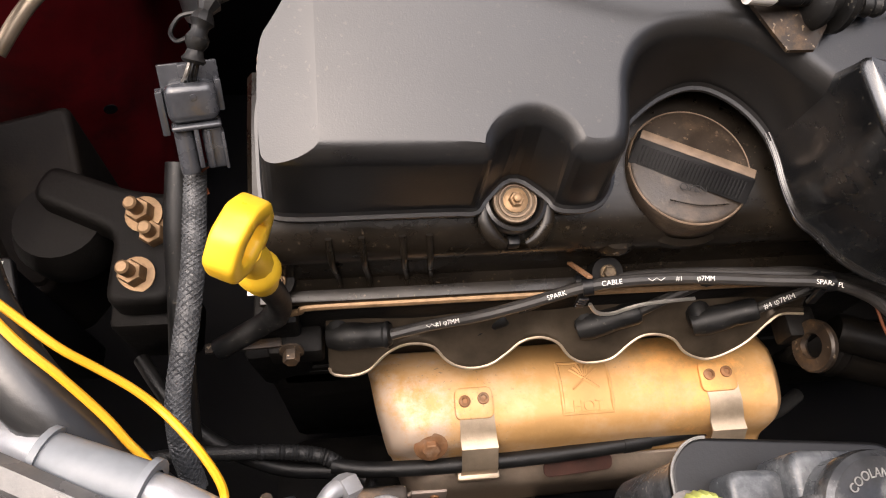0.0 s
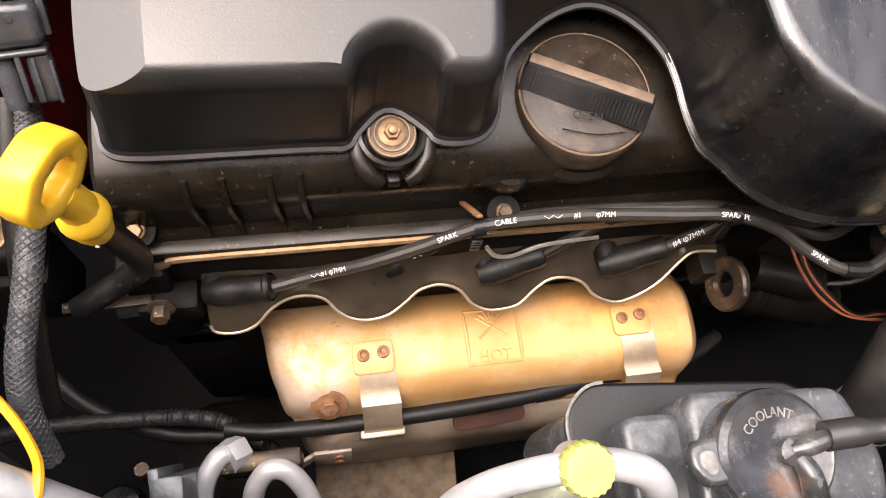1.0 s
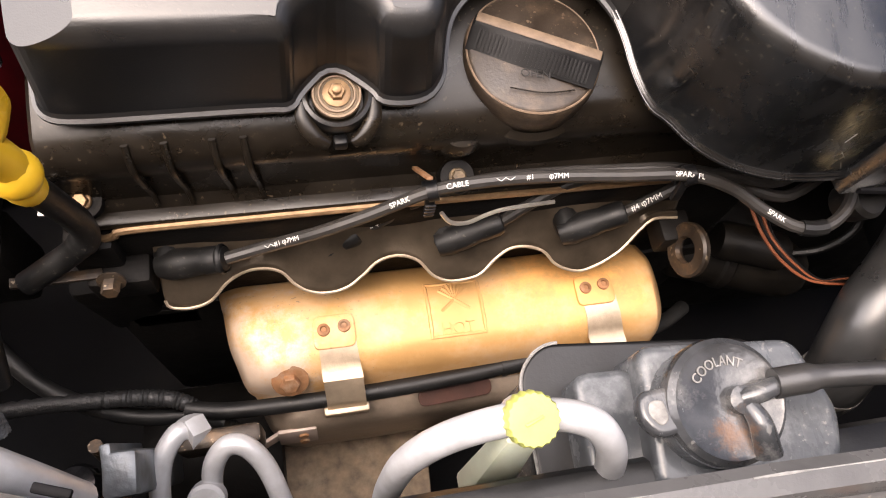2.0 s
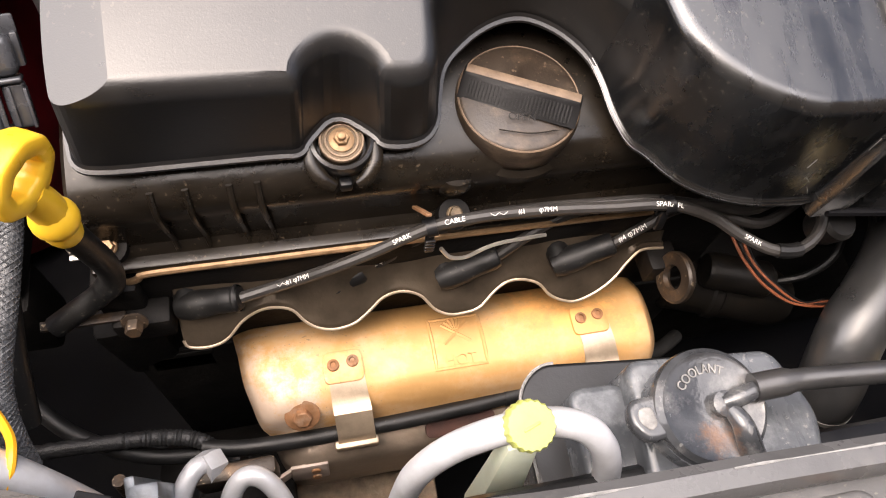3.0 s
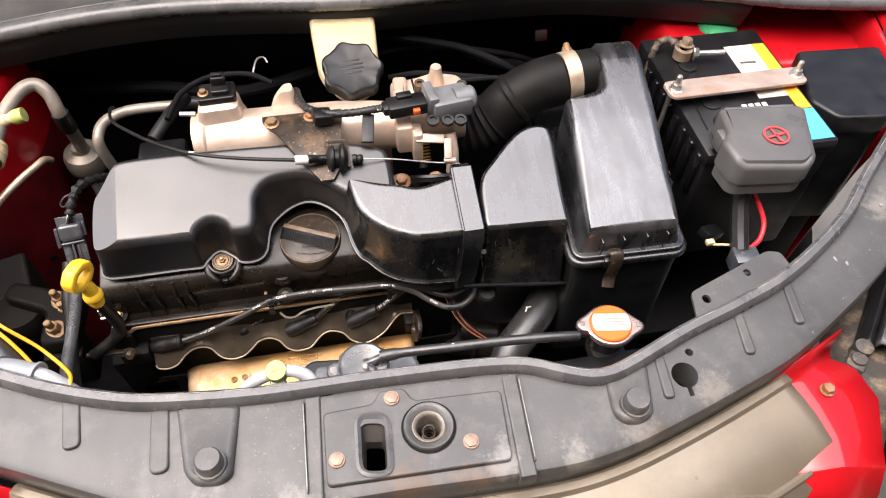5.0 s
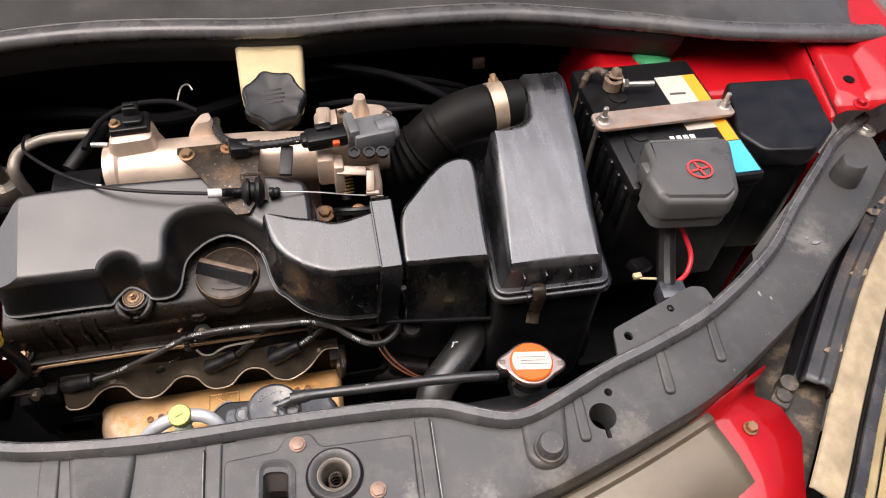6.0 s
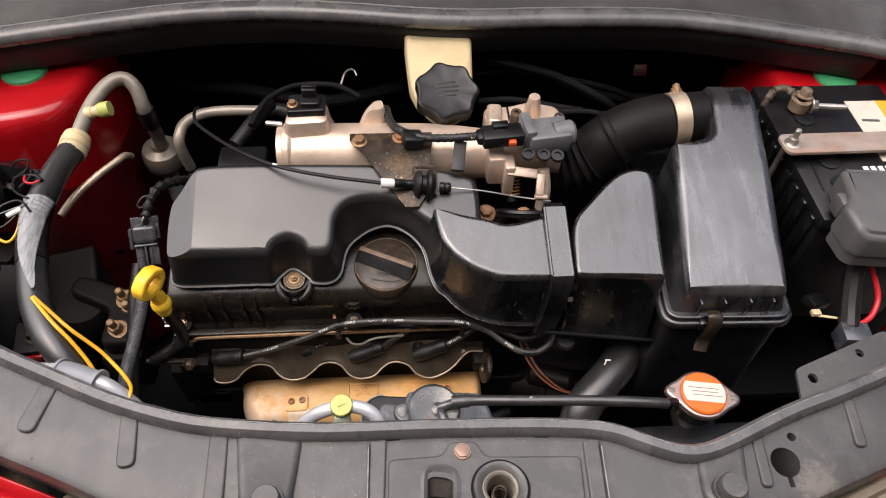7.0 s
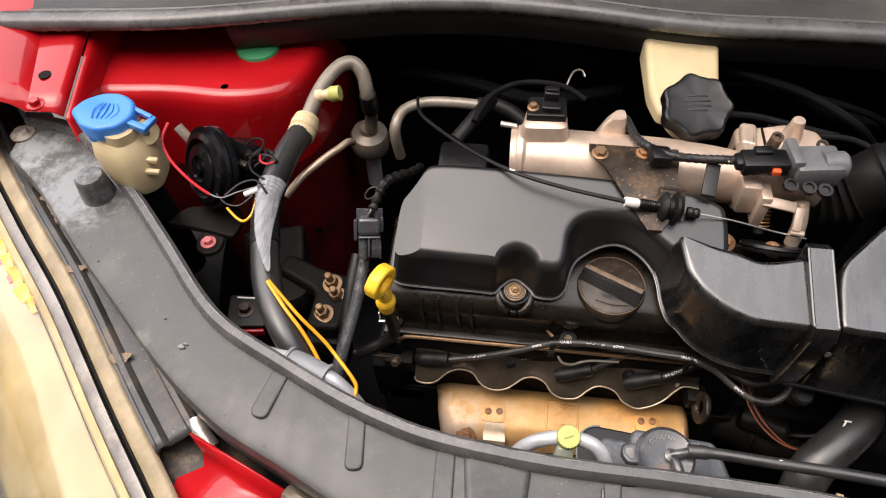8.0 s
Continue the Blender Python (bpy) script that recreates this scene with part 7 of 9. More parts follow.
def make_front_pipes():
    t = thing("condenser_pipe", (0.40, 0.09, 0.66), "bare aluminium pipe bend with a lime green service cap", "pipe")
    part("pipe", tube([(0.350, 0.070, 0.62), (0.352, 0.082, 0.680), (0.3555, 0.0885, 0.722), (0.362, 0.093, 0.747), (0.376, 0.0965, 0.766), (0.396, 0.098, 0.7775), (0.416, 0.097, 0.7815), (0.431, 0.0925, 0.779), (0.4405, 0.085, 0.769), (0.4450, 0.077, 0.752), (0.447, 0.070, 0.725), (0.448, 0.065, 0.66)], 0.0066, 16, 6), PIPE, t)
    ax = V(0, -0.25, 1).normalized()
    c = V(0.4055, 0.0975, 0.780)
    bm = bmesh.new()
    loops = []
    for r, h in ((0, 0), (0.0096, 0), (0.0104, 0.0016), (0.0104, 0.0085), (0.0096, 0.0102), (0.0035, 0.0106), (0, 0.0106)):
        loops.append([c + ax.to_track_quat("Z", "Y").to_matrix() @ V((r + (0.0007 * (k % 2) if r > 0.009 else 0)) * math.cos(2 * math.pi * k / 40) + 1e-6, (r + (0.0007 * (k % 2) if r > 0.009 else 0)) * math.sin(2 * math.pi * k / 40), h) for k in range(40)])
    rings(bm, loops)
    part("service_cap", bm, LIME, t, "lime green ribbed service cap")
    part("cap_mark", box((0.4055, 0.0945, 0.7905), (0.008, 0.0012, 0.0008), 0.0002, (-14, 0, 20)), LIME, t)
    part("port", lathe([(0, -0.012), (0.009, -0.012), (0.009, 0.002), (0, 0.002)], c, ax, 20), PIPE, t)
    part("pipe_band", tube([(0.4462, 0.0735, 0.740), (0.4470, 0.0705, 0.727), (0.4476, 0.0680, 0.712)], 0.0069, 16, 3), CREAM, t, "yellowed tape band")
    for k in range(4):
        part("band_mark", box((0.4445 + 0.0014 * k, 0.0648, 0.7275 - 0.0004 * k), (0.0009, 0.0008, 0.0034), 0.0001, (20, 0, 0)), DARKSTEEL, t, "small dark printed marks")
    b = thing("pipe_block", (0.405, 0.08, 0.66), "pale plastic block under the service port", "bracket")
    part("block", box((0.4045, 0.088, 0.718), (0.026, 0.016, 0.11), 0.003, (-6, 0, 0), taper=0.6), PALEGREEN, b)
    u = thing("compressor_pipes", (0.26, 0.12, 0.56), "two bare aluminium pipe bends with union nuts", "pipe")
    part("pipe", tube([(0.226, 0.085, 0.58), (0.227, 0.106, 0.600), (0.231, 0.126, 0.612), (0.240, 0.1395, 0.616), (0.247, 0.142, 0.612)], 0.0062, 12, 6), PIPE, u)
    part("pipe", tube([(0.255, 0.098, 0.585), (0.259, 0.117, 0.612), (0.268, 0.1275, 0.622), (0.279, 0.1265, 0.622), (0.289, 0.115, 0.613), (0.296, 0.095, 0.598), (0.30, 0.075, 0.57)], 0.0062, 12, 6), PIPE, u)
    part("union_nut", lathe([(0, -0.006), (0.010, -0.006), (0.011, 0), (0.010, 0.006), (0, 0.006)], (0.249, 0.141, 0.611), (0.6, 0.3, -0.4), 6), PIPE, u)
    part("union_nut", lathe([(0, 0), (0.011, 0), (0.011, 0.010), (0.009, 0.012), (0, 0.012)], (0.2545, 0.103, 0.603), (0, -0.4, 1), 20), PIPE, u)
    part("pipe_clamp", box((0.263, 0.135, 0.600), (0.05, 0.012, 0.03), 0.003), DARKSTEEL, u)
    v = thing("support_bracket", (0.20, 0.10, 0.55), "grey steel upright bracket", "bracket")
    part("upright", join(box((0.219, 0.125, 0.595), (0.018, 0.024, 0.12), 0.003, (8, 0, 0)), box((0.2125, 0.128, 0.62), (0.006, 0.020, 0.07), 0.0015, (8, 0, 6))), BLUESTEEL, v, "bluish bare steel upright")
    part("threaded_rod", tube([V(0.2015, 0.122 + 0.2 * h, 0.565 + h) for h in [0.0012 * k for k in range(60)]], lambda u: 0.0036 + 0.0004 * math.sin(u * 190), 9, 1, straight=True), DARKSTEEL, v)
    part("rod_nut", box((0.2005, 0.108, 0.590), (0.014, 0.012, 0.016), 0.002, (10, 0, 8)), RUST, v, "rusty square nut")
    part("damper", lathe([(0, 0), (0.014, 0), (0.0145, 0.004), (0.0145, 0.034), (0.011, 0.040), (0, 0.041)], (0.182, 0.112, 0.575), (0.05, 0.2, 1), 24), GLOSS, v, "glossy black rubber damper")
    # added plate, high enough to catch light, stands in for the brown ground
    d = thing("ground_stand_in", (0.35, 0.13, 0.40), "speckled brown plate added under the exhaust shield in place of the ground", "plate")
    part("plate", slab(fillet([(0.285, 0.075), (0.400, 0.070), (0.405, 0.150), (0.290, 0.155)], 0.008), 0.452, 0.456, 0.001), GRIME, d)
    part("stay", box((0.345, 0.11, 0.36), (0.03, 0.02, 0.19), 0.003), CAVITY, d)
    w = thing("low_pressure_pipe", (0.14, 0.14, 0.72), "pale grey pipe with a rubber sleeve", "pipe")
    part("pipe", tube([(0.085, 0.168, 0.760), (0.110, 0.152, 0.780), (0.135, 0.141, 0.796), (0.165, 0.1290, 0.803), (0.190, 0.119, 0.798), (0.212, 0.107, 0.772), (0.225, 0.098, 0.73)], 0.0078, 14, 6), PIPE, w)
    part("sleeve", tube([(0.140, 0.1390, 0.7985), (0.155, 0.133, 0.802), (0.180, 0.123, 0.8015)], 0.0108, 16, 5), SLEEVE, w, "pale grey rubber sleeve")
    for p in ((0.140, 0.1390, 0.7985), (0.180, 0.123, 0.8015)):
        part("sleeve_lip", lathe([(0.009, -0.0015), (0.013, -0.0015), (0.013, 0.0015), (0.009, 0.0015)], p, (0.92, -0.40, 0), 18), SLEEVE, w)


def make_hoses():
    t = thing("front_coolant_hose", (0.33, 0.15, 0.56), "thin black hose clipped along the heat shield", "hose")
    part("hose", tube([(0.238, 0.163, 0.572), (0.262, 0.158, 0.573), (0.30, 0.156, 0.576), (0.338, 0.1555, 0.579), (0.38, 0.1565, 0.579), (0.43, 0.159, 0.579), (0.48, 0.164, 0.579), (0.53, 0.170, 0.579), (0.57, 0.176, 0.576), (0.60, 0.19, 0.565)], 0.0056, 12, 6), RUBBER, t)
    part("hose_joint", tube([(0.448, 0.1605, 0.579), (0.458, 0.1615, 0.579), (0.468, 0.1625, 0.579)], 0.0064, 12, 3), RUBBER, t)
    u = thing("corrugated_loom", (0.18, 0.17, 0.56), "black corrugated wiring loom", "cable")
    part("loom", tube([(0.06, 0.175, 0.555), (0.126, 0.178, 0.568), (0.187, 0.1755, 0.573), (0.215, 0.173, 0.574), (0.235, 0.168, 0.573), (0.25, 0.158, 0.562), (0.265, 0.150, 0.54)], lambda k: 0.0054 + 0.0005 * math.sin(k * 260), 12, 16), BRAID, u)
    part("loom", tube([(0.10, 0.25, 0.57), (0.125, 0.215, 0.575), (0.155, 0.186, 0.566), (0.20, 0.166, 0.560), (0.24, 0.160, 0.562), (0.262, 0.152, 0.565)], 0.0056, 12, 7), RUBBER, u)
    part("zip_tail", box((0.272, 0.138, 0.552), (0.010, 0.0016, 0.003), 0.0004, (0, 40, 20)), STEEL, u)
    v = thing("radiator_hose", (0.69, 0.15, 0.60), "thick black lower radiator hose with a bend", "hose")
    part("hose", tube([(0.752, 0.250, 0.668), (0.738, 0.215, 0.676), (0.718, 0.188, 0.673), (0.695, 0.166, 0.668), (0.676, 0.149, 0.660), (0.666, 0.132, 0.645), (0.662, 0.114, 0.615), (0.660, 0.105, 0.56)], 0.0215, 24, 7), HOSE, v)
    part("chalk_mark", join(box((0.7000, 0.1830, 0.6905), (0.010, 0.0016, 0.0008), 0, (0, -25, 60)), box((0.7040, 0.1870, 0.6915), (0.007, 0.0014, 0.0008), 0, (0, -25, -20))), PRINT, v, "pale chalk mark")
    part("hose_clamp", tube([(0.6622, 0.115, 0.617), (0.6612, 0.110, 0.590), (0.6605, 0.107, 0.575)], 0.0224, 20, 3), STEEL, v)
    w = thing("thin_wires", (0.66, 0.20, 0.62), "thin black, brown and orange wires hanging beside the engine", "wire")
    for k, (off, m_) in enumerate(((0.0, OWIRE), (0.0035, BLACK), (0.0065, OWIRE), (0.0090, BLACK))):
        part("wire", tube([(0.606 + off, 0.236, 0.676), (0.611 + off, 0.222, 0.668), (0.618 + off, 0.206, 0.660 - 0.3 * off), (0.632 + off, 0.190, 0.650), (0.654 + off, 0.178, 0.640 - 0.2 * off), (0.686, 0.174 + off * 0.6, 0.632), (0.716, 0.176 + off * 0.6, 0.622)], 0.0011, 6, 6), m_, w)
    x = thing("round_plug", (0.645, 0.165, 0.70), "black ribbed round plug under the duct", "plug")
    part("plug", lathe([(0, -0.015), (0.011, -0.015), (0.0125, -0.01), (0.0125, 0.004), (0.010, 0.007), (0, 0.007)], (0.652, 0.203, 0.712), (0.1, -0.3, 1), 20), RUBBER, x)
    y = thing("plastic_elbow", (0.70, 0.10, 0.64), "yellowed plastic hose fitting", "fitting")
    part("elbow", tube([(0.688, 0.108, 0.66), (0.702, 0.104, 0.664), (0.716, 0.098, 0.660), (0.724, 0.090, 0.645)], 0.0095, 14, 5), CREAM, y)
    part("elbow_ring", lathe([(0.006, -0.003), (0.0125, -0.003), (0.0125, 0.003), (0.006, 0.003)], (0.690, 0.1075, 0.661), (1, -0.3, 0.2), 18), CREAM, y)


# ---- battery side ----
def make_battery():
    t = thing("battery", (1.01, 0.37, 0.62), "black car battery with cream, orange and blue label", "battery")
    z = 0.848
    part("case", box((1.008, 0.372, 0.748), (0.165, 0.225, 0.19), 0.005), BLACK, t)
    blid = part("lid", box((1.008, 0.372, 0.8385), (0.170, 0.230, 0.020), 0.004), BLACK, t, "glossy black lid")
    for k in range(8):
        part("case_rib", box((0.9235, 0.275 + 0.023 * k, 0.806), (0.008, 0.012, 0.062), 0.0025), GLOSS, t, "glossy black rib")
    part("label", slab([(1.030, 0.452), (1.070, 0.452), (1.070, 0.344), (1.030, 0.344)], z, z + 0.0012, 0.0003), PAPER, blid, "faded cream paper label")
    part("label_stripe", slab([(1.070, 0.452), (1.088, 0.452), (1.088, 0.318), (1.070, 0.318)], z, z + 0.0012, 0.0003), AMBER, blid, "orange label stripe")
    part("label_foot", slab([(1.056, 0.316), (1.088, 0.316), (1.088, 0.262), (1.056, 0.262)], z + 0.0006, z + 0.0018, 0.0003), LBLUE, blid, "light blue label corner")
    part("label_band", slab([(1.000, 0.318), (1.060, 0.318), (1.060, 0.300), (1.000, 0.300)], z + 0.0006, z + 0.0020, 0.0003), NAVY, blid, "navy label band")
    for k in range(4):
        part("label_print", box((1.004 + 0.009 * k, 0.331, z + 0.001), (0.006, 0.010, 0.0012), 0.0002), PRINT, blid, "small pale print block")
    part("label_print", box((1.048, 0.415, z + 0.0014), (0.022, 0.004, 0.0006), 0.0001, (0, 0, -4)), GREY, blid, "faint printed line")
    for y in (0.31, 0.345, 0.42):
        part("vent_plug", lathe([(0, 0), (0.012, 0), (0.012, 0.0025), (0.009, 0.003), (0, 0.003)], (0.965, y, z), seg=20), BLACK, blid)
    part("handle_groove", tube([(0.940, 0.30, z + 0.001), (0.945, 0.36, z + 0.0015), (0.955, 0.40, z + 0.0015), (0.975, 0.415, z + 0.0012)], 0.0012, 5, 5), BLACK, t)
    for k in range(3):
        part("side_print", box((0.9225, 0.330 - 0.012 * k, 0.755 - 0.004 * k), (0.0008, 0.009, 0.022), 0.0002), GREY, t, "pale mark on the case side")
    b = thing("battery_hold_down", (1.005, 0.355, 0.85), "rusty steel hold-down bar with two nuts", "bracket")
    part("bar", moved(slab(fillet([(-0.097, -0.016), (0.097, -0.016), (0.097, 0.016), (-0.097, 0.016)], 0.010), 0, 0.004, 0.001), pose(1.002, 0.363, 0.8600, 0, 3, 4.0)), BAR, b, "rust-streaked galvanised bar")
    for x, zz in ((0.917, 0.867), (1.089, 0.858)):
        part("nut", hexbolt((x, 0.363 + (x - 1.0) * 0.075, zz + 0.001), r=0.0062, h=0.007, washer=1.5, stud=0.012), STEEL, b, "grey nut on a threaded rod")
    part("j_rod", tube([(0.917, 0.364, 0.866), (0.914, 0.362, 0.80), (0.913, 0.360, 0.68)], 0.0034, 10, 4), STEEL, b, "thin steel J-hook rod")
    n = thing("negative_terminal", (0.965, 0.435, 0.85), "corroded brass battery terminal clamp with cable", "terminal")
    part("clamp", lathe([(0.006, 0), (0.012, 0), (0.012, 0.014), (0.006, 0.014)], (0.962, 0.437, 0.852), seg=18), OXIDE, n)
    part("clamp_bolt", join(hexbolt((0.972, 0.430, 0.862), (0.9, -0.2, 0.1), r=0.0065, h=0.006), lathe([(0, 0), (0.0036, 0), (0.0036, 0.036), (0, 0.036)], (0.978, 0.4285, 0.8625), (0.95, -0.1, 0), 10)), STEEL, n, "pale clamp bolt")
    part("clamp_nut", hexbolt((0.966, 0.442, 0.867), (0.1, 0.1, 1), r=0.007, h=0.008), OXIDE, n)
    part("earth_cable", tube([(0.958, 0.445, 0.864), (0.948, 0.456, 0.867), (0.936, 0.458, 0.862), (0.928, 0.452, 0.848), (0.924, 0.448, 0.80)], lambda u: 0.0052 - 0.001 * u + 0.0009 * math.sin(u * 60), 10, 6), EARTH, n, "dirty brown braided earth strap")
    c = thing("terminal_cover", (0.985, 0.25, 0.82), "grey plastic fuse cover with a red plus sign", "fuse box")
    o = fillet([(0.943, 0.299), (1.040, 0.290), (1.045, 0.282), (1.020, 0.206), (1.006, 0.198), (0.934, 0.206), (0.926, 0.214), (0.923, 0.246), (0.936, 0.258)], 0.006)
    top = lambda x, y: 0.884 - 0.010 * clamp01((0.222 - y) / 0.024) ** 1.5
    cov = part("cover", join(slab(o, lambda x, y: 0.850, top, 0.006, 4), slab(inset(o, -0.0025), 0.832, 0.853, 0.003)), FUSEGREY, c)
    part("cover_latch", box((0.934, 0.262, 0.866), (0.010, 0.018, 0.022), 0.002), FUSEGREY, c)
    part("cover_hinge", tube([(0.950, 0.2985, 0.879), (0.99, 0.295, 0.879), (1.034, 0.291, 0.879)], 0.0032, 10, 3), FUSEGREY, c)
    ring = lathe([(0.0125, -0.0005), (0.0125, 0.0008), (0.0148, 0.0008), (0.0148, -0.0005), (0.0125, -0.0005)], (0.987, 0.243, 0.8842), (0, 0, 1), 36)
    part("plus_ring", ring, REDPRINT, cov, "red printed ring")
    for a in (10, 100):
        part("plus_bar", box((0.987, 0.243, 0.8845), (0.022, 0.0028, 0.0009), 0.0002, (0, 0, a)), REDPRINT, cov, "red printed plus bar")
    w = thing("battery_wiring", (0.955, 0.18, 0.74), "black connectors with red wire under the fuse cover", "wiring")
    part("loom", tube([(0.962, 0.23, 0.82), (0.960, 0.215, 0.80), (0.955, 0.19, 0.78), (0.95, 0.17, 0.77)], 0.011, 10, 5), RUBBER, w)
    part("red_lead", tube([(0.975, 0.222, 0.815), (0.984, 0.212, 0.800), (0.988, 0.196, 0.785), (0.978, 0.180, 0.775), (0.962, 0.172, 0.770)], 0.0030, 9, 6), RWIRE, w, "red insulated lead")
    part("connector", box((0.952, 0.160, 0.765), (0.030, 0.024, 0.026), 0.002, (0, 0, -6)), CONN, w, "grey-black connector")
    part("connector", box((0.938, 0.215, 0.755), (0.030, 0.018, 0.012), 0.002, (0, 20, 20)), BLACK, w)
    part("connector_foot", box((0.953, 0.146, 0.757), (0.022, 0.012, 0.016), 0.0015), BLACK, w)
    part("cable_tie", join(box((0.921, 0.190, 0.770), (0.010, 0.007, 0.006), 0.001), box((0.938, 0.184, 0.769), (0.030, 0.003, 0.0018), 0.0005, (0, 0, -12))), CREAM, w, "white nylon cable tie")
    part("tray", box((1.02, 0.36, 0.48), (0.20, 0.25, 0.02), 0.004), CAVITY, w)
    f = thing("fuse_box", (1.165, 0.35, 0.72), "dark grey fuse box with smooth lid", "fuse box")
    poly = fillet([(1.092, 0.330), (1.112, 0.292), (1.175, 0.284), (1.222, 0.318), (1.244, 0.420), (1.124, 0.428)], 0.010)
    part("lid", slab(poly, 0.825, 0.850, 0.004), BLACK, f, "smooth black lid")
    part("lower_box", slab(inset(poly, 0.004), 0.66, 0.826, 0.002), BLACK, f)
    part("foot", box((1.165, 0.35, 0.56), (0.06, 0.06, 0.21), 0.005), CAVITY, f)


# ---- intake side ----
def make_manifold():
    t = thing("intake_manifold", (0.45, 0.40, 0.76), "cast aluminium intake manifold with sensor and bolts", "manifold")
    ax = [(0.334, 0.403, 0.828), (0.338, 0.403, 0.828), (0.40, 0.403, 0.829), (0.50, 0.401, 0.828), (0.565, 0.397, 0.826), (0.580, 0.395, 0.825)]
    part("plenum", tube(ax, lambda u: 0.020 if u < 0.005 else (0.0335 if u < 0.62 else 0.0335 - 0.006 * (u - 0.62) / 0.38), 28, 6, flat=0.92), ALU, t)
    part("plenum_end", lathe([(0, 0), (0.026, 0), (0.034, 0.004), (0.0345, 0.010), (0.032, 0.014)], (0.334, 0.403, 0.828), (1, 0, 0), 32), ALU, t)
    tower = bmesh.new()
    rings(tower, [[V(x, y, z) for x, y in fillet([(0.340 - g, 0.395 - g), (0.392 + g, 0.398 - g), (0.388 + g, 0.442 + g), (0.346 - g, 0.440 + g)], 0.010)] for g, z in ((0.008, 0.830), (0.002, 0.852), (0.0, 0.868), (-0.002, 0.8755), (-0.006, 0.878))])
    part("sensor_tower", tower, ALU, t)
    cap = fillet([(0.345, 0.406), (0.388, 0.408), (0.387, 0.438), (0.346, 0.437)], 0.005)
    part("sensor", join(slab(cap, 0.877, 0.886, 0.002), slab(fillet([(0.360, 0.412), (0.382, 0.412), (0.382, 0.432), (0.360, 0.432)], 0.005), 0.885, 0.892, 0.002), box((0.370, 0.430, 0.896), (0.016, 0.014, 0.012), 0.002), box((0.370, 0.428, 0.903), (0.012, 0.004, 0.004), 0.0008)), BLACK, t, "black sensor housing")
    part("sensor_screw", hexbolt((0.3515, 0.418, 0.886), r=0.0042, h=0.004), BRASS, t)
    part("sensor_spigot", lathe([(0, 0), (0.0032, 0), (0.0032, 0.018), (0, 0.018)], (0.336, 0.418, 0.858), (-1, 0.1, 0.05), 10), STEEL, t)
    horn = bmesh.new()
    rings(horn, [[V(x, y, z) for x, y in fillet([(0.421 + g, 0.418 + g * 0.5), (0.456 - g * 0.2, 0.420 + g * 0.5), (0.456 - g * 0.4, 0.446 - g * 0.3), (0.430 + g, 0.444 - g * 0.3)], 0.008)] for g, z in ((-0.006, 0.835), (0.0, 0.850), (0.006, 0.864), (0.012, 0.871))])
    part("boss", horn, ALU, t)
    for x in (0.36, 0.425, 0.49, 0.55):
        part("runner", tube([(x, 0.418, 0.82), (x, 0.435, 0.79), (x, 0.42, 0.74), (x, 0.39, 0.70)], 0.019, 16, 5), ALU, t)
    part("throttle_flange", lathe([(0, 0), (0.033, 0), (0.036, 0.002), (0.036, 0.010), (0.030, 0.012), (0, 0.012)], (0.572, 0.393, 0.832), (1, 0, 0), 24), ALU, t)
    b = thing("cable_bracket", (0.46, 0.36, 0.84), "dusty dark steel bracket holding the throttle cable", "bracket")
    loops = []
    for y, z, x0, x1 in ((0.395, 0.862, 0.414, 0.507), (0.384, 0.8625, 0.414, 0.507), (0.374, 0.8625, 0.420, 0.506), (0.362, 0.862, 0.430, 0.504), (0.345, 0.8605, 0.440, 0.502), (0.325, 0.8540, 0.453, 0.500), (0.308, 0.8470, 0.466, 0.495), (0.298, 0.8430, 0.474, 0.488)):
        loops.append([V(x0, y, z), V(x1, y, z), V(x1, y, z - 0.002), V(x0, y, z - 0.002)])
    bm = bmesh.new()
    rings(bm, loops)
    part("plate", bm, DARKSTEEL, b)
    part("plate_bolt", hexbolt((0.4250, 0.380, 0.8625), r=0.0066, h=0.005, washer=1.35), BRASS, b, "yellow flange bolt")
    part("plate_bolt", hexbolt((0.4710, 0.385, 0.8625), r=0.0066, h=0.004, washer=1.35), RUST, b, "rusty flange bolt")
    part("holder", tube([(0.484, 0.312, 0.8475), (0.484, 0.326, 0.857), (0.4845, 0.3335, 0.864), (0.487, 0.3350, 0.866), (0.504, 0.3335, 0.866), (0.5065, 0.332, 0.864), (0.507, 0.325, 0.857), (0.507, 0.311, 0.8475)], 0.0026, 6, 3, flat=0.5), DARKSTEEL, b)
    c = thing("throttle_cable", (0.40, 0.35, 0.845), "black throttle cable with rubber grommet and bare wire", "cable")
    part("sheath", tube([(0.205, 0.545, 0.78), (0.208, 0.522, 0.795), (0.217, 0.485, 0.808), (0.240, 0.448, 0.822), (0.285, 0.390, 0.846), (0.335, 0.344, 0.8640), (0.390, 0.325, 0.8655), (0.449, 0.314, 0.864)], 0.0021, 10, 7), RUBBER, c)
    part("ferrule", lathe([(0, 0), (0.0052, 0), (0.0052, 0.013), (0.0040, 0.015), (0, 0.015)], (0.448, 0.3140, 0.864), (0.98, 0.05, -0.16), 16), WHITE, c, "pale metal ferrule")
    part("adjuster", tube([(0.462, 0.315, 0.8620), (0.484, 0.318, 0.857)], lambda u: 0.0046 + 0.0006 * math.sin(u * 90), 14, 30, straight=False), BLACK, c)
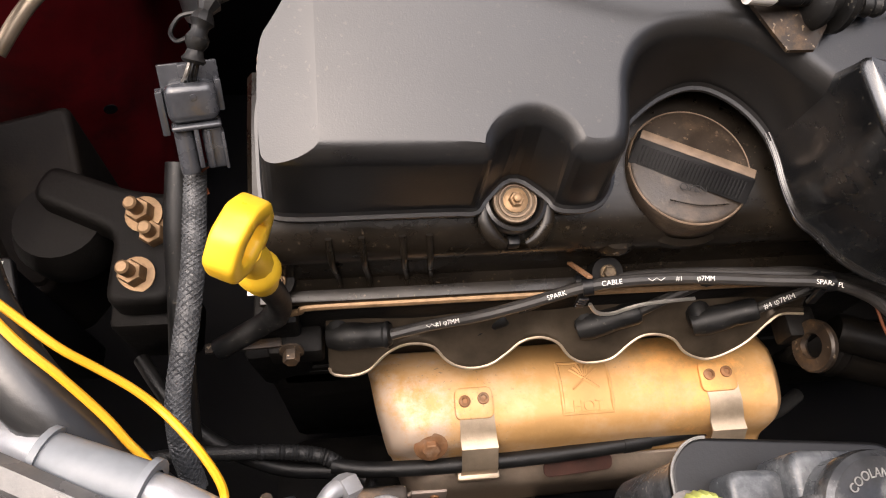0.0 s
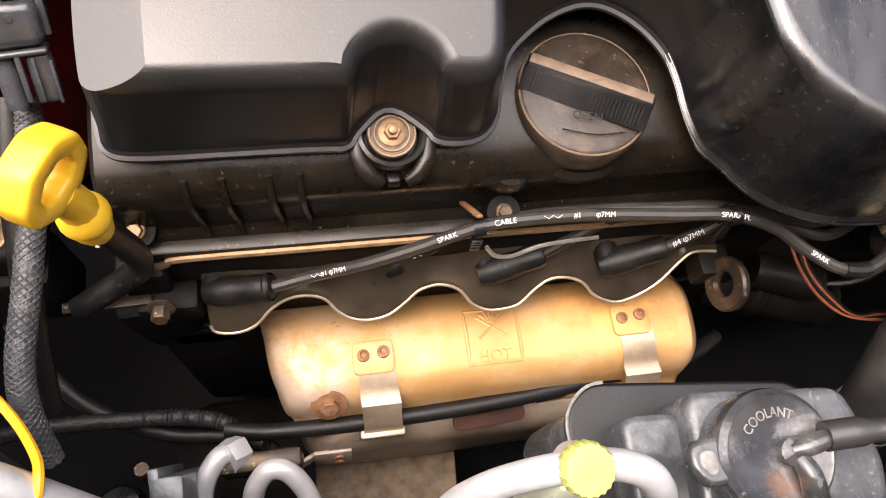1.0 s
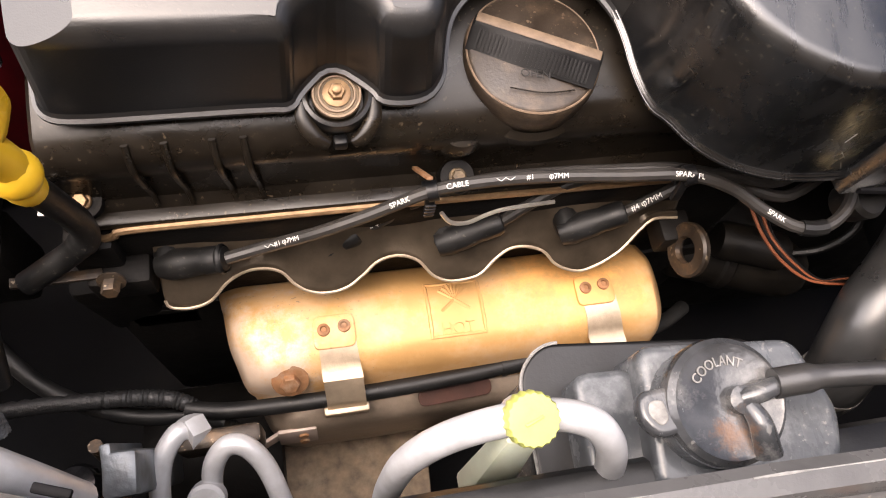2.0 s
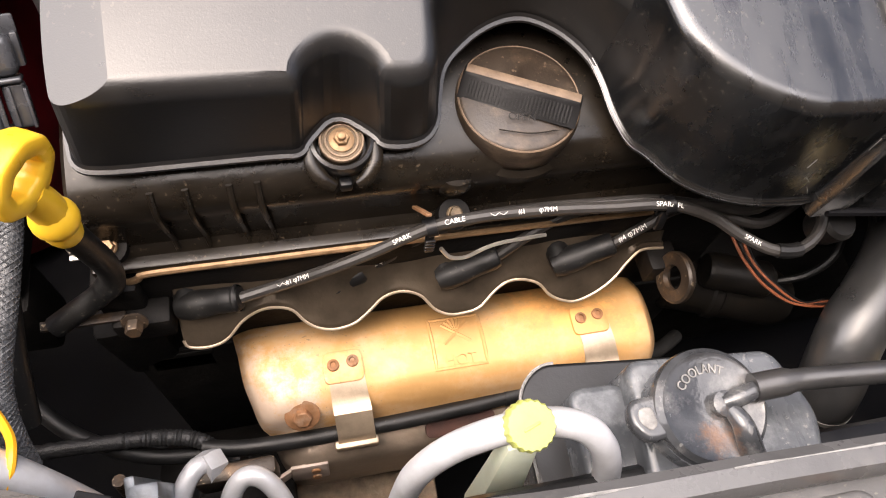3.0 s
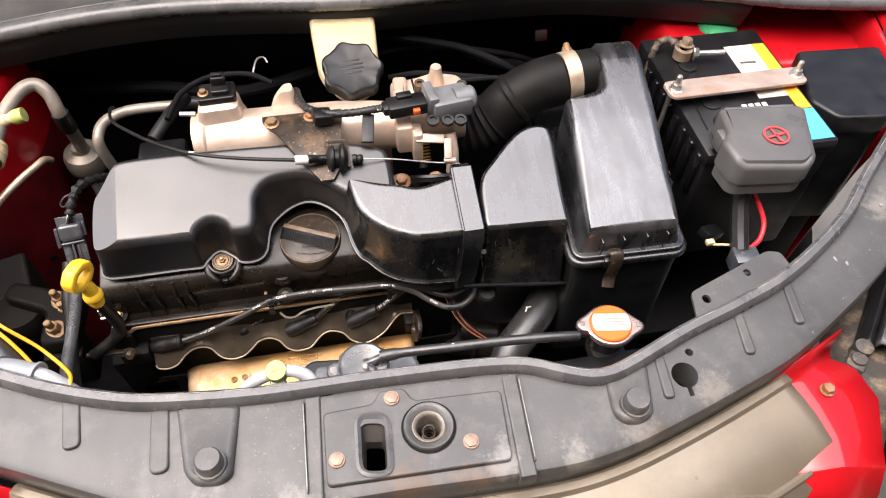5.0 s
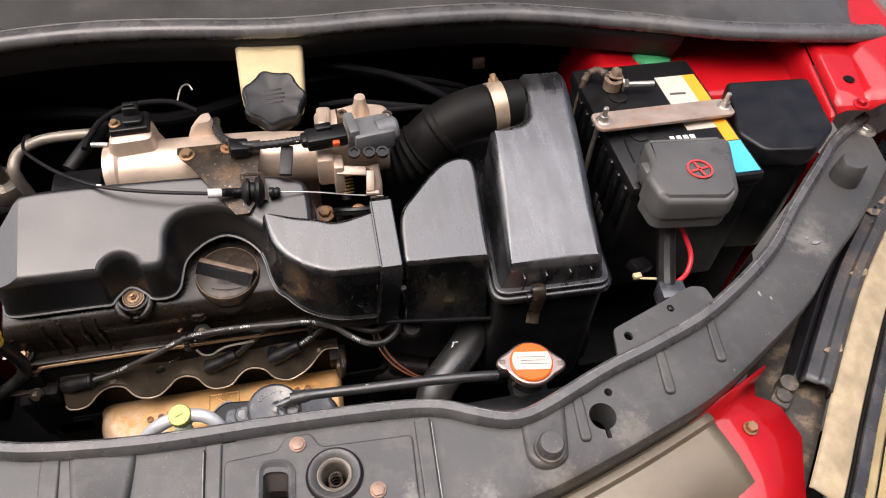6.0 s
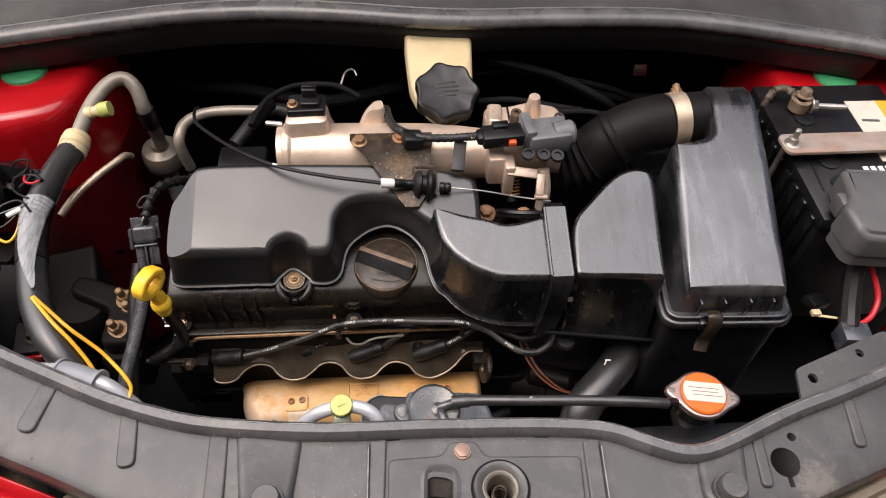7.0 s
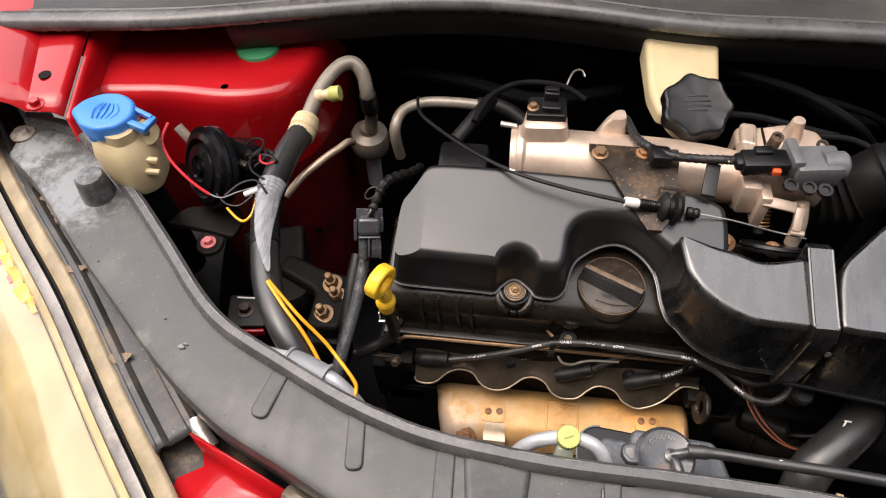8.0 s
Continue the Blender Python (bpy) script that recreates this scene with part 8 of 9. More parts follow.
    part("grommet", lathe([(0, -0.013), (0.006, -0.013), (0.0125, -0.010), (0.0150, -0.007), (0.0150, -0.005), (0.0105, -0.003), (0.0105, 0.001), (0.0160, 0.003), (0.0160, 0.006), (0.0125, 0.010), (0.006, 0.012), (0, 0.012)], (0.495, 0.319, 0.8545), (0.98, -0.02, -0.12), 26), RUBBER, c, "black rubber grommet")
    part("boot_tip", lathe([(0, 0), (0.0052, 0), (0.0058, 0.004), (0.0046, 0.006), (0.0056, 0.009), (0.0044, 0.012), (0, 0.013)], (0.5115, 0.317, 0.8525), (0.98, -0.05, -0.05), 16), RUBBER, c)
    part("wire", tube([(0.524, 0.316, 0.852), (0.56, 0.3175, 0.844), (0.60, 0.3205, 0.830), (0.640, 0.324, 0.8175)], 0.0009, 6, 5), STEEL, c, "bare steel wire")
    part("cable_chip", box((0.335, 0.3440, 0.8660), (0.006, 0.002, 0.0008), 0.0002, (0, 0, -18)), WHITE, c)


def make_throttle():
    t = thing("throttle_unit", (0.61, 0.39, 0.78), "cast aluminium throttle body with grey position sensor", "throttle")
    part("bore", lathe([(0, 0), (0.030, 0), (0.031, 0.004), (0.029, 0.01), (0.029, 0.055), (0.032, 0.058), (0.032, 0.070), (0, 0.070)], (0.584, 0.393, 0.836), (1, 0.02, 0), 30), ALU, t)
    part("upper_housing", slab(fillet([(0.572, 0.372), (0.655, 0.372), (0.668, 0.418), (0.662, 0.446), (0.628, 0.456), (0.604, 0.448), (0.572, 0.446)], 0.009), 0.822, lambda x, y: 0.856 - 0.006 * clamp01((0.40 - y) * 40), 0.006), ALU, t)
    part("housing_lip", slab(fillet([(0.574, 0.412), (0.590, 0.408), (0.594, 0.443), (0.576, 0.445)], 0.006), 0.850, 0.863, 0.004), ALU, t)
    part("housing_seam", box((0.6005, 0.409, 0.8565), (0.0022, 0.070, 0.003), 0.0008), DARKMETAL, t, "dark joint of the housing")
    part("port_cone", lathe([(0, 0), (0.0115, 0), (0.010, 0.010), (0.0075, 0.020), (0.007, 0.026), (0.0062, 0.028), (0, 0.028)], (0.629, 0.432, 0.854), (0, -0.05, 1), 20), ALU, t)
    part("flange_block", join(box((0.578, 0.362, 0.842), (0.020, 0.030, 0.040), 0.004), box((0.592, 0.350, 0.835), (0.012, 0.024, 0.045), 0.003)), ALU, t)
    for x, y, z in ((0.605, 0.409, 0.872), (0.661, 0.425, 0.851)):
        part("housing_bolt", lathe([(0, -0.018), (0.0065, -0.018), (0.0065, 0.006), (0.0035, 0.006), (0.003, 0.003), (0, 0.003)], (x, y, z), (0, -0.2, 1), 16), DARKSTEEL, t, "dark socket bolt")
    part("sensor_body", join(box((0.635, 0.372, 0.874), (0.048, 0.036, 0.026), 0.004, (0, 0, 8)), box((0.612, 0.374, 0.878), (0.012, 0.036, 0.030), 0.003, (0, 0, 8)), lathe([(0, 0), (0.0145, 0), (0.0145, 0.022), (0.012, 0.025), (0, 0.025)], (0.640, 0.370, 0.877), (0.98, 0.14, 0), 20)), SENSOR, t, "grey sensor housing")
    for k, x in enumerate((0.611, 0.628, 0.643)):
        part("sensor_lug", lathe([(0, 0), (0.0072, 0), (0.0072, 0.005), (0.0045, 0.005), (0.0042, 0.003), (0, 0.003)], (x, 0.349 - 0.002 * k, 0.866), (0, -0.25, 1), 16), BLACK, t)
    part("sensor_plug", join(box((0.582, 0.362, 0.884), (0.046, 0.024, 0.016), 0.003, (0, 0, 6)), box((0.580, 0.369, 0.893), (0.018, 0.010, 0.006), 0.0015, (0, 0, 6)), box((0.560, 0.361, 0.884), (0.014, 0.018, 0.012), 0.004, (0, 0, 6))), BLACK, t, "black sensor plug")
    part("plug_lock", box((0.592, 0.349, 0.885), (0.008, 0.006, 0.006), 0.001), material("orange_lock_plastic", (0.75, 0.10, 0.02), 0.4, vary=0.1), t, "orange locking tab")
    # throttle quadrant with return spring
    part("quadrant", lathe([(0, -0.004), (0.030, -0.004), (0.031, -0.001), (0.028, 0.0), (0.031, 0.001), (0.030, 0.004), (0, 0.004)], (0.609, 0.320, 0.803), (0.05, 0.70, 0.72), 32), BLACK, t, "black throttle quadrant")
    shaft, side = V(0.0, -0.74, -0.67), V(0.0, -0.67, 0.74)
    path = [V(0.598, 0.366, 0.832) + shaft * (0.00062 * a) + V(0.0095 * math.cos(a), 0, 0) + side * (0.0095 * math.sin(a)) for a in [k * 0.35 for k in range(150)]]
    part("shaft", tube([V(0.598, 0.366, 0.832), V(0.598, 0.366, 0.832) + shaft * 0.04], 0.0055, 12, 2, straight=True), DARKMETAL, t)
    part("quadrant_bolt", hexbolt((0.609, 0.315, 0.806), (0, -0.3, 1), r=0.0062, h=0.005), RUST, t, "rusty quadrant nut")
    part("return_spring", tube(path, 0.0011, 5, 1, straight=True), GOLDEN, t, "brassy return spring")
    part("lever", join(box((0.606, 0.341, 0.848), (0.034, 0.011, 0.004), 0.0012, (30, 8, -4)), box((0.626, 0.331, 0.838), (0.009, 0.024, 0.004), 0.001, (38, 10, 0)), lathe([(0, 0), (0.003, 0), (0.003, 0.014), (0, 0.014)], (0.620, 0.322, 0.828), (1, 0, -0.1), 10)), ALU, t, "pale stamped lever")
    part("idle_pipe", tube([(0.632, 0.352, 0.842), (0.634, 0.338, 0.822), (0.632, 0.33, 0.80)], 0.0075, 12, 4), ALU, t)
    part("flange_bolt", hexbolt((0.570, 0.339, 0.783), (0, -0.2, 1), r=0.0072, h=0.006, washer=1.6), RUST, t, "rusty bolt")
    part("bolt_boss", lathe([(0, -0.05), (0.013, -0.05), (0.013, -0.0005), (0, -0.0005)], (0.570, 0.339, 0.783), (0, -0.2, 1), 16), DARKMETAL, t)
    w = thing("sensor_wiring", (0.50, 0.38, 0.87), "black corrugated sensor wiring loom", "wiring")
    part("loom", tube([(0.452, 0.470, 0.835), (0.456, 0.448, 0.852), (0.458, 0.424, 0.862), (0.464, 0.400, 0.868), (0.476, 0.383, 0.873), (0.495, 0.372, 0.875), (0.523, 0.369, 0.876), (0.545, 0.366, 0.880), (0.556, 0.362, 0.884)], lambda u: 0.0046 + 0.0004 * math.sin(u * 190), 10, 14), BRAID, w)
    part("plug", box((0.484, 0.373, 0.872), (0.022, 0.020, 0.014), 0.003, (0, 10, 8)), BLACK, w)
    part("tape_tail", box((0.5345, 0.350, 0.866), (0.014, 0.036, 0.005), 0.001, (20, 0, -10)), RUBBER, w)
    for dx in (-0.003, 0.0, 0.003):
        part("lead", tube([(0.548, 0.364 + dx, 0.883), (0.556, 0.3625 + dx, 0.884)], 0.0010, 5, 1, straight=True), OWIRE if dx == 0 else CREAM, w)


def make_brake_reservoir():
    t = thing("brake_fluid_reservoir", (0.53, 0.52, 0.76), "cream plastic brake fluid reservoir with black ribbed cap", "reservoir")
    poly = fillet([(0.496, 0.472), (0.560, 0.472), (0.566, 0.505), (0.572, 0.60), (0.482, 0.60), (0.486, 0.505)], 0.010)
    part("bottle", slab(poly, 0.826, lambda x, y: 0.842 + 0.018 * clamp01((y - 0.47) / 0.12), 0.007), CREAM, t)
    part("bottle_neck", lathe([(0, 0), (0.029, 0), (0.029, 0.03), (0, 0.03)], (0.528, 0.468, 0.840), (0, -0.35, 1), 30), CREAM, t)
    ax = V(0.02, -0.42, 1).normalized()
    c = V(0.528, 0.455, 0.866)
    q = ax.to_track_quat("Z", "Y").to_matrix()
    bm = bmesh.new()
    loops = []
    for r, h in ((0.001, -0.006), (0.0345, -0.006), (0.0365, -0.004), (0.0368, 0.008), (0.0355, 0.0125), (0.033, 0.0138), (0.030, 0.0128), (0.001, 0.013)):
        w_ = 0.0026 if r > 0.02 else 0
        loops.append([c + q @ V((r + w_ * max(-0.6, math.cos(7 * a))) * math.cos(a), (r + w_ * max(-0.6, math.cos(7 * a))) * math.sin(a), h) for a in [2 * math.pi * k / 96 for k in range(96)]])
    rings(bm, loops)
    bcap = part("cap", bm, BLACK, t, "black lobed screw cap")
    for k in range(4):
        part("cap_print", moved(box((0.0, 0.010 - 0.0055 * k, 0.0133), (0.030 - 0.006 * abs(k - 1.5), 0.0018, 0.0005), 0.0001), Matrix.Translation(c) @ q.to_4x4()), BLACK, bcap, "faint moulded print")
    f = thing("firewall_lines", (0.60, 0.66, 0.70), "black hoses and lines on the firewall", "hose")
    for pts, r in (([(0.59, 0.62, 0.80), (0.64, 0.60, 0.80), (0.70, 0.585, 0.79), (0.76, 0.56, 0.77), (0.80, 0.57, 0.73)], 0.006), ([(0.57, 0.62, 0.77), (0.64, 0.62, 0.775), (0.72, 0.60, 0.775), (0.80, 0.60, 0.75), (0.86, 0.62, 0.70)], 0.0045),
                   ([(0.585, 0.56, 0.77), (0.63, 0.55, 0.78), (0.69, 0.52, 0.79), (0.715, 0.50, 0.80)], 0.005), ([(0.62, 0.70, 0.73), (0.70, 0.66, 0.74), (0.78, 0.63, 0.72), (0.90, 0.62, 0.72), (1.0, 0.64, 0.70)], 0.009),
                   ([(0.10, 0.70, 0.70), (0.24, 0.66, 0.72), (0.36, 0.64, 0.71), (0.48, 0.66, 0.72)], 0.010), ([(0.77, 0.46, 0.80), (0.73, 0.49, 0.805), (0.68, 0.50, 0.80), (0.64, 0.52, 0.79)], 0.004)):
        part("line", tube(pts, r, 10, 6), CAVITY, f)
    g = thing("firewall_tab", (0.84, 0.70, 0.73), "small pale metal tab on the firewall", "tab")
    part("tab", box((0.845, 0.66, 0.745), (0.020, 0.006, 0.018), 0.0015, (-20, 0, 0)), STEEL, g)
    part("tab_stalk", box((0.845, 0.69, 0.735), (0.012, 0.06, 0.008), 0.001), CAVITY, g)


# ---- passenger side: pipes, horn, washer bottle ----
def make_left_side():
    t = thing("aircon_hose", (0.09, 0.33, 0.75), "thick black aircon hose wrapped in tape with aluminium pipe", "hose")
    part("hose", tube([(0.080, 0.436, 0.808), (0.073, 0.40, 0.810), (0.0695, 0.36, 0.811), (0.0705, 0.325, 0.811), (0.080, 0.275, 0.810), (0.0965, 0.220, 0.805), (0.115, 0.185, 0.802), (0.133, 0.161, 0.794), (0.147, 0.146, 0.780), (0.165, 0.128, 0.760), (0.19, 0.105, 0.73)], lambda u: 0.0150 - 0.0010 * clamp01((u - 0.5) * 4), 18, 6), HOSE, t)
    part("tape_wrap", tube([(0.0700, 0.345, 0.812), (0.0705, 0.325, 0.812), (0.0745, 0.30, 0.812), (0.0795, 0.278, 0.811), (0.0840, 0.262, 0.810)], lambda u: 0.0158 + 0.00015 * math.sin(u * 55) + 0.00025 * math.sin(u * 173), 18, 9), RUBBER, t, "black tape wrap")
    flap = []
    spine = curve([(0.0700, 0.345, 0.812), (0.0705, 0.325, 0.812), (0.0745, 0.30, 0.812), (0.0800, 0.272, 0.811), (0.0880, 0.247, 0.8095), (0.0990, 0.222, 0.8065)], 10)
    for i, p in enumerate(spine):
        u = i / (len(spine) - 1)
        tg = (spine[min(i + 1, len(spine) - 1)] - spine[max(i - 1, 0)]).normalized()
        across = tg.cross(V(0, 0, 1)).normalized()
        upw = across.cross(tg).normalized()
        half = math.radians(62 * (1 - u) ** 0.8 + 3)
        mid = math.radians(-18 + 12 * u)
        flap.append([p + (across * math.sin(mid + half * k / 6) + upw * math.cos(mid + half * k / 6)) * (0.0166 + (0.0005 * math.sin(u * 118 + k * 0.5) + 0.0003 * math.sin(u * 211 - k)) * (1 - u) + 0.0006 * (abs(k) == 6)) for k in range(-6, 7)])
    sheet("tape_flap", flap, TAPE, t, "pleated silvery grey tape", 0.0006)
    part("crimp", lathe([(0.0135, -0.014), (0.0165, -0.013), (0.0168, -0.006), (0.0150, -0.004), (0.0168, -0.002), (0.0168, 0.005), (0.0150, 0.007), (0.0162, 0.009), (0.0150, 0.014), (0.009, 0.016)], (0.0805, 0.445, 0.808), (0.1, 1, 0.15), 26), CREAM, t, "aluminium crimp collar")
    part("pipe", tube([(0.0815, 0.455, 0.810), (0.086, 0.490, 0.816), (0.0945, 0.520, 0.822), (0.108, 0.543, 0.826), (0.1225, 0.551, 0.824), (0.1345, 0.545, 0.812), (0.1395, 0.535, 0.790), (0.1385, 0.545, 0.750), (0.1300, 0.570, 0.705), (0.124, 0.585, 0.680)], 0.0090, 16, 6), WARMPIPE, t, "bent aluminium pipe")
    part("pipe_sleeve", tube([(0.1395, 0.5355, 0.788), (0.1398, 0.5375, 0.773), (0.1388, 0.543, 0.755)], 0.0112, 16, 4), RUBBER, t, "black rubber sleeve")
    part("service_port", lathe([(0, 0), (0.0075, 0), (0.0075, 0.008), (0.0065, 0.009), (0.0065, 0.014), (0.0078, 0.015), (0.0078, 0.018), (0, 0.018)], (0.088, 0.489, 0.820), (0.95, 0.05, 0.2), 18), CREAM, t)
    part("port_cap", lathe([(0, 0), (0.0092, 0), (0.0096, 0.003), (0.0092, 0.013), (0, 0.014)], (0.1055, 0.490, 0.8235), (0.95, 0.05, 0.2), 20), LIME, t, "pale green dust cap")
    u = thing("expansion_valve", (0.12, 0.59, 0.62), "round aluminium valve body on the pipe", "valve")
    part("valve_body", lathe([(0, 0), (0.022, 0.0), (0.0275, 0.006), (0.029, 0.016), (0.029, 0.030), (0.026, 0.038), (0.014, 0.043), (0.012, 0.050), (0, 0.050)], (0.118, 0.592, 0.632), (0.05, -0.1, 1), 34), WARMPIPE, u)
    part("valve_stalk", lathe([(0, 0), (0.012, 0), (0.012, 0.08), (0, 0.08)], (0.118, 0.596, 0.555), seg=16), PIPE, u)
    p = thing("liquid_pipe", (0.10, 0.40, 0.78), "thin bronze-coloured aluminium pipe", "pipe")
    part("pipe", tube([(0.070, 0.368, 0.768), (0.086, 0.392, 0.778), (0.107, 0.418, 0.784), (0.124, 0.438, 0.786), (0.131, 0.450, 0.784), (0.133, 0.462, 0.772)], 0.0046, 12, 6), BRONZE, p)
    s = thing("heater_pipe", (0.20, 0.56, 0.72), "silver metal heater pipe bend", "pipe")
    part("pipe", tube([(0.178, 0.525, 0.690), (0.1745, 0.522, 0.728), (0.175, 0.528, 0.745), (0.182, 0.548, 0.752), (0.205, 0.564, 0.754), (0.24, 0.569, 0.754), (0.285, 0.570, 0.752)], 0.0075, 14, 7), WARMPIPE, s)
    part("pipe_hose", tube([(0.28, 0.570, 0.752), (0.31, 0.572, 0.750), (0.34, 0.56, 0.74), (0.37, 0.54, 0.72)], 0.0105, 14, 5), RUBBER, s)
    part("hose_arch", tube([(0.283, 0.490, 0.795), (0.292, 0.515, 0.800), (0.305, 0.538, 0.802), (0.337, 0.559, 0.803), (0.387, 0.562, 0.800), (0.42, 0.55, 0.79)], 0.0040, 10, 6), CAVITY, s)
    part("hose_arch", tube([(0.262, 0.47, 0.78), (0.275, 0.492, 0.785), (0.287, 0.515, 0.787), (0.30, 0.55, 0.78)], 0.009, 12, 6), RUBBER, s)
    part("vacuum_box", box((0.275, 0.44, 0.76), (0.06, 0.05, 0.05), 0.006), BLACK, s)
    part("thin_hook", tube([(0.395, 0.57, 0.795), (0.402, 0.583, 0.806), (0.412, 0.583, 0.810), (0.417, 0.575, 0.806)], 0.0013, 6, 5), STEEL, s)
    h = thing("horn", (-0.02, 0.395, 0.76), "glossy black disc horn with ridged rim", "horn")
    ax = V(-0.58, -0.62, 0.42).normalized()
    c = V(-0.020, 0.388, 0.788)
    part("disc", lathe([(0, -0.022), (0.024, -0.020), (0.034, -0.008), (0.040, -0.004), (0.0405, 0.0), (0.036, 0.002), (0.0405, 0.004), (0.040, 0.008), (0.0345, 0.006), (0.034, 0.012), (0.029, 0.014), (0.0275, 0.009), (0.024, 0.009), (0.0225, 0.014), (0.013, 0.016), (0.012, 0.013), (0.006, 0.013), (0.005, 0.019), (0, 0.019)], c, ax, 44, 1.22), GLOSS, h)
    part("back_cup", lathe([(0, -0.05), (0.018, -0.05), (0.026, -0.04), (0.028, -0.02), (0, -0.02)], c, ax, 30, 1.2), GLOSS, h)
    part("strap", box((-0.063, 0.425, 0.800), (0.032, 0.012, 0.003), 0.001, (20, 25, -35)), DARKSTEEL, h, "dull steel strap")
    part("terminal", box((0.020, 0.385, 0.80), (0.014, 0.008, 0.006), 0.001, (0, 0, -20)), DARKSTEEL, h)
    w = thing("horn_wiring", (0.04, 0.36, 0.81), "loose red, white and orange wires twisted over the hose", "wiring")
    for pts, r, m_ in (([(-0.054, 0.388, 0.855), (-0.054, 0.365, 0.850), (-0.040, 0.345, 0.84), (-0.012, 0.325, 0.83), (0.010, 0.314, 0.825)], 0.0017, RWIRE),
                       ([(0.010, 0.314, 0.825), (0.024, 0.312, 0.823), (0.040, 0.320, 0.825), (0.056, 0.324, 0.829), (0.068, 0.331, 0.829)], 0.0011, CONN),
                       ([(0.026, 0.316, 0.822), (0.040, 0.332, 0.826), (0.058, 0.335, 0.829), (0.074, 0.318, 0.829)], 0.0014, BLACK),
                       ([(0.020, 0.403, 0.81), (0.030, 0.407, 0.82), (0.044, 0.404, 0.823), (0.048, 0.385, 0.825), (0.040, 0.370, 0.826), (0.048, 0.350, 0.829), (0.066, 0.338, 0.829)], 0.0013, BLACK),
                       ([(0.024, 0.392, 0.806), (0.042, 0.384, 0.818), (0.062, 0.376, 0.826), (0.072, 0.366, 0.828)], 0.0022, BLACK),
                       ([(0.048, 0.380, 0.822), (0.052, 0.368, 0.826), (0.062, 0.362, 0.828), (0.070, 0.368, 0.827)], 0.0013, RWIRE),
                       ([(0.030, 0.305, 0.815), (0.045, 0.292, 0.815), (0.055, 0.288, 0.816), (0.062, 0.296, 0.820), (0.064, 0.312, 0.826)], 0.0015, YWIRE),
                       ([(0.016, 0.318, 0.822), (0.030, 0.306, 0.821), (0.046, 0.304, 0.822), (0.058, 0.316, 0.826)], 0.0010, BLACK),
                       ([(0.030, 0.386, 0.81), (0.046, 0.394, 0.82), (0.055, 0.378, 0.824), (0.046, 0.362, 0.822)], 0.0012, RUBBER)):
        part("wire", tube(pts, r, 7, 6), m_, w)
    part("crimp_joint", lathe([(0, 0), (0.003, 0), (0.003, 0.016), (0, 0.016)], (0.048, 0.318, 0.824), (0.8, 0.35, 0.2), 10), WHITE, w, "pale crimped joint")
    part("crimp_joint", lathe([(0, 0), (0.0028, 0), (0.0028, 0.014), (0, 0.014)], (0.052, 0.392, 0.818), (0.7, -0.5, 0.2), 10), BLACK, w)
    y = thing("yellow_wire_pair", (0.16, 0.16, 0.79), "two loose yellow wires hanging over the radiator support", "wire")
    part("wire", tube([(0.104, 0.211, 0.8220), (0.126, 0.1935, 0.811), (0.141, 0.182, 0.804), (0.154, 0.175, 0.794), (0.166, 0.168, 0.785), (0.177, 0.159, 0.778), (0.192, 0.143, 0.780), (0.204, 0.127, 0.788), (0.2075, 0.117, 0.792), (0.205, 0.107, 0.788), (0.197, 0.096, 0.775)], 0.0019, 8, 7), YWIRE, y)
    part("wire", tube([(0.103, 0.210, 0.8220), (0.127, 0.184, 0.8155), (0.1445, 0.1685, 0.806), (0.1575, 0.1555, 0.792), (0.166, 0.145, 0.783), (0.176, 0.135, 0.784), (0.190, 0.119, 0.788), (0.200, 0.105, 0.780)], 0.0019, 8, 7), YWIRE, y)
    b = thing("washer_bottle", (-0.07, 0.36, 0.70), "cream washer fluid bottle with bright blue cap", "washer bottle")
    poly = fillet([(-0.118, 0.338), (-0.066, 0.322), (-0.047, 0.342), (-0.053, 0.390), (-0.112, 0.393)], 0.018)
    mx, my = -0.080, 0.358
    loops = []
    for k, z, dx, dy in ((0.40, 0.800, 0.008, -0.006), (0.66, 0.801, 0.008, -0.006), (0.84, 0.806, 0.008, -0.006), (0.93, 0.815, 0.007, -0.005), (0.98, 0.832, 0.004, -0.003), (0.97, 0.850, 0.002, -0.002), (0.86, 0.863, 0, 0), (0.72, 0.868, 0, 0), (0.70, 0.880, 0, 0)):
        loops.append([V(mx + (x - mx) * k + dx, my + (yy - my) * k + dy, z) for x, yy in poly])
    bm = bmesh.new()
    rings(bm, loops)
    part("bottle", bm, CREAM, b)
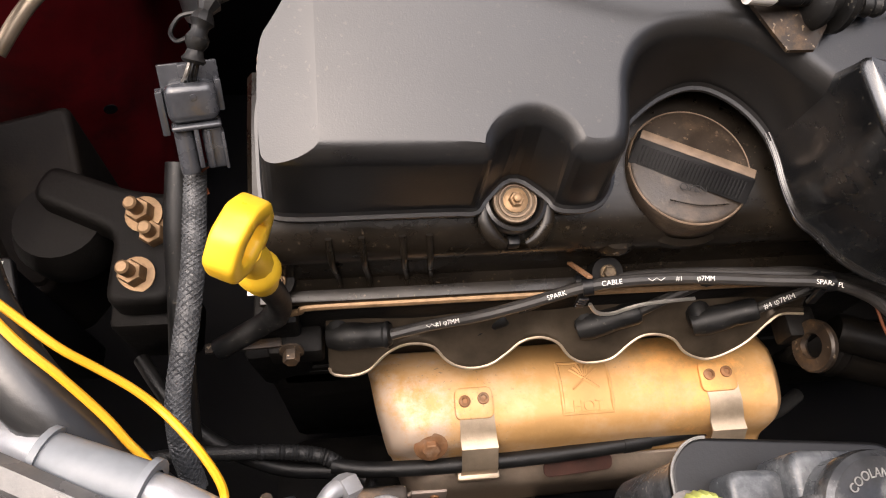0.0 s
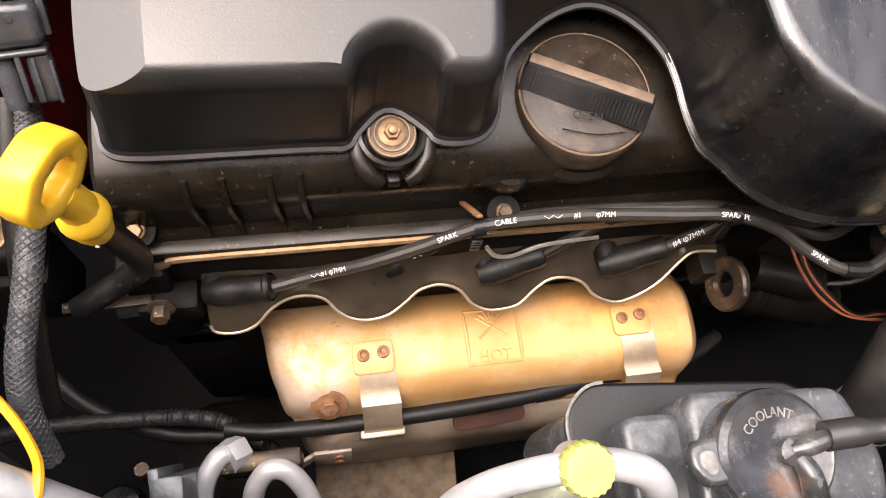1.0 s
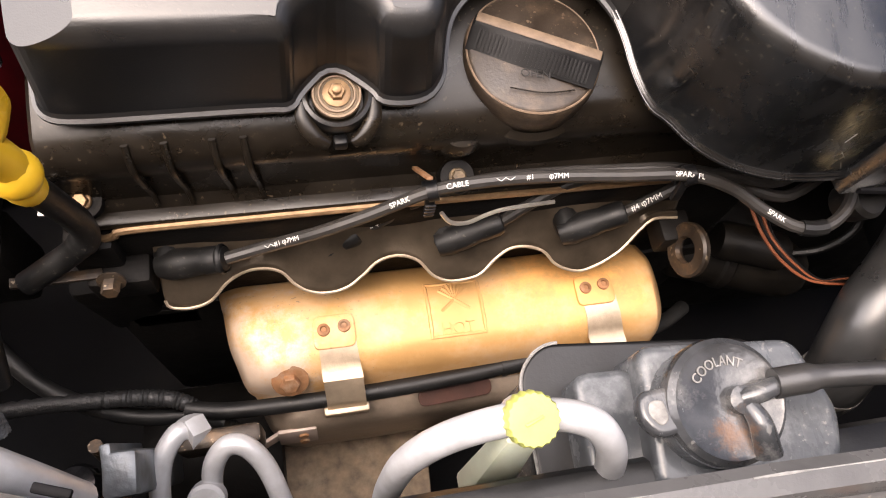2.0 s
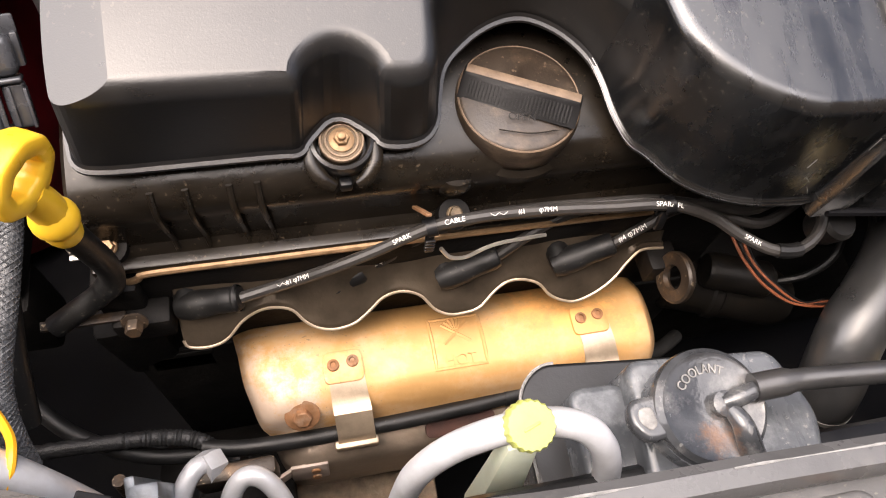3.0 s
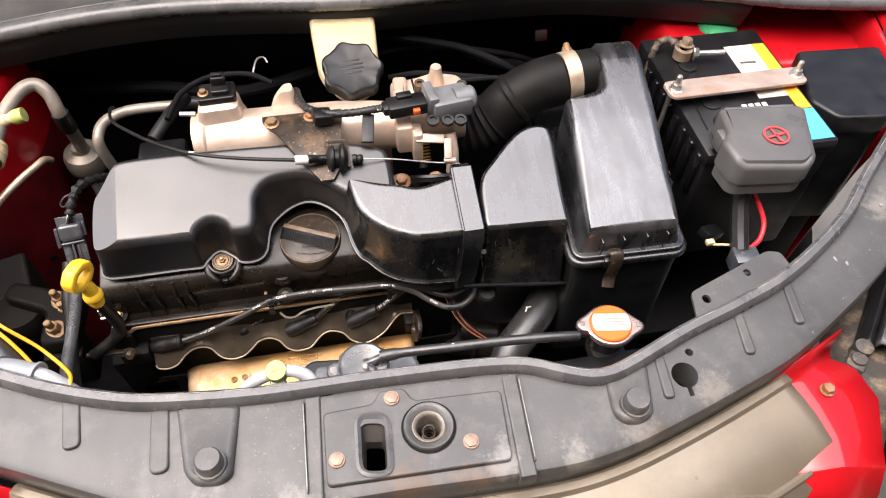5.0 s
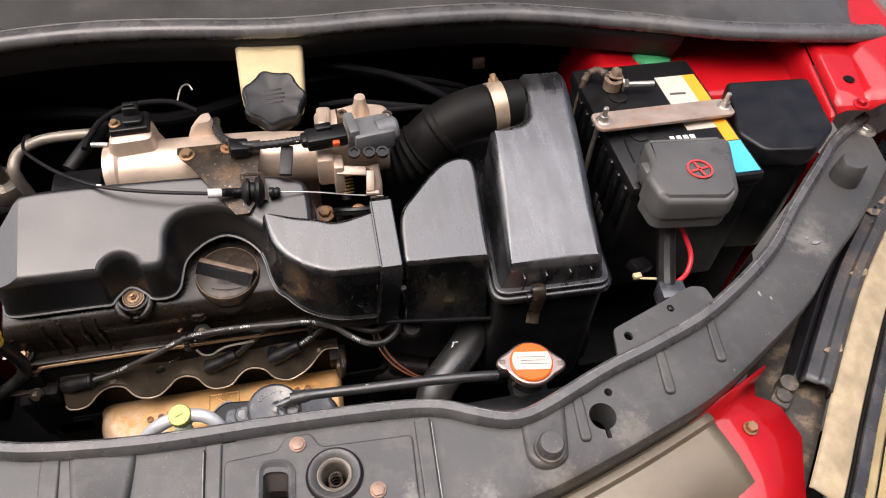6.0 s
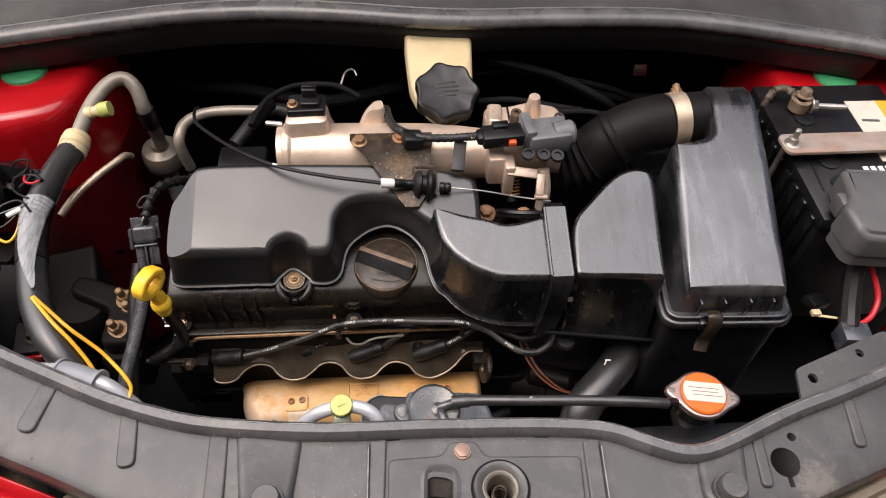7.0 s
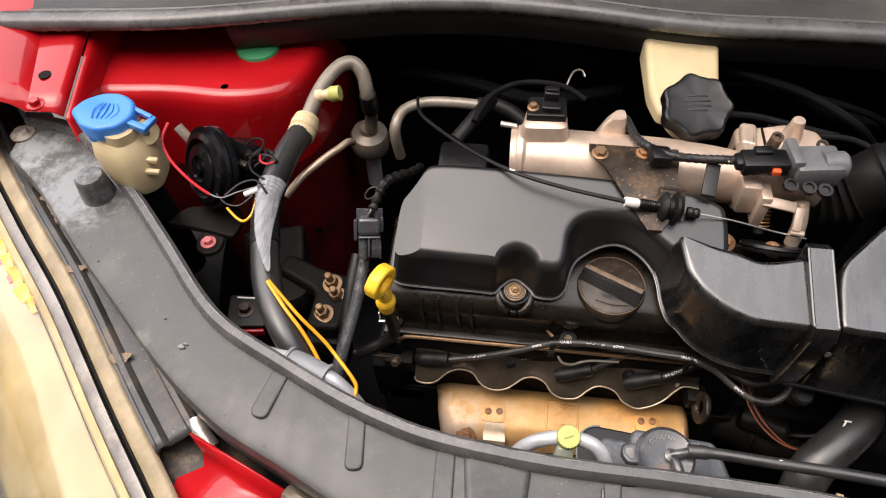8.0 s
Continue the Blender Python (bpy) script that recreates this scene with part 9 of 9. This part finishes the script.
    part("filler_tube", tube([(-0.075, 0.345, 0.79), (-0.08, 0.36, 0.72), (-0.09, 0.38, 0.60)], 0.02, 14, 4), CAVITY, b, "dark filler tube")
    part("hook_tab", join(lathe([(0.004, -0.004), (0.013, -0.004), (0.014, 0), (0.013, 0.004), (0.004, 0.004)], (-0.052, 0.362, 0.866), (0.3, -0.7, 0.6), 20), box((-0.045, 0.340, 0.846), (0.014, 0.006, 0.006), 0.0015), box((-0.044, 0.332, 0.836), (0.016, 0.006, 0.006), 0.0015)), CREAM, b)
    cap = fillet([(-0.134, 0.366), (-0.126, 0.384), (-0.106, 0.395), (-0.082, 0.394), (-0.064, 0.383), (-0.058, 0.362), (-0.068, 0.343), (-0.090, 0.335), (-0.112, 0.344), (-0.122, 0.354)], 0.008)
    wcap = part("cap", slab(cap, 0.874, lambda x, yy: 0.888 + 0.004 * clamp01((x + 0.13) / 0.04), 0.004), BLUE, b, "bright blue snap cap")
    part("cap_rim", slab(fillet([(-0.114, 0.340), (-0.062, 0.344), (-0.062, 0.384), (-0.114, 0.386)], 0.016), 0.866, 0.878, 0.002), BLUE, b)
    part("cap_arm", join(box((-0.054, 0.3715, 0.885), (0.026, 0.0055, 0.006), 0.0015, (0, 8, -20)), box((-0.055, 0.3540, 0.882), (0.026, 0.0075, 0.009), 0.0015, (0, 10, -14)), box((-0.0435, 0.3605, 0.881), (0.007, 0.019, 0.007), 0.0015, (0, 8, -16))), BLUE, b)
    for k in range(5):
        part("cap_symbol", tube([(-0.100 + 0.005 * k, 0.352, 0.8920), (-0.103 + 0.007 * k, 0.364, 0.8922), (-0.098 + 0.004 * k, 0.376, 0.8920)], 0.0007, 5, 4), BLUE, wcap)
    b.matrix_basis = Matrix.Translation((-0.012, -0.002, 0)) @ b.matrix_basis


make_spark_cables()
make_dipstick()
make_left_connector()
make_engine_mount()
make_starter()
make_side_bits()
make_coolant_tank()
make_front_pipes()
make_hoses()
make_battery()
make_manifold()
make_throttle()
make_brake_reservoir()
make_left_side()
